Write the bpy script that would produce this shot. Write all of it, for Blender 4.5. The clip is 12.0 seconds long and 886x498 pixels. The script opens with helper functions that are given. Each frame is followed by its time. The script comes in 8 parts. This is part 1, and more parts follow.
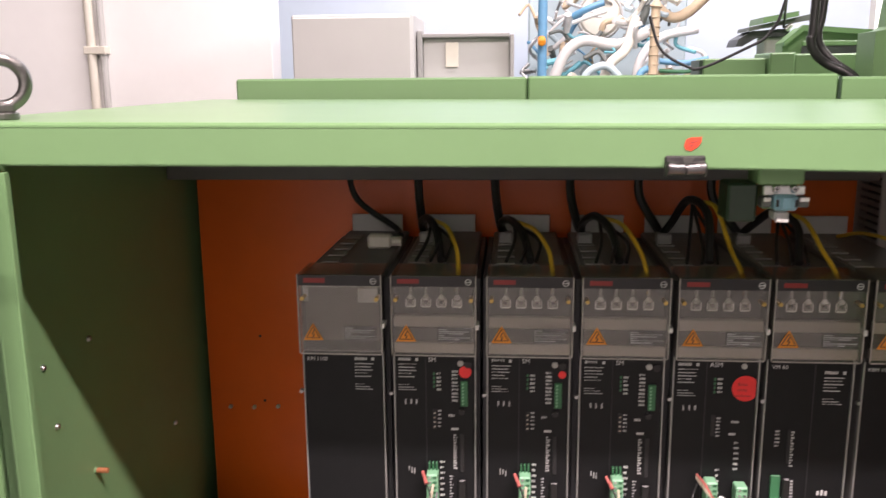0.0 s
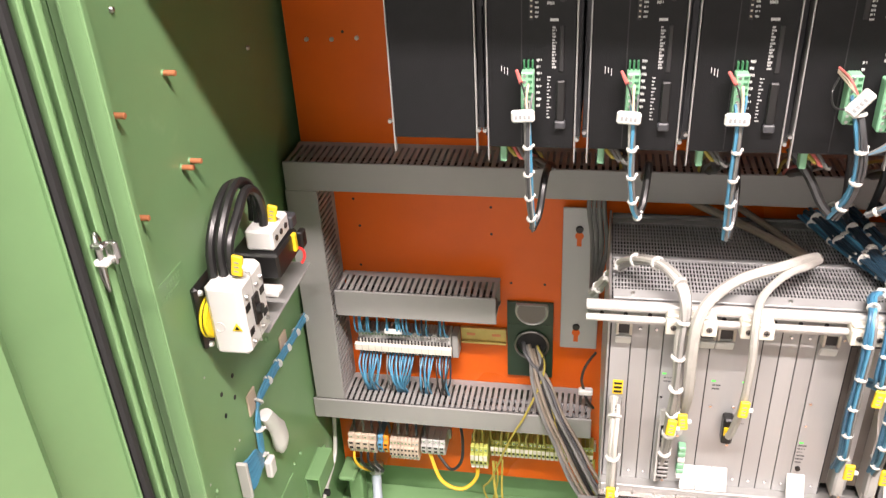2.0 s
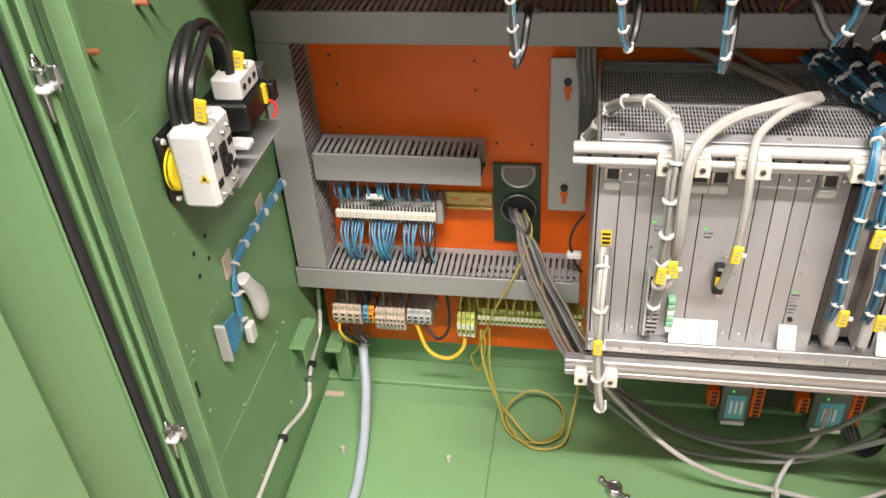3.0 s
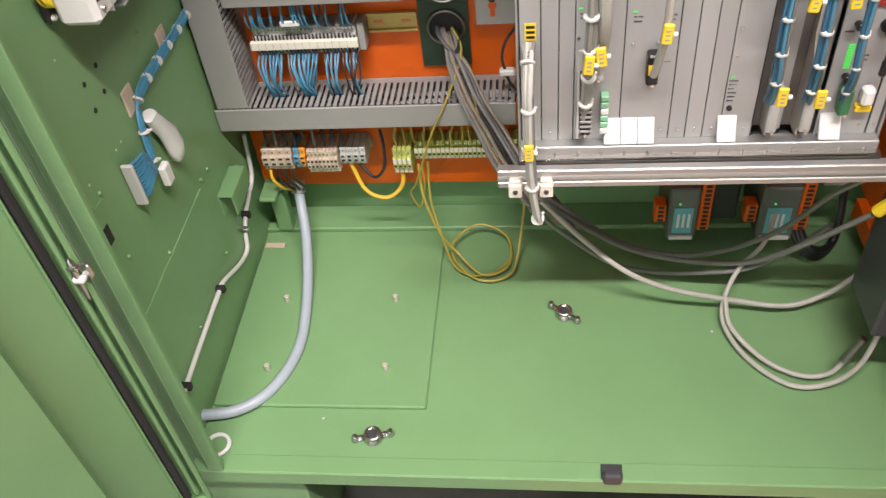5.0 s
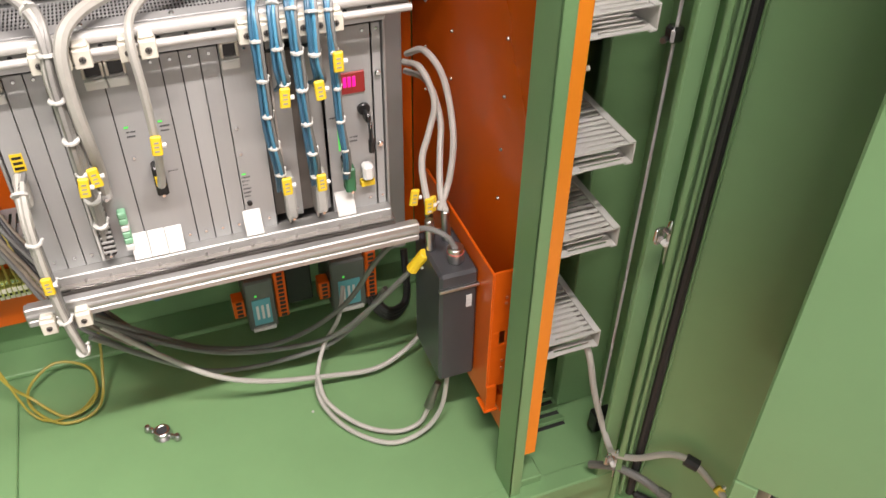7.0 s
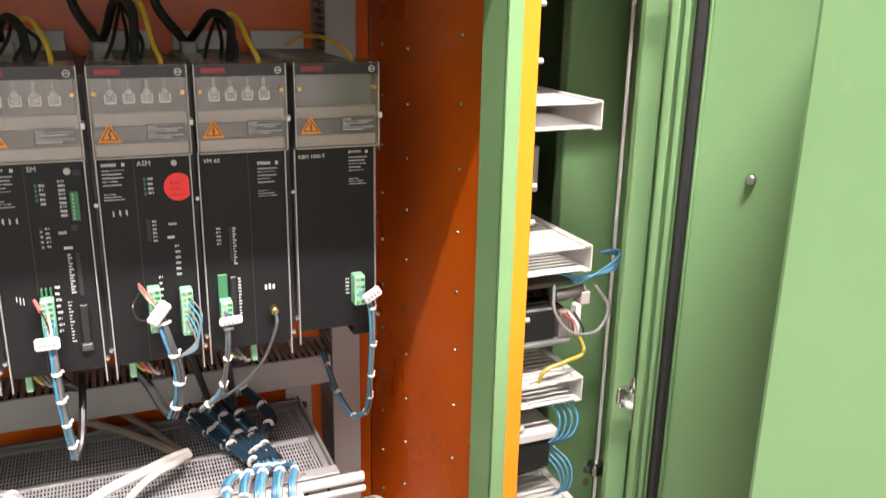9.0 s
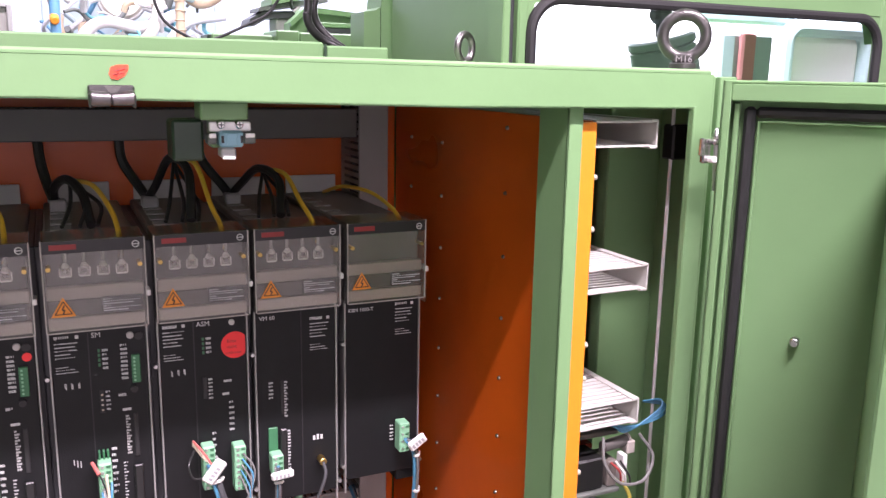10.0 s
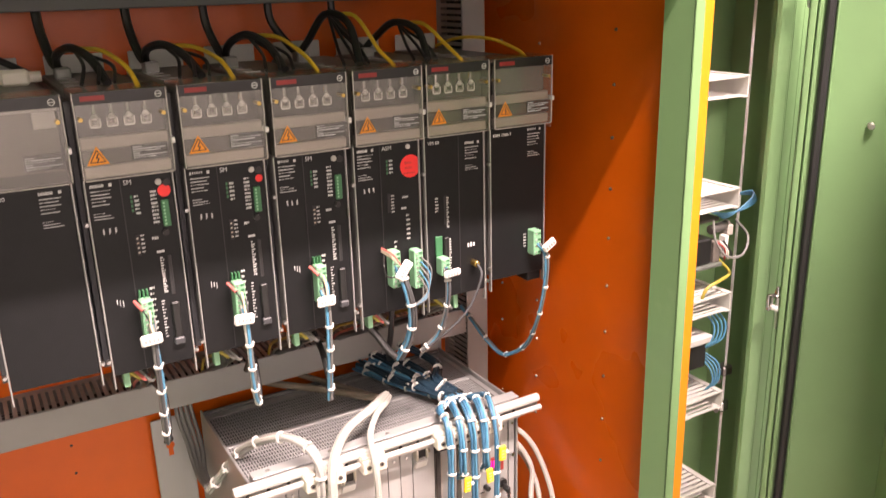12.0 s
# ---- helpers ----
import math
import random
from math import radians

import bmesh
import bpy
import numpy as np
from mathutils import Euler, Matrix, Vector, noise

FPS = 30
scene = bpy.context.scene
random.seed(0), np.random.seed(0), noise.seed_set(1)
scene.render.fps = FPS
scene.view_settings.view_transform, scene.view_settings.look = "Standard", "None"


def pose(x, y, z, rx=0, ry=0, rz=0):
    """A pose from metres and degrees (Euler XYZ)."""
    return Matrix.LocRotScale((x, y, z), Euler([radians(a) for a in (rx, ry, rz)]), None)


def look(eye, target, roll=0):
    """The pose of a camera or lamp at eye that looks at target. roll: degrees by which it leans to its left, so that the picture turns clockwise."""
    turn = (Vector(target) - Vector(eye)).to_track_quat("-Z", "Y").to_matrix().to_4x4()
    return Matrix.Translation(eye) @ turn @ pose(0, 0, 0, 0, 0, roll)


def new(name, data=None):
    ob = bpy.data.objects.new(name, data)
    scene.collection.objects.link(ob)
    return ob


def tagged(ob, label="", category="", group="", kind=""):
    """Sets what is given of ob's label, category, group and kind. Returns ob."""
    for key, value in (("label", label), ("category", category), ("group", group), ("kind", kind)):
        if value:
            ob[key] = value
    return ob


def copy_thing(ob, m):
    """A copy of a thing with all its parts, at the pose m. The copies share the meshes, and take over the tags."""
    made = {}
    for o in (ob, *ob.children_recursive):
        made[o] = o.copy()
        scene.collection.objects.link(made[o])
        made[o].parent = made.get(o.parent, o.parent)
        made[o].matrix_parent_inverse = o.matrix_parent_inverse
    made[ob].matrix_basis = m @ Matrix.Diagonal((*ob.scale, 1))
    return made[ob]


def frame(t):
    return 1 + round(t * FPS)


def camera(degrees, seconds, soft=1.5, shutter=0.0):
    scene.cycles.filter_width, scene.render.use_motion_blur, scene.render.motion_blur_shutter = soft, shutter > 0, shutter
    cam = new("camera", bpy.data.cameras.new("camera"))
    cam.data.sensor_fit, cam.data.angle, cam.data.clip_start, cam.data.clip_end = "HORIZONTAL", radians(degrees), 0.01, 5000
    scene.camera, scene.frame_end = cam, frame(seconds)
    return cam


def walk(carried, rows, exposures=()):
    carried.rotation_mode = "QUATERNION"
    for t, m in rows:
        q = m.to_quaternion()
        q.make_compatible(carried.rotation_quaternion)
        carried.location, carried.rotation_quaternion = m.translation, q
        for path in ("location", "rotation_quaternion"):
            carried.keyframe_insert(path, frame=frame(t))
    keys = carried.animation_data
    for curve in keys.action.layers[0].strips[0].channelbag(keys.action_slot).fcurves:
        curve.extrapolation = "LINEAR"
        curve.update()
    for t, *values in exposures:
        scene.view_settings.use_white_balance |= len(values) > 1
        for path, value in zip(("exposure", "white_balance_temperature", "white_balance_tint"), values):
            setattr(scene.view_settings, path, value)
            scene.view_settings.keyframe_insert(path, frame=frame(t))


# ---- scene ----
cam = camera(55.7, 12.0, soft=1.3, shutter=0.2)
PATH = [
    (0, (0.012, -0.001, 1.661), (-0.148, 1.951, 1.256), -0.5),
    (0.5, (-0.034, 0.012, 1.623), (-0.319, 1.912, 1.066), -1.0),
    (0.6, (-0.034, 0.022, 1.618), (-0.342, 1.9, 1.004), -1.2),
    (1, (-0.034, 0.031, 1.582), (-0.369, 1.85, 0.821), -1.8),
    (1.5, (-0.02, 0.044, 1.529), (-0.355, 1.794, 0.62), -2.3),
    (2, (-0.003, 0.052, 1.49), (-0.35, 1.757, 0.504), -3.1),
    (2.5, (0.003, 0.055, 1.446), (-0.337, 1.706, 0.37), -3.5),
    (3, (0.006, 0.063, 1.411), (-0.314, 1.646, 0.23), -3.9),
    (3.5, (0.012, 0.052, 1.379), (-0.304, 1.568, 0.112), -4.7),
    (3.7, (0.012, 0.048, 1.367), (-0.306, 1.534, 0.067), -4.7),
    (5.3, (0.063, 0.07, 1.306), (-0.118, 1.48, -0.101), -8.2),
    (5.5, (0.075, 0.071, 1.304), (0.004, 1.488, -0.106), -6.6),
    (6, (0.123, 0.073, 1.304), (0.324, 1.468, -0.114), -3.4),
    (6.5, (0.167, 0.062, 1.307), (0.575, 1.447, -0.077), -1.3),
    (6.7, (0.174, 0.058, 1.31), (0.661, 1.45, -0.042), -0.8),
    (8.5, (0.196, 0.018, 1.465), (0.935, 1.721, 0.723), 1.2),
    (9, (0.191, -0.006, 1.528), (0.925, 1.759, 0.941), 1.1),
    (9.5, (0.155, 0.004, 1.57), (0.956, 1.779, 1.113), 1.7),
    (10, (0.103, 0.019, 1.611), (0.933, 1.793, 1.206), 1.1),
    (10.5, (0.018, 0.026, 1.619), (0.915, 1.766, 1.212), -0.5),
    (11, (-0.006, 0.021, 1.618), (0.909, 1.742, 1.171), -0.8),
    (11.5, (-0.11, -0.015, 1.593), (0.789, 1.7, 1.095), -1.4),
    (12, (-0.214, -0.042, 1.551), (0.737, 1.609, 0.943), -1.5),
]
walk(cam, [(t, look(eye, target, roll)) for t, eye, target, roll in PATH], exposures=[(0, -0.66, 6750, 31), (0.5, -0.33, 7400, 33), (1.0, 0.18, 6950, 25), (1.5, 0.20, 6750, 25), (2.5, 0.00, 6600, 19), (3, -0.25, 6550, 18), (3.5, -0.43, 6500, 17), (5.5, -0.46, 6500, 19), (6.5, -0.40, 6600, 19), (8.5, 0.04, 6600, 20), (9, 0.30, 6600, 23), (9.5, 0.44, 6250, 36), (10, -0.06, 6150, 41), (10.5, -0.46, 6200, 38), (11.5, -0.22, 7150, 38), (12, 0.45, 7350, 34)])


# ---- light ----
def area_lamp(name, eye, target, size, size_y, power, colour):
    data = bpy.data.lights.new(name, "AREA")
    data.shape, data.size, data.size_y, data.energy, data.color = "RECTANGLE", size, size_y, power, colour
    lamp = new(name, data)
    lamp.matrix_world = look(eye, target)
    return lamp


hall = bpy.data.worlds.new("hall_air")
hall.use_nodes = True
hall.node_tree.nodes["Background"].inputs[0].default_value = (0.86, 0.93, 1.0, 1)
hall.node_tree.nodes["Background"].inputs[1].default_value = 0.05
scene.world = hall
area_lamp("tube_lamp_front", (0.78, -0.86, 4.00), (0.78, -0.86, 0.0), 3.0, 0.10, 480, (1.0, 0.95, 0.88))
area_lamp("tube_lamp_front", (-0.70, -1.60, 4.00), (-0.5, -1.2, 0.0), 1.6, 0.10, 30, (1.0, 0.95, 0.88))
# two unseen lamps added as weak ambient fill from the front
area_lamp("fill_lamp_far", (-1.6, -5.4, 4.30), (-0.2, 0.2, 0.6), 2.6, 0.25, 15, (1.0, 0.95, 0.88))
area_lamp("fill_lamp_far", (0.4, -7.2, 4.30), (0.1, 0.6, 1.3), 6.0, 0.25, 12, (1.0, 0.95, 0.88))
# added lamp, out of view: washes the south wall for fill and reflections
area_lamp("south_wall_wash", (-1.8, -6.3, 4.70), (-1.8, -8.0, 1.6), 5.5, 0.30, 520, (1.0, 0.96, 0.90))
area_lamp("tube_lamp_back", (0.3, 2.3, 4.40), (0.2, 4.6, 1.6), 3.0, 0.5, 240, (1.0, 0.99, 0.95))
# unseen lamp added to brighten the far north wall
area_lamp("north_wall_wash", (1.4, 3.7, 4.80), (1.2, 6.0, 1.8), 5.0, 0.3, 260, (0.97, 0.99, 1.0))
# unseen side lamps, added as soft fill
area_lamp("fill_lamp_side", (-2.4, -0.6, 4.40), (-2.4, -0.6, 0.0), 0.4, 2.4, 12, (1.0, 0.97, 0.90))
area_lamp("fill_lamp_right", (3.0, 0.4, 4.40), (3.0, 0.4, 0.0), 0.4, 2.4, 12, (1.0, 0.97, 0.90))


# ---- materials ----
def mat(name, colour, rough=0.5, metal=0.0, vary=0.12, grain=40.0, blotch=3.0, bump=0.05, bump_scale=400.0, wear=None, wear_amount=0.0, coat=0.0, stretch=(1, 1, 1), each=0.0, spec=0.5):
    m = bpy.data.materials.new(name)
    m.use_nodes = True
    nt = m.node_tree
    b = nt.nodes["Principled BSDF"]
    L = nt.links.new

    def node(kind, **values):
        n = nt.nodes.new(kind)
        for k, v in values.items():
            n.inputs[k].default_value = v
        return n

    co = nt.nodes.new("ShaderNodeTexCoord")
    mp = node("ShaderNodeMapping", Scale=stretch)
    L(co.outputs["Object"], mp.inputs["Vector"])
    fine = node("ShaderNodeTexNoise", Scale=grain, Detail=5.0, Roughness=0.6)
    large = node("ShaderNodeTexNoise", Scale=blotch, Detail=4.0, Roughness=0.55)
    tiny = node("ShaderNodeTexNoise", Scale=bump_scale, Detail=2.0)
    for n in (fine, large, tiny):
        L(mp.outputs["Vector"], n.inputs["Vector"])
    mix = node("ShaderNodeMath")
    mix.operation = "ADD"
    L(fine.outputs["Fac"], mix.inputs[0])
    L(large.outputs["Fac"], mix.inputs[1])
    ramp = node("ShaderNodeMapRange")
    ramp.inputs["From Min"].default_value, ramp.inputs["From Max"].default_value = 0.6, 1.4
    ramp.inputs["To Min"].default_value, ramp.inputs["To Max"].default_value = 1 - vary, 1 + vary
    L(mix.outputs[0], ramp.inputs["Value"])
    last = ramp.outputs["Result"]
    if each:
        info = nt.nodes.new("ShaderNodeObjectInfo")
        er = node("ShaderNodeMapRange")
        er.inputs["To Min"].default_value, er.inputs["To Max"].default_value = 1 - each, 1 + each
        L(info.outputs["Random"], er.inputs["Value"])
        mul = node("ShaderNodeMath")
        mul.operation = "MULTIPLY"
        L(last, mul.inputs[0])
        L(er.outputs["Result"], mul.inputs[1])
        last = mul.outputs[0]
    tint = node("ShaderNodeVectorMath")
    tint.operation = "SCALE"
    tint.inputs[0].default_value = colour
    L(last, tint.inputs["Scale"])
    out = tint.outputs["Vector"]
    if wear:
        spots = node("ShaderNodeTexNoise", Scale=grain * 0.6, Detail=6.0, Roughness=0.7)
        L(mp.outputs["Vector"], spots.inputs["Vector"])
        cut = node("ShaderNodeMapRange")
        cut.inputs["From Min"].default_value, cut.inputs["From Max"].default_value = 0.64, 0.74
        cut.inputs["To Max"].default_value = wear_amount
        L(spots.outputs["Fac"], cut.inputs["Value"])
        mc = nt.nodes.new("ShaderNodeMix")
        mc.data_type = "RGBA"
        mc.inputs[7].default_value = (*wear, 1)
        L(cut.outputs["Result"], mc.inputs[0])
        L(out, mc.inputs[6])
        out = mc.outputs[2]
    L(out, b.inputs["Base Color"])
    rr = node("ShaderNodeMapRange")
    rr.inputs["To Min"].default_value, rr.inputs["To Max"].default_value = max(0.03, rough - 0.10), min(1, rough + 0.10)
    L(large.outputs["Fac"], rr.inputs["Value"])
    L(rr.outputs["Result"], b.inputs["Roughness"])
    b.inputs["Metallic"].default_value = metal
    b.inputs["Specular IOR Level"].default_value = spec
    b.inputs["Coat Weight"].default_value = coat
    if bump:
        bp = node("ShaderNodeBump", Strength=bump, Distance=0.002)
        L(tiny.outputs["Fac"], bp.inputs["Height"])
        L(bp.outputs["Normal"], b.inputs["Normal"])
    return m


GREEN = mat("green_enamel", (0.166, 0.308, 0.140), 0.34, spec=0.40, vary=0.08, grain=9, blotch=1.6, bump=0.03, bump_scale=260, wear=(0.30, 0.42, 0.24), wear_amount=0.25)
GREEN_DARK = mat("dark_green_enamel", (0.014, 0.036, 0.018), 0.42, vary=0.10, grain=12, blotch=2, bump=0.08)
MACHINE_GREEN = mat("machine_green_enamel", (0.138, 0.258, 0.114), 0.38, vary=0.06, grain=6, blotch=1.2, bump=0.06)
ORANGE = mat("orange_enamel", (0.64, 0.107, 0.005), 0.30, vary=0.09, grain=14, blotch=2.2, bump=0.03, bump_scale=300, wear=(0.52, 0.15, 0.03), wear_amount=0.35, spec=0.40)
ORANGE_EDGE = mat("bright_orange_enamel", (0.80, 0.25, 0.016), 0.40, vary=0.06, grain=20)
DUCT = mat("grey_duct_plastic", (0.262, 0.260, 0.250), 0.48, vary=0.06, grain=25, blotch=4, bump=0.05)
DUCT_LIGHT = mat("pale_duct_plastic", (0.46, 0.46, 0.43), 0.45, vary=0.07, grain=25, blotch=4)
HOUSING = mat("grey_sheet_steel", (0.165, 0.163, 0.157), 0.42, vary=0.10, grain=25, blotch=6)
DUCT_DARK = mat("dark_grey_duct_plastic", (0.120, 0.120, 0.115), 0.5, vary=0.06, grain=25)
BLACK = mat("black_powder_coat", (0.0088, 0.0092, 0.0100), 0.46, vary=0.18, grain=60, blotch=6, bump=0.22, bump_scale=900, spec=0.23)
BLACK_PLASTIC = mat("black_plastic", (0.012, 0.012, 0.012), 0.35, vary=0.15, grain=50)
RUBBER = mat("black_rubber", (0.016, 0.016, 0.017), 0.62, vary=0.2, grain=50, bump=0.15)
CABLE_BLACK = mat("black_cable_sheath", (0.018, 0.018, 0.018), 0.38, vary=0.2, grain=60)
CABLE_GREY = mat("grey_cable_sheath", (0.155, 0.155, 0.148), 0.45, vary=0.12, grain=60)
CABLE_PALE = mat("pale_grey_cable_sheath", (0.40, 0.39, 0.355), 0.5, vary=0.12, grain=50, blotch=8)
CABLE_MID = mat("mid_grey_cable_sheath", (0.25, 0.245, 0.23), 0.42, vary=0.12, grain=50, blotch=8)
CABLE_WHITE = mat("white_cable_sheath", (0.60, 0.59, 0.56), 0.5, vary=0.08, grain=50)
HOSE = mat("blue_grey_conduit", (0.34, 0.39, 0.44), 0.4, vary=0.08, grain=40)
BLUE = mat("blue_wire", (0.056, 0.225, 0.355), 0.40, vary=0.2, grain=80, each=0.15)
BLUE_MID = mat("mid_blue_wire", (0.030, 0.120, 0.205), 0.40, vary=0.2, grain=80, each=0.15)
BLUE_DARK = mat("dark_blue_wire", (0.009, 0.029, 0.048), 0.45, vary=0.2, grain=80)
YELLOW = mat("yellow_wire", (0.66, 0.41, 0.030), 0.42, vary=0.12, grain=80)
YELLOW_DULL = mat("olive_yellow_wire", (0.34, 0.28, 0.045), 0.45, vary=0.15, grain=80)
YELLOW_TAG = mat("yellow_tag_plastic", (0.78, 0.55, 0.02), 0.5, vary=0.08, grain=60)
PINK = mat("red_wire", (0.50, 0.125, 0.110), 0.5)
CABLE_DARK = mat("dark_grey_cable_sheath", (0.062, 0.064, 0.068), 0.42, vary=0.15, grain=60)
WIRE_BEIGE = mat("beige_wire", (0.52, 0.45, 0.34), 0.5, vary=0.1, grain=60)
RED = mat("red_paper", (0.80, 0.035, 0.030), 0.6, vary=0.06, grain=60)
CATCH_STEEL = mat("grey_rolled_zinc", (0.15, 0.145, 0.145), 0.30, metal=0.9, vary=0.30, grain=90, bump=0.2, bump_scale=200)
CAST_DARK = mat("dark_forged_steel", (0.115, 0.112, 0.108), 0.34, metal=0.75, vary=0.25, grain=70, bump=0.25, bump_scale=300)
YELLOW_RING = mat("lemon_yellow_plastic", (0.82, 0.64, 0.015), 0.40, vary=0.05)
RED_ORANGE = mat("orange_red_foil", (0.82, 0.075, 0.030), 0.5, vary=0.06, grain=60)
RED_DULL = mat("dull_red_print", (0.26, 0.020, 0.015), 0.5)
ORANGE_SIGN = mat("orange_sign_foil", (0.74, 0.26, 0.015), 0.45, vary=0.05)
WHITE = mat("white_plastic", (0.66, 0.66, 0.64), 0.45, vary=0.05, grain=30)
CREAM = mat("cream_plastic", (0.66, 0.63, 0.54), 0.45, vary=0.06, grain=30)
PRINT = mat("white_print", (0.56, 0.57, 0.56), 0.6, vary=0.25, grain=900, blotch=200, bump=0)
PRINT_GREY = mat("grey_print", (0.28, 0.29, 0.29), 0.6, vary=0.25, grain=900, blotch=200, bump=0)
BEIGE = mat("beige_terminal_plastic", (0.52, 0.42, 0.33), 0.5, vary=0.08, each=0.12)
GREY_PLASTIC = mat("grey_terminal_plastic", (0.40, 0.40, 0.38), 0.5, vary=0.08, each=0.10)
PALE_ZINC = mat("pale_zinc", (0.58, 0.54, 0.46), 0.35, metal=0.3, vary=0.1, grain=80)
WING = mat("zinc_casting", (0.50, 0.49, 0.48), 0.22, metal=0.95, vary=0.25, grain=90, bump=0.2, bump_scale=200)
LUG = mat("tinned_terminal", (0.90, 0.90, 0.88), 0.24, metal=0.15, vary=0.12, grain=80)
LUG_PLATE = mat("dull_tinned_tab", (0.48, 0.475, 0.46), 0.22, metal=0.4, vary=0.25, grain=160)
TRAY = mat("dull_aluminium_tray", (0.46, 0.43, 0.40), 0.17, metal=0.9, vary=0.22, grain=14, blotch=9)
TIE = mat("nylon_tie", (0.56, 0.56, 0.53), 0.5, vary=0.08, grain=40)
DARK_CASE = mat("grey_green_case", (0.105, 0.118, 0.105), 0.45, vary=0.08)
# pale colour painted for the glint along clear cover edges
EDGE_GLINT = mat("painted_edge_glint", (0.42, 0.40, 0.37), 0.25, vary=0.25, grain=120)
BRIGHT_ZINC = mat("bright_zinc_plating", (0.74, 0.74, 0.73), 0.28, metal=0.15, vary=0.12, grain=80)
CABLE_BROWN = mat("brown_grey_cable_sheath", (0.215, 0.180, 0.140), 0.45, vary=0.14, grain=60)
TAUPE_DARK = mat("dark_taupe_plastic", (0.075, 0.070, 0.065), 0.5, vary=0.25, grain=60, blotch=25)
TAUPE_LIGHT = mat("pale_taupe_plastic", (0.42, 0.38, 0.345), 0.5, vary=0.10, grain=20)
TAUPE = mat("taupe_terminal_cover", (0.135, 0.119, 0.104), 0.5, vary=0.10, grain=20)
GREEN_PLUG = mat("green_plug_plastic", (0.205, 0.450, 0.275), 0.42, vary=0.06)
GREEN_SOCKET = mat("dark_green_socket", (0.030, 0.150, 0.065), 0.45, vary=0.1)
YG = mat("yellow_green_terminal_plastic", (0.44, 0.47, 0.11), 0.5, vary=0.1, each=0.15)
TEAL = mat("teal_label", (0.11, 0.37, 0.43), 0.5, vary=0.05)
STEEL = mat("zinc_steel", (0.58, 0.58, 0.57), 0.30, metal=1.0, vary=0.15, grain=60)
CHROME = mat("bright_steel", (0.78, 0.78, 0.77), 0.16, metal=1.0, vary=0.08, grain=60)
DULL_STEEL = mat("worn_cast_steel", (0.24, 0.235, 0.225), 0.36, metal=1.0, vary=0.25, grain=70, bump=0.25, bump_scale=300)
ALU = mat("anodised_aluminium", (0.40, 0.40, 0.39), 0.42, metal=0.6, vary=0.06, grain=30, blotch=4, stretch=(1, 1, 0.1), each=0.05)
ALU_PANEL = mat("brushed_aluminium_panel", (0.366, 0.372, 0.368), 0.40, metal=0.25, vary=0.05, grain=60, blotch=5, stretch=(1, 1, 0.08), each=0.05)
RAIL_MATT = mat("pale_anodised_tube", (0.56, 0.55, 0.53), 0.42, metal=0.25, vary=0.06, grain=60, stretch=(0.05, 1, 1))
ALU_RAIL = mat("bright_aluminium_rail", (0.42, 0.42, 0.41), 0.36, metal=0.7, vary=0.06, grain=60, stretch=(0.05, 1, 1))
BRASS = mat("brass", (0.55, 0.38, 0.12), 0.35, metal=1.0, vary=0.15)
CHROMATE = mat("yellow_chromated_steel", (0.52, 0.40, 0.14), 0.38, metal=0.6, vary=0.18, grain=40)
COPPER = mat("copper_stud", (0.62, 0.23, 0.11), 0.45, metal=0.4, vary=0.2)
CONCRETE = mat("concrete_floor", (0.23, 0.226, 0.215), 0.75, vary=0.16, grain=30, blotch=3, bump=0.3, bump_scale=120)
WOOD = mat("pallet_wood", (0.47, 0.275, 0.175), 0.7, vary=0.42, grain=55, blotch=9, bump=0.5, bump_scale=120, stretch=(0.07, 1, 1), each=0.12, wear=(0.20, 0.11, 0.06), wear_amount=0.7)
WALL_WHITE = mat("white_wall_paint", (0.80, 0.80, 0.78), 0.7, vary=0.03, grain=8, blotch=1)
HALL_GREY = mat("grey_hall_paint", (0.17, 0.168, 0.162), 0.8, vary=0.04, grain=8, blotch=1)
WALL_BLUE = mat("pale_blue_wall_paint", (0.62, 0.72, 0.80), 0.7, vary=0.03, grain=8, blotch=1)
GREY_CABINET = mat("light_grey_enamel", (0.46, 0.46, 0.44), 0.5, vary=0.04, grain=8)
GREY_FRAME = mat("mid_grey_enamel", (0.28, 0.28, 0.27), 0.5, vary=0.06, grain=8)
PIPE_BLUE = mat("blue_pipe_enamel", (0.10, 0.27, 0.42), 0.45, vary=0.1)
LAMP_GREY = mat("grey_green_lamp_enamel", (0.20, 0.26, 0.25), 0.32, vary=0.06, grain=12)
INNER_BLUE = mat("pale_blue_grey_enamel", (0.40, 0.50, 0.52), 0.45, vary=0.06, grain=8)
STRIP_RED = mat("dull_red_plastic", (0.62, 0.24, 0.24), 0.5, vary=0.06)
TAN_PALE = mat("pale_tan_lagging", (0.46, 0.36, 0.24), 0.7, vary=0.2, grain=20)
GEAR = mat("graphite_enamel", (0.045, 0.047, 0.052), 0.40, vary=0.10, grain=30)


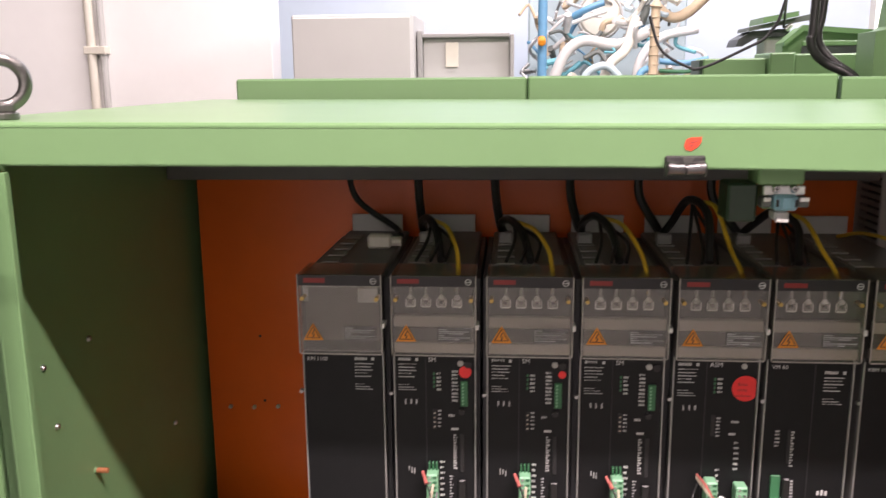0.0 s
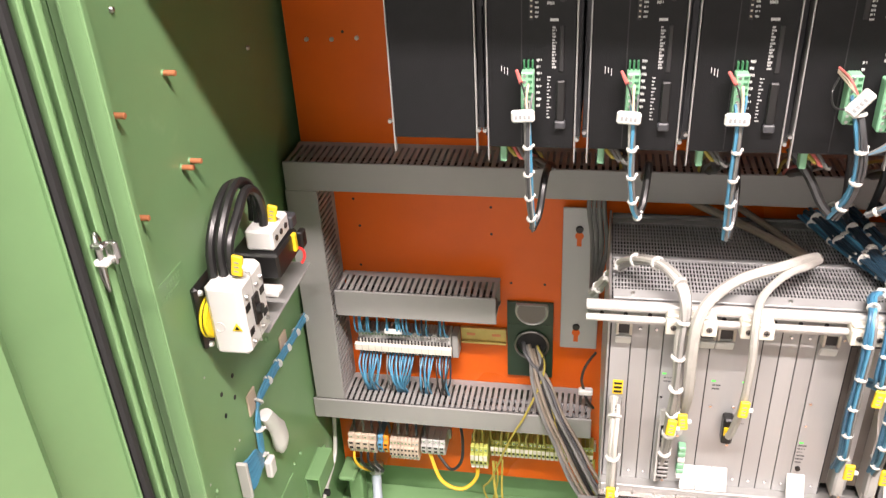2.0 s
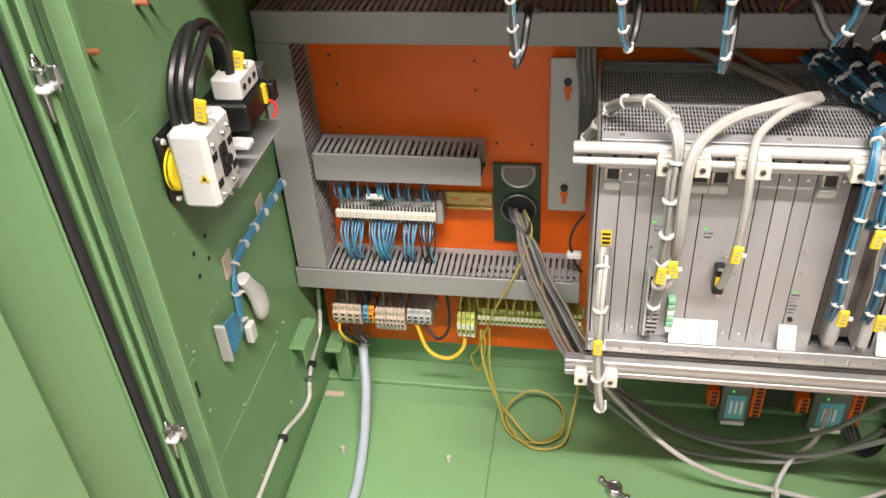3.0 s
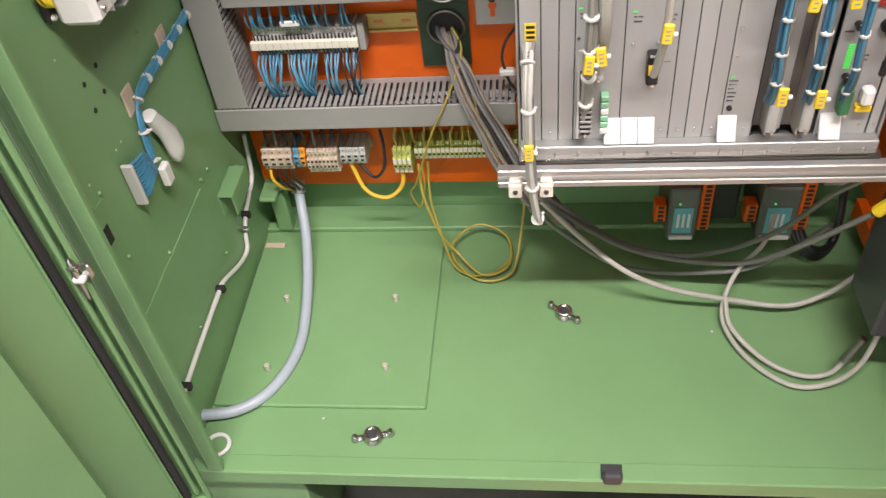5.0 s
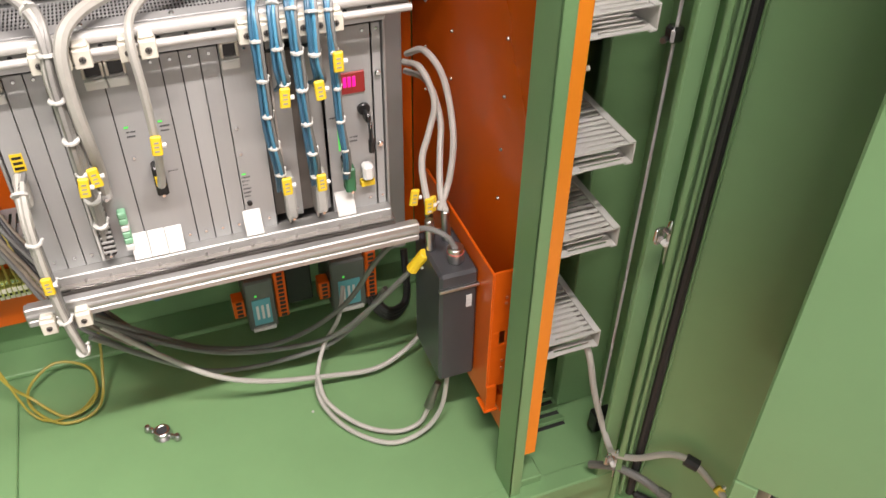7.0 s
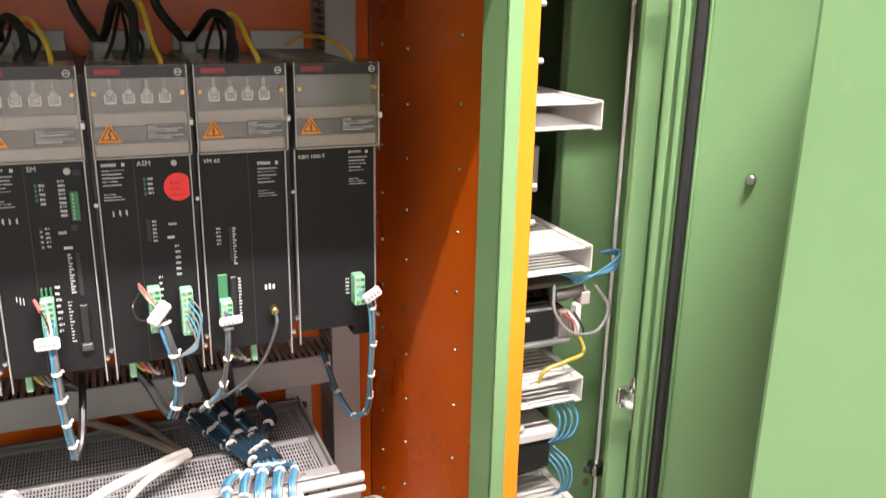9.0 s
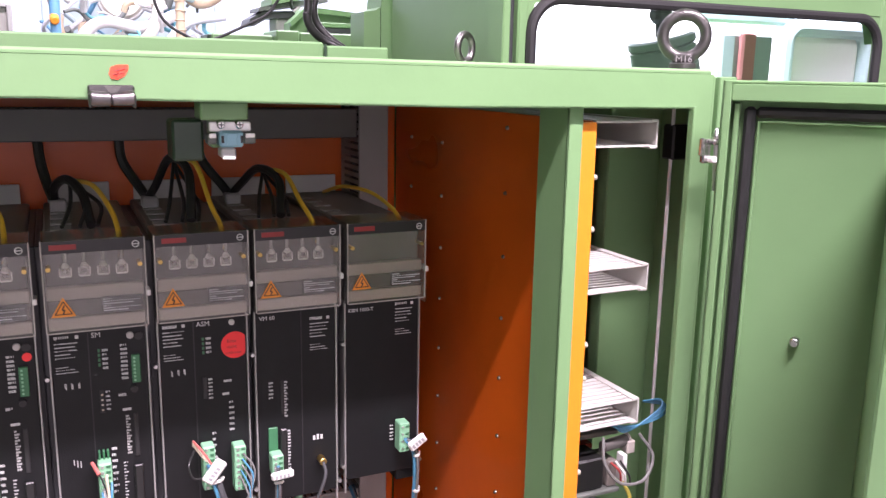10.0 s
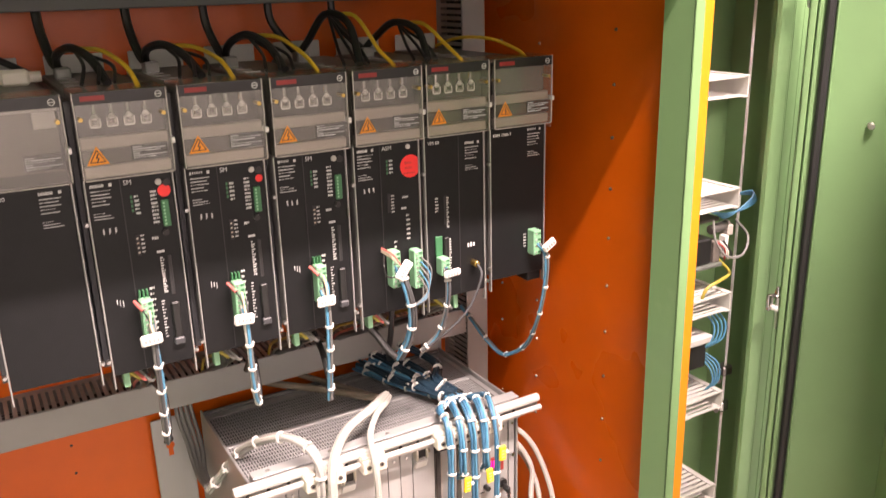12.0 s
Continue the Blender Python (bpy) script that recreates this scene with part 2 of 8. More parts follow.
def clear(name, tint, gloss_rough, gloss, haze=0.0, haze_colour=(0.5, 0.5, 0.5)):
    m = bpy.data.materials.new(name)
    m.use_nodes = True
    nt = m.node_tree
    nt.nodes.remove(nt.nodes["Principled BSDF"])
    see = nt.nodes.new("ShaderNodeBsdfTransparent")
    see.inputs[0].default_value = (*tint, 1)
    dull = nt.nodes.new("ShaderNodeBsdfDiffuse")
    dull.inputs[0].default_value = (*haze_colour, 1)
    hz = nt.nodes.new("ShaderNodeMixShader")
    hz.inputs[0].default_value = haze
    nt.links.new(see.outputs[0], hz.inputs[1])
    nt.links.new(dull.outputs[0], hz.inputs[2])
    sh = nt.nodes.new("ShaderNodeBsdfGlossy")
    sh.inputs["Roughness"].default_value = gloss_rough
    lw = nt.nodes.new("ShaderNodeLayerWeight")
    lw.inputs[0].default_value = 0.5
    bend = nt.nodes.new("ShaderNodeMath")
    bend.operation = "POWER"
    bend.inputs[1].default_value = 4.0
    nt.links.new(lw.outputs["Facing"], bend.inputs[0])
    k = nt.nodes.new("ShaderNodeMath")
    k.operation = "MULTIPLY_ADD"
    k.inputs[1].default_value, k.inputs[2].default_value = 0.5, gloss
    nt.links.new(bend.outputs[0], k.inputs[0])
    mx = nt.nodes.new("ShaderNodeMixShader")
    nt.links.new(k.outputs[0], mx.inputs[0])
    nt.links.new(hz.outputs[0], mx.inputs[1])
    nt.links.new(sh.outputs[0], mx.inputs[2])
    nt.links.new(mx.outputs[0], nt.nodes["Material Output"].inputs["Surface"])
    return m


def glow(name, colour, strength):
    m = bpy.data.materials.new(name)
    m.use_nodes = True
    b = m.node_tree.nodes["Principled BSDF"]
    b.inputs["Base Color"].default_value = (*[0.3 * c for c in colour], 1)
    b.inputs["Emission Color"].default_value = (*colour, 1)
    b.inputs["Emission Strength"].default_value = strength
    return m


SMOKY = clear("smoky_clear_plastic", (0.93, 0.92, 0.90), 0.16, 0.085, 0.072, (0.52, 0.51, 0.44))
FROSTED = clear("frosted_label_foil", (0.85, 0.85, 0.85), 0.35, 0.05, 0.06, (0.50, 0.52, 0.53))
GLASS = clear("window_glass", (0.93, 0.97, 0.95), 0.02, 0.04)
LED_GREEN = glow("green_led", (0.12, 1.0, 0.15), 0.7)
LED_MAGENTA = glow("magenta_display", (1.0, 0.01, 0.36), 1.3)


# ---- mesh helpers ----
class Shape:
    def __init__(self):
        self.v, self.f = [], []

    def add(self, verts, faces):
        n = len(self.v)
        self.v.extend(verts)
        self.f.extend([tuple(i + n for i in f) for f in faces])
        return self

    def box(self, x0, x1, y0, y1, z0, z1, c=0.0008, m=None):
        lo, hi = (min(x0, x1), min(y0, y1), min(z0, z1)), (max(x0, x1), max(y0, y1), max(z0, z1))
        c = min(c, 0.45 * min(hi[i] - lo[i] for i in range(3)))
        verts, idx = [], {}
        for sx in (0, 1):
            for sy in (0, 1):
                for sz in (0, 1):
                    s = (sx, sy, sz)
                    for a in range(3):
                        idx[s, a] = len(verts)
                        verts.append([(hi[i] if s[i] else lo[i]) if i == a else ((hi[i] - c) if s[i] else (lo[i] + c)) for i in range(3)])
        faces = []
        for a in range(3):
            b, d = (a + 1) % 3, (a + 2) % 3
            for s in (0, 1):
                ring = []
                for sb, sd in ((0, 0), (1, 0), (1, 1), (0, 1)):
                    k = [0, 0, 0]
                    k[a], k[b], k[d] = s, sb, sd
                    ring.append(idx[tuple(k), a])
                faces.append(ring if s else ring[::-1])
            for sa in (0, 1):
                for sb in (0, 1):
                    k0, k1 = [0, 0, 0], [0, 0, 0]
                    k0[a], k0[b], k0[d] = sa, sb, 0
                    k1[a], k1[b], k1[d] = sa, sb, 1
                    faces.append([idx[tuple(k0), a], idx[tuple(k1), a], idx[tuple(k1), b], idx[tuple(k0), b]])
        for sx in (0, 1):
            for sy in (0, 1):
                for sz in (0, 1):
                    faces.append([idx[(sx, sy, sz), a] for a in range(3)])
        if m is not None:
            verts = [m @ Vector(p) for p in verts]
        return self.add(verts, faces)

    def cyl(self, p0, p1, r, n=14, r2=None, c=0.0):
        p0, p1 = Vector(p0), Vector(p1)
        r2 = r if r2 is None else r2
        w = (p1 - p0).normalized()
        u = w.orthogonal().normalized()
        s = w.cross(u)
        rings = [(p0, max(r - c, 1e-5)), (p0 + w * c, r), (p1 - w * c, r2), (p1, max(r2 - c, 1e-5))] if c else [(p0, r), (p1, r2)]
        verts, faces = [], []
        for p, q in rings:
            verts += [p + (u * math.cos(2 * math.pi * i / n) + s * math.sin(2 * math.pi * i / n)) * q for i in range(n)]
        for k in range(len(rings) - 1):
            faces += [(k * n + i, k * n + (i + 1) % n, (k + 1) * n + (i + 1) % n, (k + 1) * n + i) for i in range(n)]
        faces += [tuple(range(n))[::-1], tuple(range((len(rings) - 1) * n, len(rings) * n))]
        return self.add(verts, faces)

    def tube(self, pts, r, n=8, steps=6):
        path = spline(pts, steps)
        verts, faces = [], []
        u = None
        for i, p in enumerate(path):
            w = (path[min(i + 1, len(path) - 1)] - path[max(i - 1, 0)]).normalized()
            u = w.orthogonal().normalized() if u is None else (u - w * u.dot(w)).normalized()
            s = w.cross(u)
            verts += [p + (u * math.cos(2 * math.pi * k / n) + s * math.sin(2 * math.pi * k / n)) * r for k in range(n)]
        for i in range(len(path) - 1):
            faces += [(i * n + k, i * n + (k + 1) % n, (i + 1) * n + (k + 1) % n, (i + 1) * n + k) for k in range(n)]
        faces += [tuple(range(n))[::-1], tuple(range((len(path) - 1) * n, len(path) * n))]
        return self.add(verts, faces)

    def ring(self, centre, axis, big, small, n=28, k=12, a0=0.0, a1=360.0):
        c, w = Vector(centre), Vector(axis).normalized()
        u = w.orthogonal().normalized()
        s = w.cross(u)
        whole = abs(a1 - a0) >= 360
        m = n if whole else n + 1
        verts, faces = [], []
        for i in range(m):
            a = radians(a0 + (a1 - a0) * i / n)
            d = u * math.cos(a) + s * math.sin(a)
            verts += [c + d * (big + small * math.cos(2 * math.pi * j / k)) + w * (small * math.sin(2 * math.pi * j / k)) for j in range(k)]
        for i in range(n):
            faces += [(i * k + j, i * k + (j + 1) % k, ((i + 1) % m) * k + (j + 1) % k, ((i + 1) % m) * k + j) for j in range(k)]
        return self.add(verts, faces)

    def prism(self, outline, place, lift):
        """outline: 2D points; place(u, v, w) gives the 3D point; lift: (w0, w1)."""
        n = len(outline)
        verts = [place(u, v, lift[0]) for u, v in outline] + [place(u, v, lift[1]) for u, v in outline]
        faces = [(i, (i + 1) % n, n + (i + 1) % n, n + i) for i in range(n)] + [tuple(range(n))[::-1], tuple(range(n, 2 * n))]
        return self.add(verts, faces)

    def frame_hole(self, u0, u1, v0, v1, cu, cv, r, place, w0, w1, n=24):
        """A rectangular plate with a round hole."""
        corners = [math.atan2(v - cv, u - cu) % (2 * math.pi) for u in (u0, u1) for v in (v0, v1)]
        turns = sorted([2 * math.pi * (i + 0.5) / n for i in range(n)] + corners)
        n = len(turns)
        outer, inner = [], []
        for i in range(n):
            a = turns[i]
            du, dv = math.cos(a), math.sin(a)
            inner.append((cu + r * du, cv + r * dv))
            k = min(((u1 - cu) if du > 0 else (u0 - cu)) / du if abs(du) > 1e-9 else 1e9, ((v1 - cv) if dv > 0 else (v0 - cv)) / dv if abs(dv) > 1e-9 else 1e9)
            outer.append((cu + k * du, cv + k * dv))
        verts = [place(*p, w) for w in (w0, w1) for ring in (outer, inner) for p in ring]
        faces = []
        for i in range(n):
            j = (i + 1) % n
            faces += [(i, j, n + j, n + i), (2 * n + i, 3 * n + i, 3 * n + j, 2 * n + j), (n + i, n + j, 3 * n + j, 3 * n + i), (i, 2 * n + i, 2 * n + j, j)]
        return self.add(verts, faces)


def spline(pts, steps=6):
    p = [Vector(q) for q in pts]
    if len(p) < 3:
        return p
    p = [2 * p[0] - p[1]] + p + [2 * p[-1] - p[-2]]
    out = []
    for i in range(1, len(p) - 2):
        for k in range(steps):
            t = k / steps
            out.append(0.5 * (2 * p[i] + (p[i + 1] - p[i - 1]) * t + (2 * p[i - 1] - 5 * p[i] + 4 * p[i + 1] - p[i + 2]) * t * t + (3 * p[i] - p[i - 1] - 3 * p[i + 1] + p[i + 2]) * t ** 3))
    return out + [p[-2]]


ORIGIN = {}


def mesh_of(shape, name, material, origin=(0, 0, 0), smooth=None):
    me = bpy.data.meshes.new(name)
    o = Vector(origin)
    me.from_pydata([tuple(Vector(v) - o) for v in shape.v], [], shape.f)
    bm = bmesh.new()
    bm.from_mesh(me)
    bmesh.ops.recalc_face_normals(bm, faces=bm.faces)
    bm.to_mesh(me)
    bm.free()
    me.materials.append(material)
    if smooth is not None:
        me.shade_smooth()
        me.set_sharp_from_angle(angle=radians(smooth))
    return me


def thing(name, at, label, category, group="", kind=""):
    ob = new(name)
    ob.location = at
    ob.empty_display_size = 0.02
    ORIGIN[ob] = Vector(at)
    return tagged(ob, label, category, group, kind)


def part(name, shape, material, parent=None, label="", smooth=35):
    o = ORIGIN.get(parent, Vector((0, 0, 0)))
    ob = new(name, mesh_of(shape, name, material, o, smooth))
    ORIGIN[ob] = o
    if parent is not None:
        ob.parent = parent
    return tagged(ob, label)


def solo(name, shape, material, label, category, group="", kind="", smooth=35):
    """A top-level thing of one mesh, its origin at the middle of its base."""
    vs = np.array([tuple(v) for v in shape.v])
    lo, hi = vs.min(0), vs.max(0)
    o = Vector(((lo[0] + hi[0]) / 2, (lo[1] + hi[1]) / 2, lo[2]))
    ob = new(name, mesh_of(shape, name, material, o, smooth))
    ob.location = o
    ORIGIN[ob] = o
    return tagged(ob, label, category, group, kind)


def lettering(name, words, size, m, material, parent, origin, thick=0.0003):
    """Raised letters with the built-in font, as a mesh."""
    cu = bpy.data.curves.new(name, "FONT")
    cu.body, cu.size, cu.extrude = words, size, thick
    cu.align_x = "LEFT"
    cu.resolution_u = 2
    tmp = bpy.data.objects.new(name, cu)
    scene.collection.objects.link(tmp)
    me = bpy.data.meshes.new_from_object(tmp.evaluated_get(bpy.context.evaluated_depsgraph_get()))
    bpy.data.objects.remove(tmp)
    me.transform(Matrix.Translation(-Vector(origin)) @ m)
    me.materials.clear()
    me.materials.append(material)
    ob = new(name, me)
    ob.parent = parent
    ORIGIN[ob] = Vector(origin)
    return ob


def facing_front(x, y, z):
    """Text that stands on a wall facing the viewer (towards -y)."""
    return Matrix.Translation((x, y, z)) @ Matrix.Rotation(radians(90), 4, "X")


# ---- the hall ----
def slab(name, x0, x1, y0, y1, z0, z1, material, label, category, c=0.0):
    return solo(name, Shape().box(x0, x1, y0, y1, z0, z1, c), material, label, category, kind="structure")


slab("ground", -8.0, 9.0, -8.0, 6.2, -0.10, 0.0, CONCRETE, "smooth grey concrete workshop floor", "floor")
# ceiling, west and east walls are unseen, dark grey to limit bounced light
slab("ceiling", -8.0, 9.0, -8.0, 6.2, 5.20, 5.30, HALL_GREY, "unseen grey ceiling, kept dark to limit bounced light", "ceiling")
# unseen wall, white so that it reflects light into the cabinet
slab("wall_south", -8.0, 9.0, -8.10, -8.0, 0.0, 5.20, WALL_WHITE, "unseen white wall added to reflect light into the cabinet", "wall")
slab("wall_west", -8.10, -8.0, -8.0, 6.2, 0.0, 5.20, HALL_GREY, "unseen grey wall, kept dark to limit bounced light", "wall")
slab("wall_east", 9.0, 9.10, -8.0, 6.2, 0.0, 5.20, HALL_GREY, "unseen grey wall, kept dark to limit bounced light", "wall")
slab("wall_north", -8.0, 9.0, 6.2, 6.30, 0.0, 5.20, WALL_BLUE, "pale blue painted far workshop wall", "wall")
slab("partition", -8.0, -0.92, 3.30, 3.42, 0.0, 5.20, WALL_WHITE, "white painted partition wall beside the passage", "wall", 0.004)

# ---- the cabinet ----
XL, XR = -0.444, 0.730          # inner faces of the side walls
YF, YB = 0.645, 1.185           # front of the collar, inner face of the back
ZF, ZT = 0.300, 1.622           # floor, top
cabinet = thing("electrical_cabinet", (0.13, 0.90, 0.0), "green enamelled steel control cabinet standing open on feet", "cabinet")
part("side_wall", Shape().box(XL - 0.012, XL, 0.672, YB + 0.012, 0.27, ZT - 0.004, 0.001), GREEN, cabinet)
part("side_wall", Shape().box(XR, XR + 0.012, 0.672, YB + 0.012, 0.27, 1.596, 0.001), GREEN, cabinet)
part("side_gutter", Shape().box(0.674, XR + 0.014, 0.674, YB + 0.012, 1.596, 1.600, 0.001), GREEN, cabinet)
part("back_wall", Shape().box(XL, XR, YB, YB + 0.012, 0.27, ZT - 0.006, 0.001), GREEN, cabinet)
LEAN = Matrix(((1, 0, 0, 0), (0, 1, 0, 0), (-0.0055, 0, 1, 0), (0, 0, 0, 1)))
part("roof", Shape().box(XL - 0.014, 0.678, 0.650, 1.300, ZT - 0.003, ZT + 0.003, 0.002, LEAN), GREEN, cabinet)
part("bottom_plate", Shape().box(XL, XR, 0.660, YB, ZF - 0.012, ZF, 0.001), GREEN, cabinet)
# the collar round the opening, with its rebates towards the doors
OL, OR, OT = -0.398, 0.655, 1.587
CL, CR, CT = -0.416, 0.676, 1.621
part("upper_collar", Shape().prism([(CL, OT + 0.007), (0.10, OT + 0.0055), (0.40, OT), (CR, OT - 0.001), (CR, CT - 0.0042), (CL, CT + 0.0018)], lambda u, v, w: (u, w, v), (YF, YF + 0.003)), GREEN, cabinet)
part("upper_collar_return", Shape().box(CL, CR, YF + 0.0035, YF + 0.0050, OT + 0.0085, CT - 0.008, 0.0005), GREEN, cabinet)
part("upper_collar_lip", Shape().prism([(OL, OT + 0.0055), (0.10, OT + 0.004), (0.40, OT - 0.0015), (OR, OT - 0.0025), (OR, OT + 0.0005), (0.40, OT + 0.0015), (0.10, OT + 0.007), (OL, OT + 0.0085)], lambda u, v, w: (u, w, v), (YF + 0.001, 0.672)), GREEN, cabinet)
for a, b, inner, wall in ((CL, OL, OL, XL), (OR, CR, OR, XR)):
    edge = a if wall < 0 else b
    mid = (edge + wall) / 2
    part("collar_face", Shape().box(a, b, YF, YF + 0.003, 0.290, OT, 0.0008), GREEN, cabinet)
    part("collar_lip", Shape().box(inner - 0.0015, inner + 0.0015, YF - 0.0006, YF + 0.007, 0.302, OT, 0.0006), GREEN, cabinet)
    part("collar_return", Shape().box(edge - 0.0015, edge + 0.0015, YF - 0.0003, 0.676, 0.290, CT - 0.006, 0.0006), GREEN, cabinet)
    part("rebate", Shape().box(min(edge, wall), max(edge, wall), 0.672, 0.676, 0.290, CT - 0.006, 0.0006), GREEN, cabinet)
    part("rain_rib", Shape().box(mid - 0.006, mid + 0.006, 0.660, 0.672, 0.290, CT - 0.006, 0.001), GREEN, cabinet)
part("sill", Shape().box(XL, XR, YF - 0.001, YF + 0.004, 0.272, 0.300, 0.001).box(XL, XR, YF, 0.672, 0.294, 0.3015, 0.001), GREEN, cabinet)
for x0, x1 in ((0.545, 0.712), (-0.47, -0.30)):
    part("foot", Shape().box(x0, x1, 0.668, 0.80, 0.0, 0.271, 0.002), GREEN, cabinet)
part("rear_foot", Shape().box(XL, XR, 1.10, 1.18, 0.0, 0.288, 0.002), GREEN_DARK, cabinet)
part("cable_floor_plate", Shape().box(XL + 0.004, -0.121, 0.751, 1.083, ZF, ZF + 0.008, 0.002), GREEN, cabinet)
part("rear_ledge", Shape().box(XL, XR, 1.125, YB, ZF, ZF + 0.010, 0.002), GREEN, cabinet)
# the post between the two compartments
post = Shape().box(0.521, 0.5375, 0.655, 0.6575, ZF, OT, 0.0008).box(0.521, 0.5235, 0.655, 0.704, ZF, OT, 0.0008)
part("centre_post", post, GREEN, cabinet)
part("side_stiffener", Shape().box(0.6596, XR, 0.781, 0.784, ZF + 0.001, 1.590, 0.0008).box(0.6596, 0.6620, 0.784, 0.800, ZF + 0.001, 1.590, 0.0006), GREEN, cabinet)
part("centre_post_foot", Shape().box(0.538, 0.575, 0.665, 0.70, ZF, ZF + 0.016, 0.0015), GREEN, cabinet)

# mounting panels
part("mounting_panel", Shape().box(-0.432, 0.552, 1.150, 1.153, 0.392, 1.600, 0.0006), ORANGE, cabinet, "orange enamelled steel mounting panel")
panel = thing("divider_panel", (0.553, 0.9, 0.33), "orange enamelled steel divider panel with rows of rivets", "panel")
part("sheet", Shape().box(0.552, 0.5545, 0.664, 1.145, 0.385, 1.573, 0.0006), ORANGE, panel)
part("front_flange", Shape().box(0.5385, 0.5555, 0.659, 0.662, 0.385, 1.572, 0.0008), ORANGE_EDGE, panel, "bright orange folded edge")
rivet = None
for row, y in enumerate((0.819, 0.985, 1.085)):
    for i in range(16):
        z = 1.488 - 0.0713 * i * (1 if row == 0 else 0.95) + (0.069 if row == 0 else 0.04)
        if z < 0.66:
            continue
        if rivet is None:
            rivet = part("rivet", Shape().cyl((0.552, y, z), (0.5495, y, z), 0.0025, 10, 0.0016), DULL_STEEL, panel)
            first = Vector((0, y, z))
        else:
            o = rivet.copy()
            scene.collection.objects.link(o)
            o.location = Vector((0, y, z)) - first
for z in (1.52, 1.47, 1.355, 1.32, 1.22, 1.10, 0.95):
    s = Shape().cyl((0.5555, 0.672, z), (0.566, 0.672, z), 0.0028, 8)
    part("stud", s, PALE_ZINC, panel)


# ---- cable ducts ----
def duct(name, x0, x1, z0, z1, y0, y1, material, label, upright=False, pitch=0.0094):
    """A slotted cable duct: lid towards the viewer, comb walls behind it."""
    d = thing(name, ((x0 + x1) / 2, (y0 + y1) / 2, z0), label, "cable duct", "cable ducts")
    s = Shape()
    if upright:
        s.box(x0, x1, y0, y0 + 0.004, z0, z1, 0.0012)
    else:
        s.box(x0, x1, y0, y0 + 0.004, z0, z1, 0.0012)
    part("lid", s, material, d)
    for side in (0, 1):
        w = Shape()
        if upright:
            x = x0 + 0.0015 if side == 0 else x1 - 0.0035
            n = int((z1 - z0) / pitch)
            for i in range(n):
                z = z0 + (i + 0.22) * (z1 - z0) / n
                w.box(x, x + 0.002, y0 + 0.008, y1 - 0.012, z, z + 0.60 * pitch, 0.0003)
            w.box(x, x + 0.002, y1 - 0.013, y1, z0, z1, 0.0003)
        else:
            z = z0 + 0.0015 if side == 0 else z1 - 0.0035
            n = int((x1 - x0) / pitch)
            for i in range(n):
                x = x0 + (i + 0.22) * (x1 - x0) / n
                w.box(x, x + 0.60 * pitch, y0 + 0.008, y1 - 0.012, z, z + 0.002, 0.0003)
            w.box(x0, x1, y1 - 0.013, y1, z, z + 0.002, 0.0003)
        tagged(part("comb_wall", w, material, d), kind="stuff")
    back = Shape().box(x0 + 0.001, x1 - 0.001, y1 - 0.002, y1, z0 + 0.001, z1 - 0.001, 0.0004)
    part("back_wall", back, material, d)
    rnd = random.Random(int(1000 * (x1 + z1)))
    fill = Shape()
    for k in range(9):
        y = y0 + 0.012 + (k % 5) * (y1 - y0 - 0.024) / 5
        if upright:
            x = x0 + (x1 - x0) * (0.32 + 0.36 * (k // 5)) + rnd.uniform(-0.003, 0.003)
            pts = [(x + rnd.uniform(-0.004, 0.004), y + rnd.uniform(-0.004, 0.004), z0 + 0.004 + (z1 - z0 - 0.008) * i / 6) for i in range(7)]
        else:
            z = z0 + (z1 - z0) * (0.32 + 0.34 * (k // 5)) + rnd.uniform(-0.003, 0.003)
            pts = [(x0 + 0.004 + (x1 - x0 - 0.008) * i / 6, y + rnd.uniform(-0.004, 0.004), z + rnd.uniform(-0.003, 0.003)) for i in range(7)]
        fill.tube(pts, 0.0055, 6, 3)
    tagged(part("wires_inside", fill, CABLE_BLACK, d, "dark wires lying in the duct"), kind="stuff")
    return d


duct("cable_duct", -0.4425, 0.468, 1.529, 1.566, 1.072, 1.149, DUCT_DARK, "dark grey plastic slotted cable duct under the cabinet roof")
duct("cable_duct", 0.470, 0.511, 0.44, 1.596, 1.070, 1.149, DUCT, "tall grey plastic slotted cable duct", True)
duct("cable_duct", -0.434, 0.469, 0.985, 1.029, 1.072, 1.149, DUCT, "long grey plastic slotted cable duct below the black modules")
duct("cable_duct", -0.437, -0.389, 0.606, 0.984, 1.074, 1.149, DUCT, "upright grey plastic slotted cable duct", True)
duct("cable_duct", -0.388, -0.138, 0.764, 0.810, 1.086, 1.149, DUCT, "short grey plastic slotted cable duct above the terminal strip")
duct("cable_duct", -0.4425, 0.010, 0.566, 0.605, 1.072, 1.149, DUCT, "long grey plastic slotted cable duct below the terminal strip")


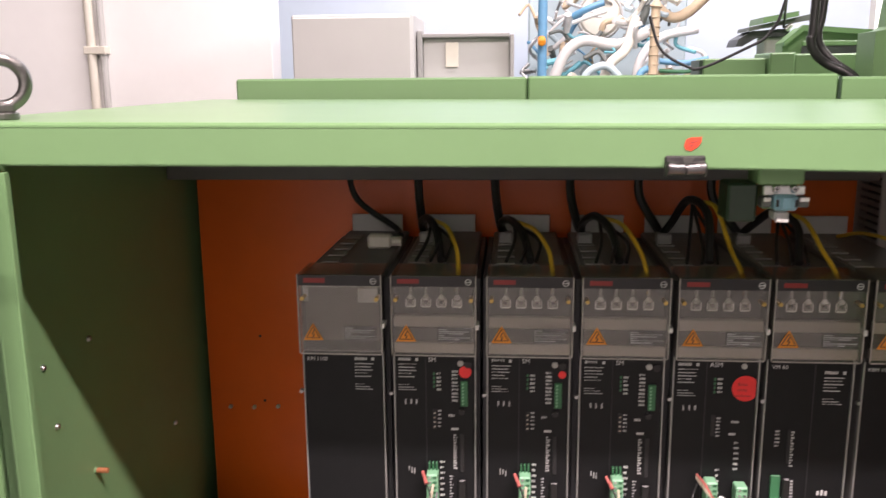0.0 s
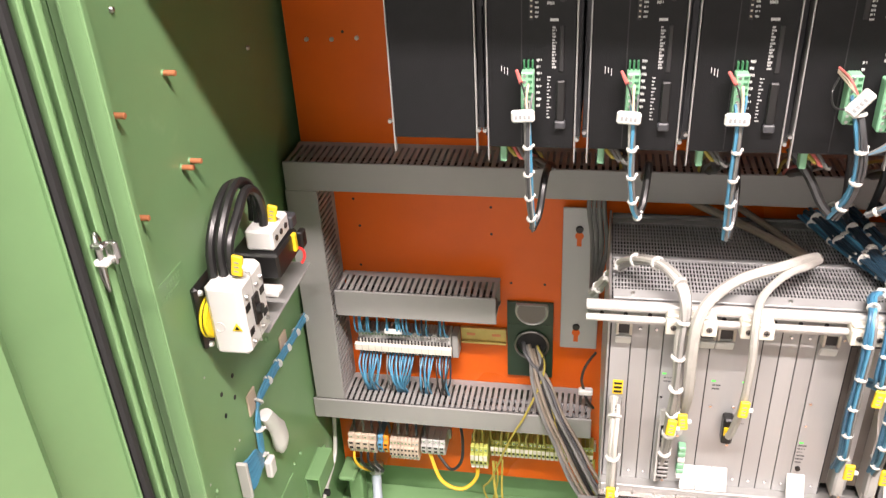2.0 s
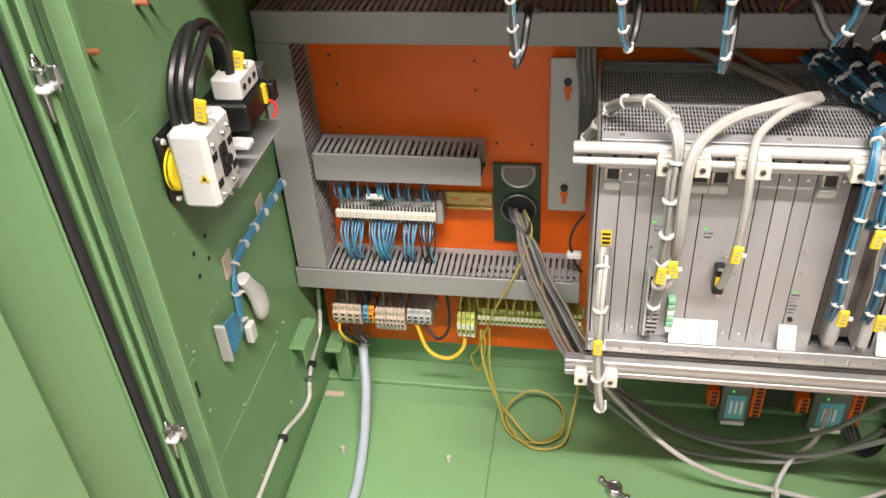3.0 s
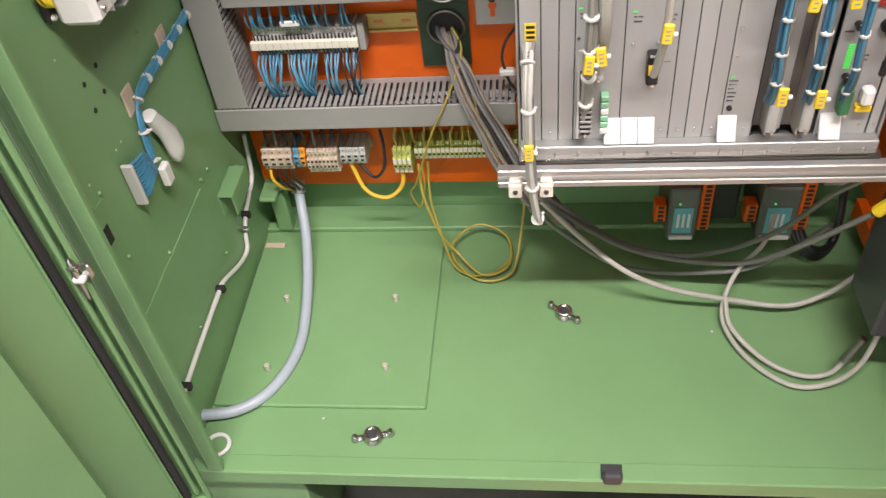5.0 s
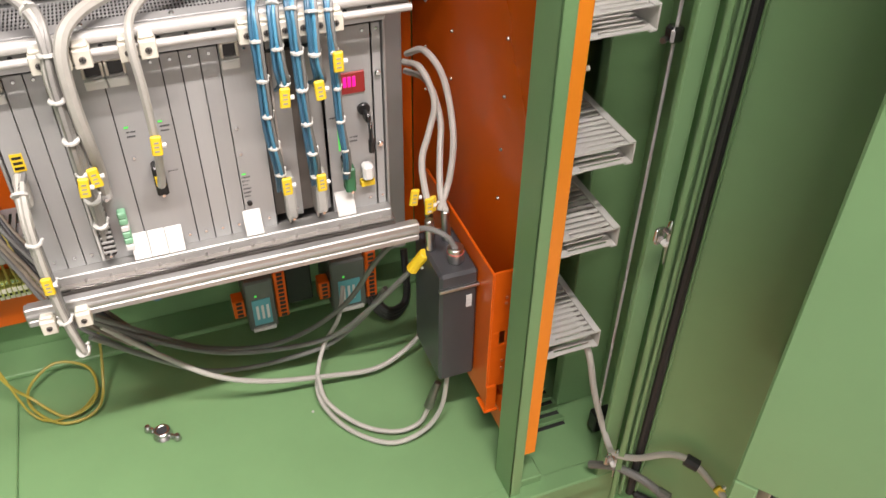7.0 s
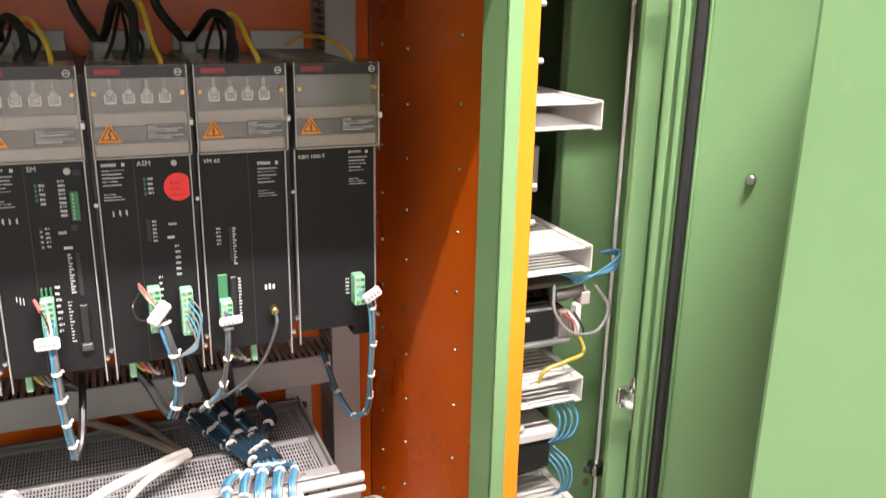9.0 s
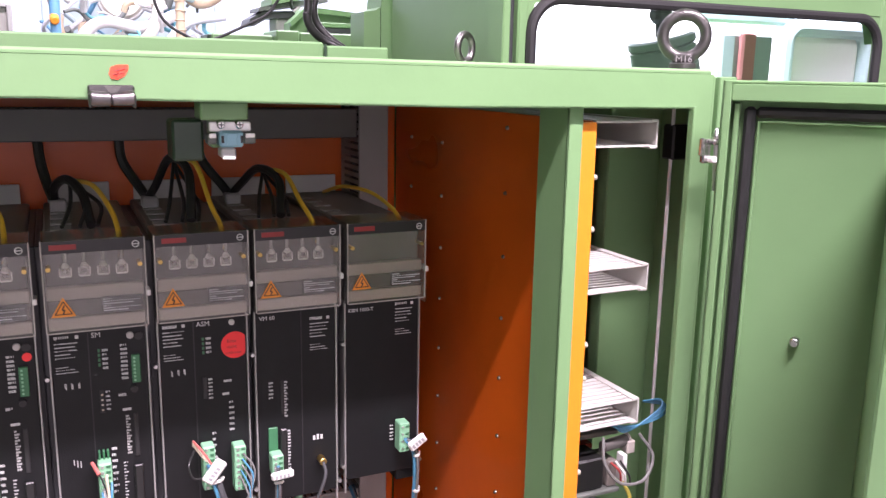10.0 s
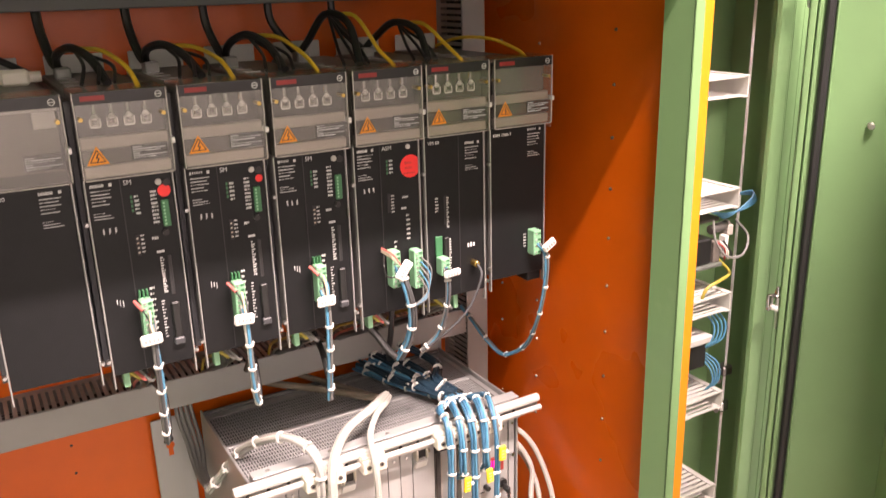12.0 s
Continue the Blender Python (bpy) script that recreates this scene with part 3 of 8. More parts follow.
# ducts on the far side of the divider panel, open at their ends
def side_duct(z, height, label):
    d = thing("side_cable_duct", (0.59, 0.9, z - height), label, "cable duct", "side cable ducts")
    x0, x1, y0, y1 = 0.557, 0.628, 0.662, 1.12
    part("lid", Shape().box(x1 - 0.002, x1, y0, y1, z - height, z, 0.0006).box(x1 - 0.009, x1 - 0.001, y0, y1, z - 0.0022, z + 0.0004, 0.0005).box(x1 - 0.009, x1 - 0.001, y0, y1, z - height - 0.0004, z - height + 0.0022, 0.0005), DUCT_LIGHT, d)
    part("back_wall", Shape().box(x0 - 0.0012, x0, y0, y1, z - height, z, 0.0004), DUCT_LIGHT, d)
    for zz in (z - 0.0030, z - height + 0.0012):
        w = Shape().box(x0, x0 + 0.012, y0, y1, zz, zz + 0.0018, 0.0003)
        n = 52
        for i in range(n):
            y = y0 + (i + 0.1) * (y1 - y0) / n
            w.box(x0 + 0.010, x1 - 0.006, y, y + 0.0055, zz, zz + 0.0018, 0.0003)
        tagged(part("comb_wall", w, DUCT_LIGHT, d), kind="stuff")


for z in (1.574, 1.434, 1.294, 1.153, 1.009, 0.862, 0.751, 0.589):
    side_duct(z, 0.027, "pale plastic slotted cable duct behind the orange divider")


# ---- drive modules ----
MY = 0.858       # front of the black panels
SLOTS = (-0.214, -0.114, -0.013, 0.086, 0.184, 0.2800, 0.3780)   # left edges of the modules


def glyphs(s, x0, x1, z0, z1, y=MY):
    """Small print that cannot be read: a row of fine upright bars with gaps between words."""
    a, k = x0, 0
    while a < x1 - 0.0003:
        r = math.sin(917 * a + 491 * z0 + 2.3 * k)
        k += 1
        if r > 0.80 and k > 2:
            a += 0.0008
            continue
        b = min(a + 0.00055 + 0.0003 * abs(r), x1)
        s.box(a, b, y - 0.0004, y + 0.0002, z0 + (0.25 * (z1 - z0) if r < -0.6 else 0), z1 - (0.2 * (z1 - z0) if 0.2 < r < 0.5 else 0), 0.0)
        a = b + 0.00028
    return s


def bars(s, x, z, widths, height, gap, y):
    """Rows of plain bars, for small print."""
    for i, w in enumerate(widths):
        top = z - i * (height + gap)
        glyphs(s, x, x + w, top - height * 0.9, top, y)


def shell(x, bottom, label):
    """The body that all the modules have in common."""
    m = thing("drive_module", (x + 0.045, MY + 0.13, bottom), label, "drive module", "drive modules")
    part("housing", Shape().box(x + 0.003, x + 0.087, MY + 0.003, 1.128, bottom + 0.004, 1.452, 0.002), HOUSING, m, "dark grey sheet steel housing")
    for xx in (x - 0.0045, x + 0.0875):
        part("side_plate", Shape().box(xx, xx + 0.0070, MY + 0.024, 1.120, bottom + 0.002, 1.446, 0.001), GEAR, m)
    top = Shape()
    for i in range(5):
        top.box(x + 0.010, x + 0.030, 0.925 + 0.036 * i, 0.945 + 0.036 * i, 1.4515, 1.4535, 0.0006)
    part("top_vent", top, GREY_FRAME, m)
    part("mounting_flange", Shape().box(x + 0.008, x + 0.078, 1.1285, 1.131, 1.430, 1.475, 0.003), GREY_CABINET, m)
    part("front_panel", Shape().box(x + 0.0025, x + 0.088, MY, MY + 0.003, bottom, 1.3675, 0.0006), BLACK, m)
    for xx in (x + 0.0005, x + 0.0885):
        part("edge_strip", Shape().box(xx, xx + 0.0017, MY - 0.0005, MY + 0.006, bottom - 0.016, 1.367, 0.0004), ALU, m)
    for xx, z in ((x - 0.002, 1.322), (x - 0.002, bottom + 0.018), (x + 0.0918, bottom + 0.010)):
        part("screw", Shape().cyl((xx, MY + 0.001, z), (xx, MY - 0.003, z), 0.0026, 10, 0.0020), STEEL, m)
    return m


def cover(m, x, plain):
    """The clear terminal cover with its warning sign, terminals behind it."""
    y0, y1, z0, z1 = MY - 0.012, MY + 0.045, 1.3695, 1.457
    clear_cover = part("clear_cover", Shape().box(x + 0.001, x + 0.0905, y0, y0 + 0.0018, z0, z1, 0.0006), SMOKY, m, "smoky clear plastic terminal cover")
    part("cover_top", Shape().box(x + 0.001, x + 0.0905, y0 + 0.002, y1, z1 - 0.0018, z1, 0.0004), SMOKY, m).visible_shadow = False
    for xx in (x + 0.001, x + 0.0889):
        part("cover_side", Shape().box(xx, xx + 0.0016, y0 + 0.002, y1, z0, z1 - 0.002, 0.0004), SMOKY, m).visible_shadow = False
    clear_cover.visible_shadow = False
    # flat black sheet on the housing, added to darken the inside of the cover
    part("terminal_recess", Shape().box(x + 0.004, x + 0.0868, MY + 0.0012, MY + 0.0028, 1.3690, 1.4515, 0.0), BLACK_PLASTIC, m)
    s = Shape()
    part("notice_strip", Shape().box(x + 0.0495, x + 0.0855, y0 - 0.0004, y0 - 0.0001, 1.3850, 1.4010, 0.0), FROSTED, clear_cover, "frosted notice label")
    bars(s, x + 0.0510, 1.3990, (0.0085, 0.0325, 0.0270, 0.0065, 0.0335, 0.0220), 0.0010, 0.0012, y0 - 0.0007)
    part("printed_notice", s, PRINT, clear_cover)
    t = Shape()
    cx, cz, r = x + 0.0165, 1.3915, 0.0125
    t.prism([(cx - r * 0.86, cz - r * 0.55), (cx + r * 0.86, cz - r * 0.55), (cx, cz + r * 0.95)], lambda u, v, w: (u, w, v), (y0 - 0.0006, y0 - 0.0001))
    part("warning_sign", t, ORANGE_SIGN, clear_cover, "orange triangular voltage warning sign")
    b = Shape()
    k = 0.0085
    for p, q in (((cx - k * .86, cz - k * .5), (cx + k * .86, cz - k * .5)), ((cx + k * .86, cz - k * .5), (cx, cz + k * .95)), ((cx, cz + k * .95), (cx - k * .86, cz - k * .5))):
        b.cyl((p[0], y0 - 0.0007, p[1]), (q[0], y0 - 0.0007, q[1]), 0.0005, 6)
    b.cyl((cx + 0.0012, y0 - 0.0008, cz + 0.0045), (cx - 0.0012, y0 - 0.0008, cz), 0.0006, 6)
    b.cyl((cx - 0.0012, y0 - 0.0008, cz), (cx + 0.0013, y0 - 0.0008, cz - 0.0003), 0.0006, 6)
    b.cyl((cx + 0.0013, y0 - 0.0008, cz - 0.0003), (cx - 0.0006, y0 - 0.0008, cz - 0.0040), 0.0006, 6)
    part("warning_symbol", b, BLACK_PLASTIC, clear_cover)
    g = Shape()
    g.box(x + 0.008, x + 0.031, y0 - 0.0008, y0 - 0.0004, 1.4480, 1.4530, 0.0)
    g2 = Shape().box(x + 0.0020, x + 0.0895, y0 - 0.0003, y0 - 0.0001, 1.4448, 1.4562, 0.0)
    part("dark_top_strip", g2, BLACK_PLASTIC, clear_cover)
    # thin pale strips imitate light caught by the cover's edges
    for xx in (x + 0.0004, x + 0.0899):
        part("cover_edge", Shape().box(xx, xx + 0.0012, y0 - 0.0006, y0 + 0.0016, z0, z1, 0.0003), EDGE_GLINT, clear_cover, "pale strip painted as the glint on the clear cover edge")
    part("cover_edge", Shape().box(x + 0.0020, x + 0.0895, y0 - 0.0006, y0 + 0.0010, z0 - 0.0010, z0 + 0.0002, 0.0003), EDGE_GLINT, clear_cover, "pale strip painted as the glint on the clear cover edge")
    part("brand_plate", g, RED_DULL, clear_cover, "dull red printed bar")
    part("round_mark", Shape().ring((x + 0.0825, y0 - 0.0006, 1.450), (0, 1, 0), 0.0030, 0.0005, 18, 6).cyl((x + 0.0800, y0 - 0.0006, 1.450), (x + 0.0850, y0 - 0.0006, 1.450), 0.0006, 6), PRINT, clear_cover)
    for xx in (x + 0.006, x + 0.0855):
        part("cover_screw", Shape().cyl((xx, y0 - 0.002, 1.4305), (xx, y0 + 0.012, 1.4305), 0.0022, 10), BRASS, m)
    # lower ledge and terminal block
    if plain != 1:
        part("terminal_ledge", Shape().box(x + 0.003, x + 0.0885, MY - 0.004, MY + 0.001, 1.3825, 1.3985, 0.001), TAUPE_DARK, m)
        part("ledge_band", Shape().box(x + 0.003, x + 0.0885, MY - 0.007, MY + 0.001, 1.3990, 1.4115, 0.001), TAUPE_LIGHT, m)
        part("ledge_band", Shape().box(x + 0.003, x + 0.0885, MY - 0.007, MY + 0.001, 1.3705, 1.3820, 0.001), TAUPE_LIGHT, m)
    part("cover_clip", Shape().box(x + 0.0900, x + 0.0940, y0 - 0.0020, y0 + 0.0140, 1.3985, 1.4045, 0.0008), BRIGHT_ZINC, m)
    if plain:
        part("blank_plate", Shape().box(x + 0.005, x + 0.0865, MY + 0.001, MY + 0.004, 1.380, 1.447, 0.001), DUCT_DARK if plain == 2 else TAUPE, m)
        return
    part("terminal_block", Shape().box(x + 0.010, x + 0.081, MY + 0.004, MY + 0.03, 1.4180, 1.4470, 0.001), BLACK_PLASTIC, m)
    for i in range(4):
        xx = x + 0.0205 + 0.0165 * i
        lug = part("terminal_lug", Shape().box(xx - 0.0054, xx + 0.0054, MY - 0.0012, MY + 0.0020, 1.4195, 1.4300, 0.0010), LUG_PLATE, m, "clear and tinned terminal tab")
        part("tab_rim", Shape().box(xx - 0.0050, xx + 0.0050, MY - 0.0024, MY - 0.0011, 1.4195, 1.4213, 0.0006).box(xx - 0.0056, xx - 0.0044, MY - 0.0022, MY - 0.0011, 1.4208, 1.4290, 0.0004).box(xx + 0.0044, xx + 0.0056, MY - 0.0022, MY - 0.0011, 1.4208, 1.4290, 0.0004), LUG, lug)
        part("lug_screw", Shape().cyl((xx, MY + 0.001, 1.4258), (xx, MY - 0.0036, 1.4258), 0.0040, 16, 0.0032, c=0.0010), CHROME, lug)
        part("screw_slot", Shape().box(xx - 0.0022, xx + 0.0022, MY - 0.0038, MY - 0.0034, 1.4254, 1.4262, 0.0).box(xx - 0.0004, xx + 0.0004, MY - 0.0038, MY - 0.0034, 1.4236, 1.4280, 0.0), GEAR, lug)
        part("lug_shoulder", Shape().cyl((xx, MY - 0.0016, 1.4290), (xx, MY - 0.0012, 1.4335), 0.0042, 12, 0.0024, c=0.0006), LUG, lug)
        part("lug_crimp", Shape().cyl((xx, MY + 0.0004, 1.4335), (xx + 0.0003, MY + 0.001, 1.4425), 0.0021, 8, 0.0017), LUG_PLATE, lug)


def print_block(s, x, z, y):
    """The type plate print in the upper corner of a panel."""
    bars(s, x, z, (0.0135,), 0.0036, 0.001, y)
    s.box(x + 0.0185, x + 0.0215, y - 0.0004, y + 0.0002, z - 0.0034, z - 0.0002, 0.0)
    bars(s, x, z - 0.0068, (0.0205, 0.018, 0.0195, 0.014, 0.0175), 0.0013, 0.0023, y)
    bars(s, x, z - 0.0305, (0.011, 0.0165, 0.0195), 0.0010, 0.0018, y)


def green_plug(m, x, z0, z1, ways, name="plug"):
    p = part(name, Shape().box(x, x + 0.0125, MY - 0.017, MY - 0.001, z0, z1, 0.0012), GREEN_PLUG, m, "green plastic screw plug")
    for i in range(ways):
        z = z0 + (i + 0.5) * (z1 - z0) / ways
        part("plug_screw", Shape().cyl((x + 0.0038, MY - 0.0165, z), (x + 0.0038, MY - 0.0178, z), 0.0015, 8), STEEL, p)
        part("wire_entry", Shape().box(x + 0.0072, x + 0.0112, MY - 0.0178, MY - 0.0165, z - 0.0014, z + 0.0014, 0.0003), GREEN_SOCKET, p)
    return p


def servo(x, words, dot, index):
    m = shell(x, 1.150, "black servo drive module with a green plug and clear cover")
    cover(m, x, 0)
    part("groove", Shape().box(x + 0.0352, x + 0.0362, MY - 0.0004, MY + 0.001, 1.152, 1.366, 0.0), RUBBER, m)
    s = Shape()
    print_block(s, x + 0.006, 1.3625, MY)
    for i in range(3):
        glyphs(s, x + 0.0125 + 0.006 * i, x + 0.0143 + 0.006 * i, 1.309, 1.315)
    for i in range(5):
        glyphs(s, x + 0.0475, x + 0.0525, 1.3435 - 0.0045 * i, 1.3460 - 0.0045 * i)
        glyphs(s, x + 0.0485, x + 0.0525, 1.3010 - 0.0045 * i, 1.3030 - 0.0045 * i)
    for i in range(9):
        glyphs(s, x + 0.0640, x + 0.0705, 1.3465 - 0.0042 * i, 1.3490 - 0.0042 * i)
    for i in range(14):
        glyphs(s, x + 0.0655, x + 0.0685 + 0.0012 * (i % 2), 1.2730 - 0.0030 * i, 1.2750 - 0.0030 * i)
    for i in range(13):
        glyphs(s, x + 0.0610, x + 0.0650 - 0.0011 * (i % 3), 1.2244 - 0.0035 * i, 1.2257 - 0.0035 * i)
    for i in range(8):
        glyphs(s, x + 0.0505, x + 0.0555 - 0.0014 * (i % 2), 1.2405 - 0.0066 * i, 1.2432 - 0.0066 * i)
    glyphs(s, x + 0.0600, x + 0.0670, 1.2955, 1.2985).box(x + 0.0630, x + 0.0710, MY - 0.0004, MY, 1.2800, 1.2825, 0.0)
    for i in range(3):
        glyphs(s, x + 0.0155 + 0.0030 * i, x + 0.0165 + 0.0030 * i, 1.229 - 0.001 * i, 1.236 - 0.001 * i)
    tagged(part("panel_print", s, PRINT, m), kind="stuff")
    lettering("type_lettering", words, 0.0070, facing_front(x + 0.0385, MY - 0.0004, 1.3585), PRINT, m, ORIGIN[m])
    part("trim_knob", Shape().cyl((x + 0.0735, MY, 1.3575), (x + 0.0735, MY - 0.003, 1.3575), 0.0034, 14, c=0.0006), GREY_PLASTIC, m)
    led = Shape()
    for i in range(4):
        led.box(x + 0.0435, x + 0.0458, MY - 0.0008, MY, 1.3432 - 0.0048 * i, 1.3464 - 0.0048 * i, 0.0003)
    part("signal_lamp_strip", led, GREEN_SOCKET, m)
    part("small_socket", Shape().box(x + 0.0735, x + 0.0815, MY - 0.003, MY, 1.3085, 1.3375, 0.0006), GREEN_SOCKET, m)
    for i in range(7):
        part("socket_pin", Shape().box(x + 0.0752, x + 0.0770, MY - 0.0034, MY - 0.003, 1.3105 + 0.0038 * i, 1.3125 + 0.0038 * i, 0.0), GREEN_PLUG, m)
    part("switch_block", Shape().box(x + 0.0428, x + 0.0472, MY - 0.0012, MY, 1.281, 1.3045, 0.0005), RUBBER, m)
    part("cover_latch", Shape().cyl((x + 0.0815, MY, 1.3560), (x + 0.0815, MY - 0.002, 1.3560), 0.0040, 12), RUBBER, m)
    for k in range(4):
        part("switch_lever", Shape().box(x + 0.0440, x + 0.0460, MY - 0.0020, MY - 0.0012, 1.2835 + 0.0052 * k, 1.2850 + 0.0052 * k, 0.0), PALE_ZINC if (k + index) % 3 else BEIGE, m)
    part("jack_screw", Shape().cyl((x + 0.0748, MY, 1.3020), (x + 0.0748, MY - 0.0035, 1.3020), 0.0034, 10), BLACK_PLASTIC, m)
    part("upper_slot", Shape().box(x + 0.0725, x + 0.0770, MY - 0.0015, MY, 1.231, 1.276, 0.0006), RUBBER, m)
    part("data_socket", Shape().box(x + 0.0705, x + 0.0790, MY - 0.004, MY, 1.180, 1.222, 0.0012), BLACK_PLASTIC, m)
    part("data_socket_latch", Shape().box(x + 0.0690, x + 0.0800, MY - 0.006, MY, 1.1725, 1.1805, 0.0012), GEAR, m)
    green_plug(m, x + 0.0365, 1.187, 1.2345, 8)
    head = Shape()
    for i in range(3):
        head.box(x + 0.0378 + 0.004 * i, x + 0.0398 + 0.004 * i, MY - 0.006, MY, 1.2345, 1.2430, 0.0004)
    part("pin_header", head, GREEN_SOCKET, m)
    if dot:
        part("red_sticker", Shape().cyl((x + dot[0], MY - 0.0014, dot[1]), (x + dot[0], MY - 0.0008, dot[1]), dot[2], 24), RED, m, "round red paper sticker")
    part("earth_block", Shape().box(x + 0.012, x + 0.019, MY + 0.012, MY + 0.024, 1.128, 1.151, 0.001), GREEN_PLUG, m)
    return m


x = SLOTS[0]
m0 = shell(x, 1.158, "black blank drive module with a plain panel and clear cover")
cover(m0, x, 1)
s = Shape()
print_block(s, x + 0.058, 1.3620, MY)
tagged(part("panel_print", s, PRINT, m0), kind="stuff")
lettering("type_lettering", "KM 1100", 0.0062, facing_front(x + 0.0055, MY - 0.0004, 1.3575), PRINT, m0, ORIGIN[m0])
part("cover_frame", Shape().box(x + 0.004, x + 0.0875, MY - 0.0015, MY + 0.001, 1.4405, 1.4465, 0.0006).box(x + 0.004, x + 0.010, MY - 0.0015, MY + 0.001, 1.424, 1.4400, 0.0006).box(x + 0.0640, x + 0.0850, MY - 0.0020, MY + 0.001, 1.424, 1.4398, 0.0006), GREY_CABINET, m0)

servo(SLOTS[1], "SM", (0.0785, 1.3475, 0.0068), 1)
servo(SLOTS[2], "SM", (0.0815, 1.3465, 0.0042), 2)
servo(SLOTS[3], "SM", None, 3)

# the module with the large red sticker
x = SLOTS[4]
m4 = shell(x, 1.150, "black servo drive module with a large red sticker")
cover(m4, x, 0)
s = Shape()
print_block(s, x + 0.006, 1.3625, MY)
for i in range(4):
    glyphs(s, x + 0.0475, x + 0.0525, 1.3435 - 0.0048 * i, 1.3460 - 0.0048 * i)
for i in range(6):
    glyphs(s, x + 0.0485, x + 0.0525, 1.3000 - 0.0040 * i, 1.3020 - 0.0040 * i)
    glyphs(s, x + 0.0685, x + 0.0735, 1.2720 - 0.0060 * i, 1.2745 - 0.0060 * i)
for i in range(8):
    glyphs(s, x + 0.0505, x + 0.0550 - 0.0014 * (i % 2), 1.2400 - 0.0066 * i, 1.2427 - 0.0066 * i)
glyphs(s, x + 0.0640, x + 0.0720, 1.2960, 1.2985).box(x + 0.0620, x + 0.0690, MY - 0.0004, MY, 1.2820, 1.2845, 0.0)
for i in range(3):
    glyphs(s, x + 0.0125 + 0.006 * i, x + 0.0143 + 0.006 * i, 1.309, 1.315)
tagged(part("panel_print", s, PRINT, m4), kind="stuff")
part("groove", Shape().box(x + 0.0352, x + 0.0362, MY - 0.0004, MY + 0.001, 1.152, 1.366, 0.0), RUBBER, m4)
lettering("type_lettering", "ASM", 0.0070, facing_front(x + 0.0385, MY - 0.0004, 1.3585), PRINT, m4, ORIGIN[m4])
led = Shape()
for i in range(4):
    led.box(x + 0.0435, x + 0.0458, MY - 0.0008, MY, 1.3432 - 0.0048 * i, 1.3464 - 0.0048 * i, 0.0003)
part("signal_lamp_strip", led, GREEN_SOCKET, m4)
part("switch_block", Shape().box(x + 0.0428, x + 0.0472, MY - 0.0012, MY, 1.281, 1.3045, 0.0005), RUBBER, m4)
part("trim_knob", Shape().cyl((x + 0.0735, MY, 1.3600), (x + 0.0735, MY - 0.003, 1.3600), 0.0030, 14, c=0.0006), GREY_CABINET, m4)
sticker = part("red_sticker", Shape().prism([(min(x + 0.0762 + math.cos(a) * 0.0140, x + 0.0868), 1.3355 + math.sin(a) * 0.0142) for a in [2 * math.pi * i / 32 for i in range(32)]], lambda u, v, w: (u, w, v), (MY - 0.0016, MY - 0.0010)), RED, m4, "large round red paper sticker")
for i, w in enumerate(("Bitte", "nicht", "entfernen")):
    lettering("sticker_words", w, 0.0050 if i < 2 else 0.0042, facing_front(x + 0.0680 - 0.002 * (i == 2), MY - 0.00165, 1.3385 - 0.0062 * i), RED_DULL, sticker, ORIGIN[sticker], 0.0001)
green_plug(m4, x + 0.0375, 1.187, 1.2345, 8)
green_plug(m4, x + 0.0690, 1.180, 1.2300, 8)
part("earth_block", Shape().box(x + 0.014, x + 0.021, MY + 0.012, MY + 0.024, 1.128, 1.151, 0.001), GREEN_PLUG, m4)

# supply module
x = SLOTS[5]
m5 = shell(x, 1.152, "black supply module with a small green plug and a coaxial lead")
cover(m5, x, 0)
s = Shape()
print_block(s, x + 0.0600, 1.3560, MY)
for i in range(5):
    glyphs(s, x + 0.0145, x + 0.0190, 1.2870 - 0.0042 * i, 1.2890 - 0.0042 * i)
for i in range(13):
    glyphs(s, x + 0.0310, x + 0.0345 - 0.001 * (i % 2), 1.2860 - 0.0032 * i, 1.2880 - 0.0032 * i)
    glyphs(s, x + 0.0340, x + 0.0370, 1.2300 - 0.0036 * i, 1.2320 - 0.0036 * i)
for i in range(3):
    s.box(x + 0.0620 + 0.0042 * i, x + 0.0645 + 0.0042 * i, MY - 0.0004, MY, 1.2155, 1.2205 + 0.001 * (i % 2), 0.0)
tagged(part("panel_print", s, PRINT, m5), kind="stuff")
part("groove", Shape().box(x + 0.0500, x + 0.0510, MY - 0.0004, MY + 0.001, 1.154, 1.366, 0.0), RUBBER, m5)
lettering("type_lettering", "VM 60", 0.0062, facing_front(x + 0.0060, MY - 0.0004, 1.3575), PRINT, m5, ORIGIN[m5])
part("small_socket", Shape().box(x + 0.0125, x + 0.0225, MY - 0.003, MY, 1.211, 1.238, 0.0006), GREEN_SOCKET, m5)
part("upper_slot", Shape().box(x + 0.0270, x + 0.0305, MY - 0.0015, MY, 1.2520, 1.2900, 0.0006), RUBBER, m5)
part("data_socket", Shape().box(x + 0.0250, x + 0.0325, MY - 0.004, MY, 1.1860, 1.2350, 0.0012), BLACK_PLASTIC, m5)
green_plug(m5, x + 0.0125, 1.1890, 1.2120, 4)
part("coaxial_socket", Shape().cyl((x + 0.0700, MY, 1.1930), (x + 0.0700, MY - 0.012, 1.1930), 0.0042, 12, c=0.0008), BRASS, m5)
part("earth_block", Shape().box(x + 0.046, x + 0.053, MY + 0.012, MY + 0.024, 1.128, 1.151, 0.001), GREEN_PLUG, m5)

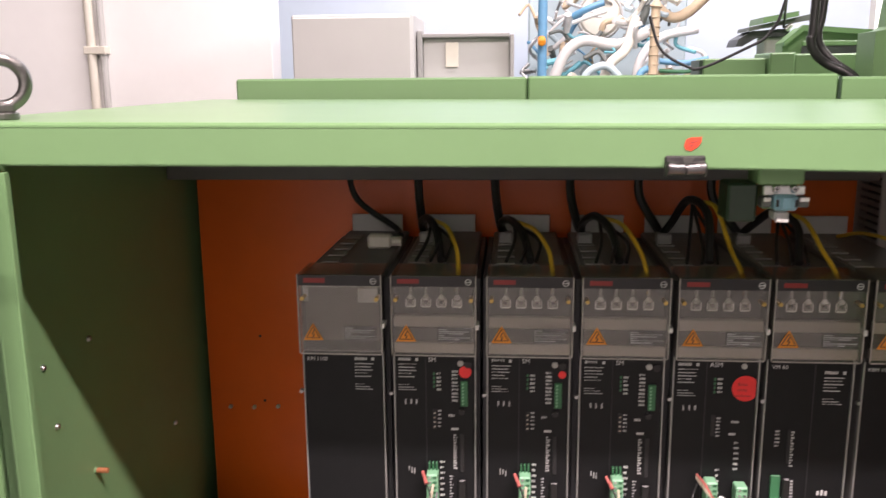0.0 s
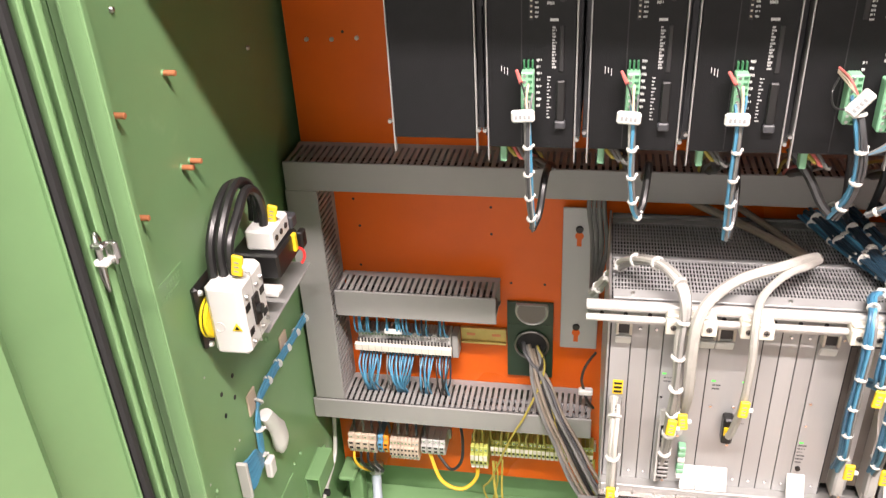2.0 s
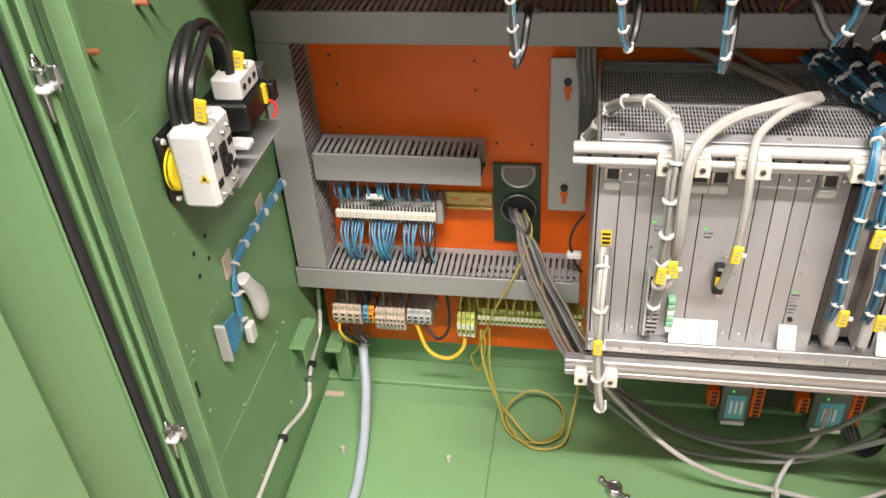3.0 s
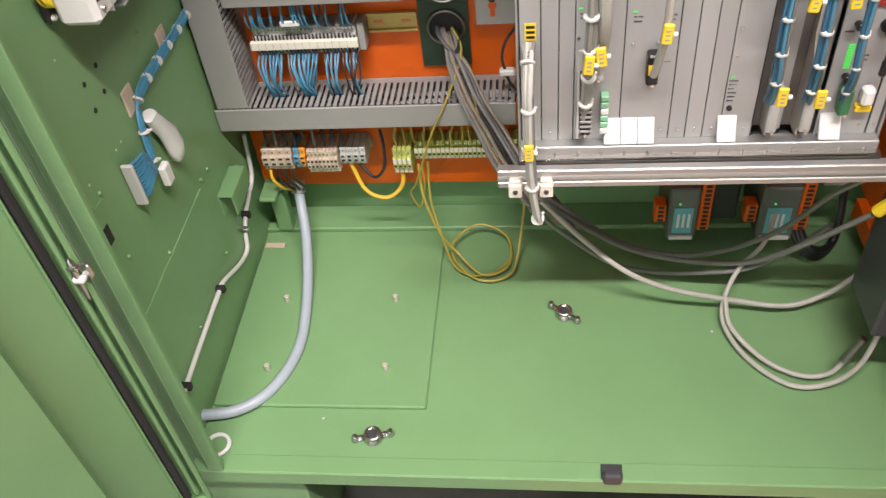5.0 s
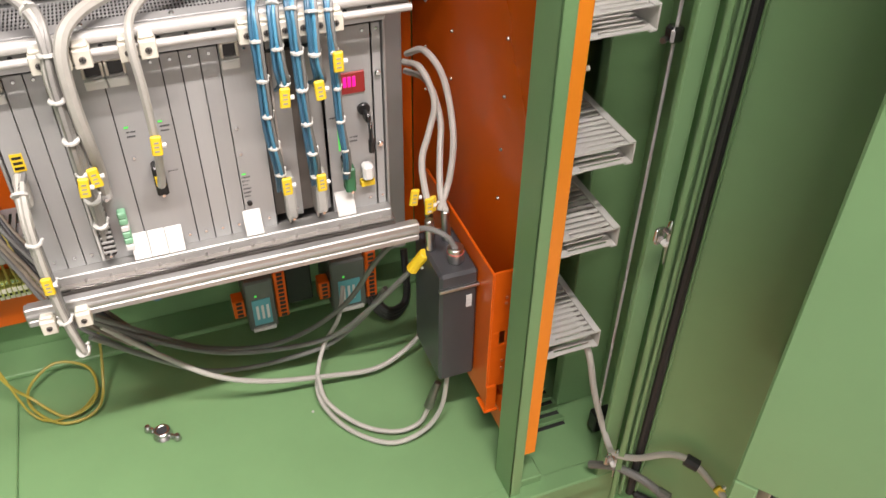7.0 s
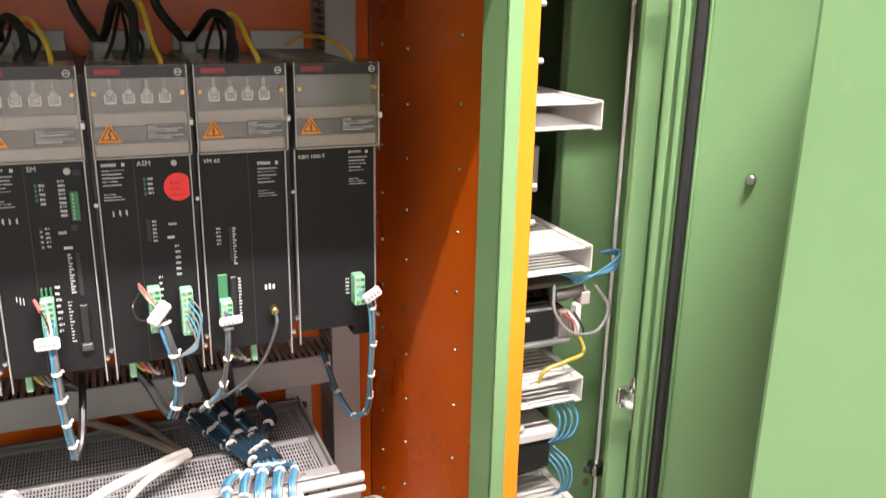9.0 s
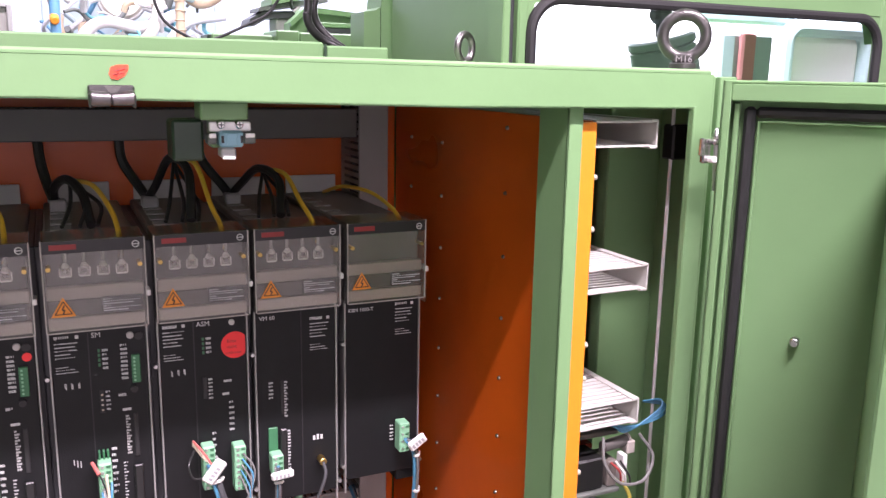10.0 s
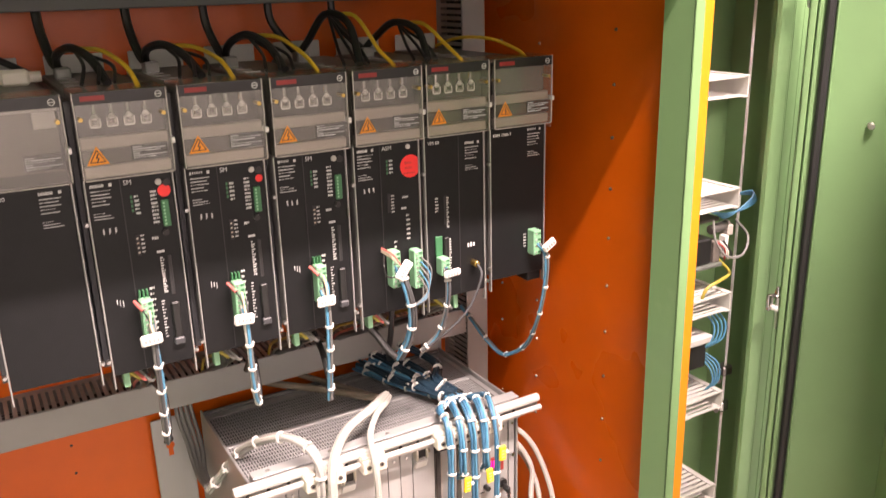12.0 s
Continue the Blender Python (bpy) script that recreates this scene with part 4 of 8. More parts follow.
# last module, a little narrower
x = SLOTS[6]
m6 = shell(x, 1.160, "black brake drive module with a plain panel and clear cover")
cover(m6, x, 2)
s = Shape()
print_block(s, x + 0.0600, 1.3625, MY)
for i in range(5):
    glyphs(s, x + 0.0545, x + 0.0585, 1.2160 - 0.0042 * i, 1.2180 - 0.0042 * i)
tagged(part("panel_print", s, PRINT, m6), kind="stuff")
lettering("type_lettering", "KBM 1000-T", 0.0056, facing_front(x + 0.0050, MY - 0.0004, 1.3565), PRINT, m6, ORIGIN[m6])
green_plug(m6, x + 0.0600, 1.1900, 1.2250, 4)
part("lower_flange", Shape().box(x + 0.0640, x + 0.0870, MY + 0.004, MY + 0.030, 1.146, 1.166, 0.001), BLACK, m6)
part("side_clip", Shape().box(x + 0.0912, x + 0.0945, MY - 0.008, MY + 0.02, 1.362, 1.405, 0.001), SMOKY, m6)


# ---- the control rack ----
RX0, RX1, RY = 0.024, 0.419, 0.860
rack = thing("control_rack", (0.22, 0.99, 0.68), "aluminium control rack with narrow front panels and a slotted top", "rack")
for x0, x1 in ((RX0 - 0.004, RX0 - 0.001), (RX1 + 0.001, RX1 + 0.004)):
    part("side_plate", Shape().box(x0, x1, RY - 0.004, 1.086, 0.672, 0.965, 0.0008).box(x0, x1, 1.0862, 1.1275, 0.690, 0.880, 0.0008), ALU, rack)
part("rear_plate", Shape().box(RX0, RX1, 1.080, 1.086, 0.68, 0.962, 0.001), DUCT_DARK, rack)
part("bottom_plate", Shape().box(RX0, RX1, RY + 0.01, 1.079, 0.680, 0.684, 0.001), ALU, rack)
n = 101
part("top_flange", Shape().box(0.4105, RX1, RY + 0.004, 1.078, 0.9560, 0.9585, 0.0004), ALU, rack)
for i in range(n):
    xx = RX0 + (i + 0.25) * (0.410 - RX0) / n
    if i == 0:
        bar = part("grille_bar", Shape().box(xx, xx + 0.0017, RY + 0.004, 1.078, 0.9568, 0.9578, 0.0), ALU_PANEL, rack)
        start = xx
    else:
        o = bar.copy()
        scene.collection.objects.link(o)
        o.location = (xx - start, 0, 0)
for yy, wide in [(RY + 0.004, 0.006), (0.970, 0.010), (1.064, 0.0145)] + [(0.8788 + 0.0092 * k, 0.0008) for k in range(10)] + [(0.9890 + 0.0092 * k, 0.0008) for k in range(8)]:
    part("grille_crossbar", Shape().box(RX0, 0.410, yy, yy + wide, 0.9552, 0.9582 if wide > 0.002 else 0.9567, 0.0002), ALU_PANEL, rack)
# black sheet below the grille stands in for the shade inside the rack
part("upper_board", Shape().box(RX0, RX1, RY + 0.006, 1.078, 0.918, 0.921, 0.0), RUBBER, rack)
part("front_flange", Shape().box(RX0, RX1, 0.8490, 0.8675, 0.9755, 0.9780, 0.0004).box(RX0, RX1, 0.8655, 0.8675, 0.9585, 0.9755, 0.0), ALU_PANEL, rack)
for xs in (0.045, 0.128, 0.211, 0.294, 0.377):
    part("flange_screw", Shape().cyl((xs, 0.8580, 0.9780), (xs, 0.8580, 0.9800), 0.0026, 10, 0.0020), STEEL, rack)
edges = (RX0, 0.047, 0.066, 0.083, 0.135, 0.191, 0.210, 0.229, 0.248, 0.283)
for a, b in list(zip(edges, edges[1:])) + [(0.352, 0.4075), (0.4085, RX1)]:
    part("front_panel", Shape().box(a + 0.0005, b - 0.0005, RY, RY + 0.0025, 0.700, 0.937, 0.0004), ALU_PANEL, rack)
    for z in (0.7135, 0.931):
        for xs in ((a + b) / 2,) if b - a < 0.030 else (a + 0.009, b - 0.009):
            part("panel_screw", Shape().cyl((xs, RY, z), (xs, RY - 0.002, z), 0.0022, 10, 0.0016), CHROME, rack)
for xs in (RX0 + 0.0002, 0.135, 0.191, 0.210, 0.283):
    part("panel_joint", Shape().box(xs - 0.0006, xs + 0.0006, RY + 0.0003, RY + 0.0020, 0.700, 0.937, 0.0), RUBBER, rack)
# the open bay with its two recessed cards
part("bay_back", Shape().box(0.283, 0.352, RY + 0.020, RY + 0.022, 0.700, 0.937, 0.0), TAUPE, rack)
for xs in (0.297, 0.331):
    part("card", Shape().prism([(RY - 0.004, 0.702), (RY + 0.019, 0.702), (RY + 0.019, 0.934), (RY + 0.008, 0.934), (RY + 0.008, 0.825), (RY - 0.004, 0.800)], lambda u, v, w: (w, u, v), (xs, xs + 0.0022)), TAUPE_LIGHT, rack, "pale plug-in card")
    part("card_front", Shape().box(xs + 0.0025, xs + 0.0200, RY + 0.009, RY + 0.011, 0.702, 0.936, 0.0004), ALU_PANEL, rack)
    part("card_screw", Shape().cyl((xs + 0.012, RY + 0.009, 0.7135), (xs + 0.012, RY + 0.006, 0.7135), 0.0024, 10, 0.0018), CHROME, rack)
# rails and tray along the front
for z, y in ((0.951, 0.846), (0.694, 0.846)):
    part("profile_rail", Shape().box(RX0 - 0.002, RX1 + 0.002, y, y + 0.018, z - 0.006, z + 0.006, 0.001), ALU_RAIL, rack)
for b6 in ((-0.003, 0.445, 0.8380, 0.8485, 0.9615, 0.9665, 0.0010), (-0.005, 0.449, 0.822, 0.834, 0.6760, 0.6850, 0.0015), (-0.005, 0.449, 0.825, 0.848, 0.6690, 0.6745, 0.0010), (-0.005, 0.449, 0.822, 0.832, 0.6590, 0.6680, 0.0015)):
    part("cable_clamp_rail", Shape().box(*b6), ALU_RAIL, rack)
part("upper_round_rail", Shape().cyl((-0.005, 0.8385, 0.9740), (0.445, 0.8385, 0.9740), 0.0062, 18, c=0.0008), RAIL_MATT, rack, "pale round clamp rail")
part("lower_round_rail", Shape().cyl((-0.005, 0.8315, 0.9620), (0.445, 0.8315, 0.9620), 0.0040, 16, c=0.0006), RAIL_MATT, rack, "pale round clamp rail")
for i in range(16):
    part("rail_hole", Shape().cyl((0.012 + 0.026 * i, 0.8376, 0.9640), (0.012 + 0.026 * i, 0.8382, 0.9640), 0.0024, 10), RUBBER, rack)
part("round_rail", Shape().cyl((-0.005, 0.8285, 0.6735), (0.449, 0.8285, 0.6735), 0.0075, 16, c=0.001), ALU_RAIL, rack)
part("rail_groove", Shape().box(-0.004, 0.448, 0.8238, 0.826, 0.6690, 0.6750, 0.0), RUBBER, rack)
part("front_tray", Shape().box(RX0 - 0.004, RX1 + 0.004, 0.836, RY + 0.002, 0.6865, 0.6890, 0.0006).box(RX0 - 0.004, RX1 + 0.004, 0.836, 0.8385, 0.676, 0.689, 0.0006), TRAY, rack)
for i in range(15):
    xs = RX0 + 0.012 + 0.0265 * i
    part("tray_screw", Shape().cyl((xs, 0.848, 0.689), (xs, 0.848, 0.6925), 0.0028, 8), STEEL, rack)
def lever(x0, x1, z0, z1, lean, name):
    """A white flap that stands a little off the rack front."""
    m = Matrix.Translation((0, RY - 0.004, (z0 + z1) / 2)) @ Matrix.Rotation(radians(lean), 4, "X")
    h = (z1 - z0) / 2
    part(name, Shape().box(x0, x1, -0.0045, -0.0015, -h, h, 0.001, m), WHITE, rack, "white plastic lever")
    part("lever_hinge", Shape().box(x0 + 0.002, x1 - 0.002, RY - 0.006, RY, z1 - 0.004 if lean > 0 else z0, z1 if lean > 0 else z0 + 0.004, 0.0008), GREY_CABINET, rack)
for x0, x1 in ((0.0290, 0.0470), (0.1180, 0.1385), (0.1395, 0.1590), (0.2490, 0.2675)):
    lever(x0, x1, 0.9130, 0.9265, 24, "ejector_lever")
    part("lever_frame", Shape().box(x0, x1, RY - 0.012, RY, 0.9430, 0.9465, 0.0006).box(x0, x0 + 0.003, RY - 0.012, RY, 0.9280, 0.9430, 0.0006).box(x1 - 0.003, x1, RY - 0.012, RY, 0.9280, 0.9430, 0.0006), PALE_ZINC, rack)
    part("lever_socket", Shape().box(x0 + 0.003, x1 - 0.003, RY - 0.009, RY, 0.9290, 0.9425, 0.0004), BLACK_PLASTIC, rack)
for x0, x1 in ((0.1180, 0.1365), (0.1370, 0.1555), (0.1560, 0.1745), (0.2440, 0.2650), (0.3540, 0.3770)):
    lever(x0, x1, 0.6990, 0.7300, -28, "lower_lever")
part("side_bracket", Shape().box(-0.044, 0.012, 1.128, 1.131, 0.700, 0.945, 0.001), ALU_PANEL, rack)
part("side_bracket", Shape().box(0.412, 0.452, 1.128, 1.131, 0.700, 0.985, 0.001), ALU_PANEL, rack)
for z in (0.735, 0.905):
    for xk, up, r in ((-0.020, 0.0, 0.0062), (0.439, 0.016, 0.0058)):
        part("keyhole_slot", Shape().cyl((xk, 1.1278, z - 0.005 + up), (xk, 1.1272, z - 0.005 + up), r, 16).box(xk - 0.0034, xk + 0.0034, 1.1273, 1.1279, z - 0.022 + up, z - 0.005 + up, 0.0), ORANGE, rack)
        part("keyhole_screw", Shape().cyl((xk, 1.1271, z + 0.006 + up), (xk, 1.1240, z + 0.006 + up), 0.0058, 14, 0.0050), BLACK_PLASTIC, rack)
part("display_bezel", Shape().box(0.3700, 0.3985, RY - 0.0025, RY, 0.8590, 0.8850, 0.0008), RED_DULL, rack, "dark red display window")
for i in range(3):
    part("display_digit", Shape().box(0.3738 + 0.0052 * i, 0.3776 + 0.0052 * i, RY - 0.003, RY - 0.0022, 0.8675, 0.8800, 0.0003), LED_MAGENTA, rack, "lit magenta display digit")
for i in range(10):
    part("signal_lamp", Shape().box(0.3640, 0.3705, RY - 0.001, RY, 0.7870 + 0.0030 * i, 0.7890 + 0.0030 * i, 0.0), LED_GREEN, rack)
for xs, z in ((0.3670, 0.8400), (0.3690, 0.7780)):
    part("knob", Shape().cyl((xs, RY, z), (xs, RY - 0.010, z), 0.0042, 14, c=0.001), BLACK_PLASTIC, rack)
part("key_switch", Shape().cyl((0.3955, RY, 0.8380), (0.3955, RY - 0.006, 0.8380), 0.0072, 16, c=0.001), BLACK_PLASTIC, rack)
part("key", Shape().box(0.3925, 0.3985, RY - 0.022, RY - 0.006, 0.8290, 0.8400, 0.002).box(0.3965, 0.4005, RY - 0.020, RY - 0.014, 0.8000, 0.8280, 0.0015), BLACK_PLASTIC, rack, "black key and tag hanging from the switch")
part("key_ring", Shape().ring((0.3975, RY - 0.016, 0.8240), (1, 0, 0), 0.0050, 0.0007, 18, 6), CHROME, rack)
part("key_tag", Shape().box(0.3955, 0.4030, RY - 0.019, RY - 0.013, 0.7860, 0.8060, 0.002), BLACK_PLASTIC, rack)
part("service_plug", Shape().box(0.3880, 0.4010, RY - 0.016, RY - 0.001, 0.7470, 0.7680, 0.003), WHITE, rack, "white service plug")
part("service_label", Shape().box(0.3860, 0.4030, RY - 0.010, RY - 0.001, 0.7360, 0.7440, 0.001), YELLOW_TAG, rack)
for z in (0.880, 0.788):
    part("rim_screw", Shape().cyl((0.4135, RY, z), (0.4135, RY - 0.005, z), 0.0034, 12, c=0.0008), CHROME, rack)
s = Shape()
for xs, z, nn in ((0.2500, 0.7745, 6), (0.1430, 0.8560, 2), (0.1770, 0.8570, 2), (0.1750, 0.8010, 1), (0.0880, 0.8620, 2), (0.3780, 0.8010, 2), (0.3560, 0.8300, 1)):
    for i in range(nn):
        glyphs(s, xs, xs + 0.0095 - 0.0012 * (i % 3), z - 0.0052 * i, z - 0.0052 * i + 0.0019, RY)
tagged(part("panel_print", s, GEAR, rack), kind="stuff")
for xs, z in ((0.2530, 0.7800), (0.1440, 0.8630), (0.1780, 0.8640), (0.0880, 0.8690)):
    part("signal_lamp", Shape().box(xs - 0.0022, xs + 0.0022, RY - 0.0008, RY, z - 0.0009, z + 0.0009, 0.0), LED_GREEN, rack)
for xs, z in ((0.2535, 0.8400), (0.2535, 0.8070), (0.1440, 0.8260), (0.0870, 0.8350), (0.1700, 0.8270)):
    part("panel_screw", Shape().cyl((xs, RY, z), (xs, RY - 0.002, z), 0.0022, 10, 0.0016), CHROME, rack)
part("test_jack", Shape().cyl((0.2545, RY, 0.7400), (0.2545, RY - 0.003, 0.7400), 0.0030, 12), BLACK_PLASTIC, rack)
part("yellow_label", Shape().box(0.030, 0.0420, RY - 0.0008, RY, 0.8340, 0.8545, 0.0), YELLOW_TAG, rack)
for i in range(3):
    part("label_bar", Shape().box(0.0315, 0.0405, RY - 0.0012, RY - 0.0006, 0.8365 + 0.0060 * i, 0.8395 + 0.0060 * i, 0.0), BLACK_PLASTIC, rack)


# ---- cables ----
def ties(parent, path, every, r, start=0.5, material=None):
    """Cable ties round a path, each with its little head."""
    total, k = 0.0, start * every
    for a, b in zip(path, path[1:]):
        d = (b - a).length
        if total + d > k:
            w = (b - a).normalized()
            p = a + w * (k - total)
            s = Shape().cyl(p - w * 0.0016, p + w * 0.0016, r * 1.03 + 0.0002, 10, c=0.0005)
            side = Vector((0.6, -0.8, 0)).cross(w).normalized() if abs(w.z) > 0.5 else Vector((0, -0.5, 0.85))
            s.cyl(p + side * r * 0.9, p + side * (r + 0.0028), 0.0018, 6)
            part("cable_tie", s, material or TIE, parent)
            k += every
        total += d


def cable(name, pts, r, material, label, every=0.0, group="", steps=6, n=8):
    path = spline(pts, steps)
    c = thing(name, path[0], label, "cable", group)
    part("sheath", Shape().tube(pts, r, n, steps), material, c)
    if every:
        ties(c, path, every, r)
    return c


def bundle(name, pts, strands, r, spread, label, every=0.05, group="", seed=1, flat=None):
    """Several wires side by side that share one way; strands: their materials."""
    rnd = random.Random(seed)
    c = thing(name, pts[0], label, "cable bundle", group)
    n = len(strands)
    for i, material in enumerate(strands):
        a = 2.4 * i + rnd.uniform(-0.3, 0.3)
        q = spread * math.sqrt((i + 0.3) / n)
        if flat is None:
            off = Vector((math.cos(a) * q, math.sin(a) * q * 0.7, math.sin(a) * q * 0.5))
        else:
            off = Vector(flat) * (i - (n - 1) / 2)
        line = [Vector(p) + off + Vector((rnd.uniform(-1, 1), rnd.uniform(-1, 1), rnd.uniform(-1, 1))) * r * 0.5 for p in pts]
        part("wire", Shape().tube(line, r, 6, 5), material, c)
    if every:
        ties(c, spline(pts, 6), every, spread * 0.82 + r)
    return c


def tag_plate(x, y, z, tilt, parent, w=0.023, h=0.0125):
    m = Matrix.Translation((x, y, z)) @ Matrix.Rotation(radians(tilt), 4, "Y")
    t = part("name_tag", Shape().box(-w / 2, w / 2, -0.003, 0.003, -h / 2, h / 2, 0.002, m), WHITE, parent, "white plastic wire tag")
    b = Shape()
    for i in range(4):
        b.box(-w * 0.34 + i * 0.0042, -w * 0.34 + i * 0.0042 + 0.0026, -0.0034, -0.0029, -0.0024, 0.0018, 0.0, m)
    part("tag_print", b, PRINT_GREY, t)


PLUG_LABEL = "grey and blue signal wires tied into a hanging bundle"
for i, (low, end) in enumerate(((1.052, (-0.056, 0.955, 1.085)), (1.072, (0.052, 0.930, 1.085)), (1.049, (0.148, 0.935, 1.112)))):
    x = SLOTS[i + 1] + 0.043
    dx = (0.0, 0.010, 0.004)[i]
    pts = [(x, MY - 0.018, 1.207), (x + 0.001, MY - 0.026, 1.185), (x + 0.001 + dx * 0.2, MY - 0.022, 1.135), (x + 0.002 + dx * 0.6, MY - 0.010, 1.090), (x + 0.004 + dx, MY + 0.004, low)]
    b = bundle("signal_wire_bundle", pts, ([CABLE_PALE, CABLE_GREY, CABLE_DARK, BLUE], [CABLE_GREY, CABLE_PALE, BLUE, CABLE_DARK], [BLUE, CABLE_PALE, CABLE_GREY, CABLE_DARK, BLUE])[i], 0.0019, 0.0036, PLUG_LABEL, 0.032, "signal wire bundles", i)
    tag_plate(x - 0.003, MY - 0.032, 1.196, (-3, 4, 0)[i], b)
    part("wire_sleeve", Shape().cyl((x - 0.0115, MY - 0.007, 1.2335), (x - 0.0060, MY - 0.020, 1.2255), 0.0017, 8, 0.0021), PINK, b, "short red wire sleeve")
    part("wire_end", Shape().tube([(x - 0.0060, MY - 0.020, 1.2255), (x - 0.0035, MY - 0.0235, 1.2200), (x - 0.0005, MY - 0.0245, 1.2090), (x + 0.0005, MY - 0.026, 1.198)], 0.0008, 6, 5), CABLE_BLACK, b)
    part("wire_end", Shape().tube([(x + 0.0010, MY - 0.016, 1.2230), (x + 0.0004, MY - 0.0225, 1.2195), (x - 0.0006 + 0.001 * i, MY - 0.0245, 1.2085), (x + 0.0010, MY - 0.027, 1.198)], 0.0015, 6, 5), WIRE_BEIGE, b)
    part("wire_end", Shape().tube([(x + 0.0050, MY - 0.017, 1.2140), (x + 0.0046, MY - 0.0225, 1.2090), (x + 0.0030, MY - 0.026, 1.198)], 0.0011, 6, 5), (CABLE_GREY, CABLE_DARK, BLUE)[i], b)
    cable("return_cable", [pts[-1], (x + 0.010 + dx, MY + 0.020, low + 0.012), (x + 0.014 + dx, MY + 0.045, low + 0.042), end], 0.0042, CABLE_BLACK, "black signal cable looping back under the modules", 0.0, "return cables")

x = SLOTS[4]
b = bundle("signal_wire_bundle", [(x + 0.046, MY - 0.016, 1.215), (x + 0.052, MY - 0.026, 1.190), (x + 0.060, MY - 0.022, 1.150), (x + 0.060, MY - 0.012, 1.112), (x + 0.052, MY + 0.004, 1.080)], [BLUE, CABLE_GREY, CABLE_DARK, CABLE_PALE, BLUE, CABLE_DARK, BLUE], 0.0020, 0.0052, "blue and grey signal wires tied into a thick hanging bundle", 0.036, "signal wire bundles", 7)
cable("return_cable", [(x + 0.052, MY + 0.004, 1.080), (x + 0.042, MY + 0.014, 1.090), (x + 0.030, MY + 0.030, 1.112), (x + 0.010, MY + 0.045, 1.138)], 0.0050, CABLE_BLACK, "black signal cable looping back under the modules", 0.0, "return cables")
tag_plate(x + 0.046, MY - 0.032, 1.214, -52, b, 0.027, 0.013)
for k in range(5):
    part("wire_end", Shape().tube([(x + 0.078 - 0.001 * k, MY - 0.018, 1.222 - 0.006 * k), (x + 0.088 - 0.002 * k, MY - 0.026, 1.205 - 0.006 * k), (x + 0.080, MY - 0.026, 1.176 - 0.002 * k), (x + 0.062, MY - 0.024, 1.160)], 0.0010, 6, 5), BLUE if k % 2 else CABLE_GREY, b)
for k, material in enumerate((PINK, WIRE_BEIGE, WIRE_BEIGE)):
    part("wire_end", Shape().tube([(x + 0.030, MY - 0.004, 1.238 - 0.002 * k), (x + 0.036, MY - 0.022, 1.234 - 0.003 * k), (x + 0.044, MY - 0.026, 1.220)], 0.0012, 6, 5), material, b)
part("wire_end", Shape().tube([(x + 0.030, MY - 0.010, 1.230), (x + 0.022, MY - 0.026, 1.222), (x + 0.026, MY - 0.026, 1.208), (x + 0.038, MY - 0.026, 1.205)], 0.0010, 6, 5), CABLE_BLACK, b)
x = SLOTS[5]
b = bundle("signal_wire_bundle", [(x + 0.018, MY - 0.016, 1.200), (x + 0.017, MY - 0.024, 1.175), (x + 0.014, MY - 0.020, 1.140), (x + 0.006, MY - 0.010, 1.105), (x - 0.012, MY, 1.085)], [BLUE, CABLE_GREY, CABLE_DARK], 0.0020, 0.0030, "thin blue and grey signal wires with a white tag", 0.034, "signal wire bundles", 9)
tag_plate(x + 0.020, MY - 0.030, 1.196, -4, b, 0.024, 0.009)
cable("coaxial_lead", [(x + 0.070, MY - 0.012, 1.193), (x + 0.068, MY - 0.024, 1.180), (x + 0.052, MY - 0.020, 1.140), (x + 0.026, MY - 0.008, 1.108), (x - 0.006, MY + 0.004, 1.086)], 0.0018, CABLE_DARK, "dark grey coaxial lead with a brass plug")
x = SLOTS[6]
b = bundle("signal_wire_bundle", [(x + 0.068, MY - 0.016, 1.207), (x + 0.078, MY - 0.022, 1.190), (x + 0.081, MY - 0.018, 1.150), (x + 0.084, MY + 0.002, 1.090), (0.471, 0.900, 1.031), (0.469, 0.932, 1.002), (0.466, 0.962, 0.990), (0.457, 0.992, 1.006), (0.455, 1.030, 1.026), (0.455, 1.062, 1.040)], [CABLE_DARK, BLUE, CABLE_GREY, BLUE_DARK, BLUE], 0.0017, 0.0030, "blue and dark grey wire bundle hanging in a wide loop", 0.048, "signal wire bundles", 11)
tag_plate(x + 0.076, MY - 0.030, 1.206, -32, b, 0.022, 0.012)
# leads under the modules
for i in range(1, 6):
    x = SLOTS[i]
    for k, (dx, material) in enumerate(((0.022, YELLOW_DULL), (0.028, PINK if i in (1, 4) else CABLE_GREY), (0.034, CABLE_GREY))):
        cable("motor_lead", [(x + dx - 0.006, MY + 0.020, 1.148), (x + dx + 0.006, MY + 0.012, 1.136 - 0.003 * k), (x + dx + 0.014, MY + 0.04, 1.128 - 0.004 * k), (x + dx + 0.020, 1.05, 1.06 - 0.01 * k), (x + dx + 0.022, 1.09, 1.022)], 0.0021, material, "coloured motor lead running into the duct below", group="motor leads")
    cable("motor_cable", [(x + 0.030, MY + 0.06, 1.150), (x + 0.034, MY + 0.075, 1.125), (x + 0.046, MY + 0.10, 1.09), (x + 0.055, 1.06, 1.040), (x + 0.056, 1.10, 1.018)], 0.0055, CABLE_BLACK, "black motor cable running into the duct below", group="motor cables")

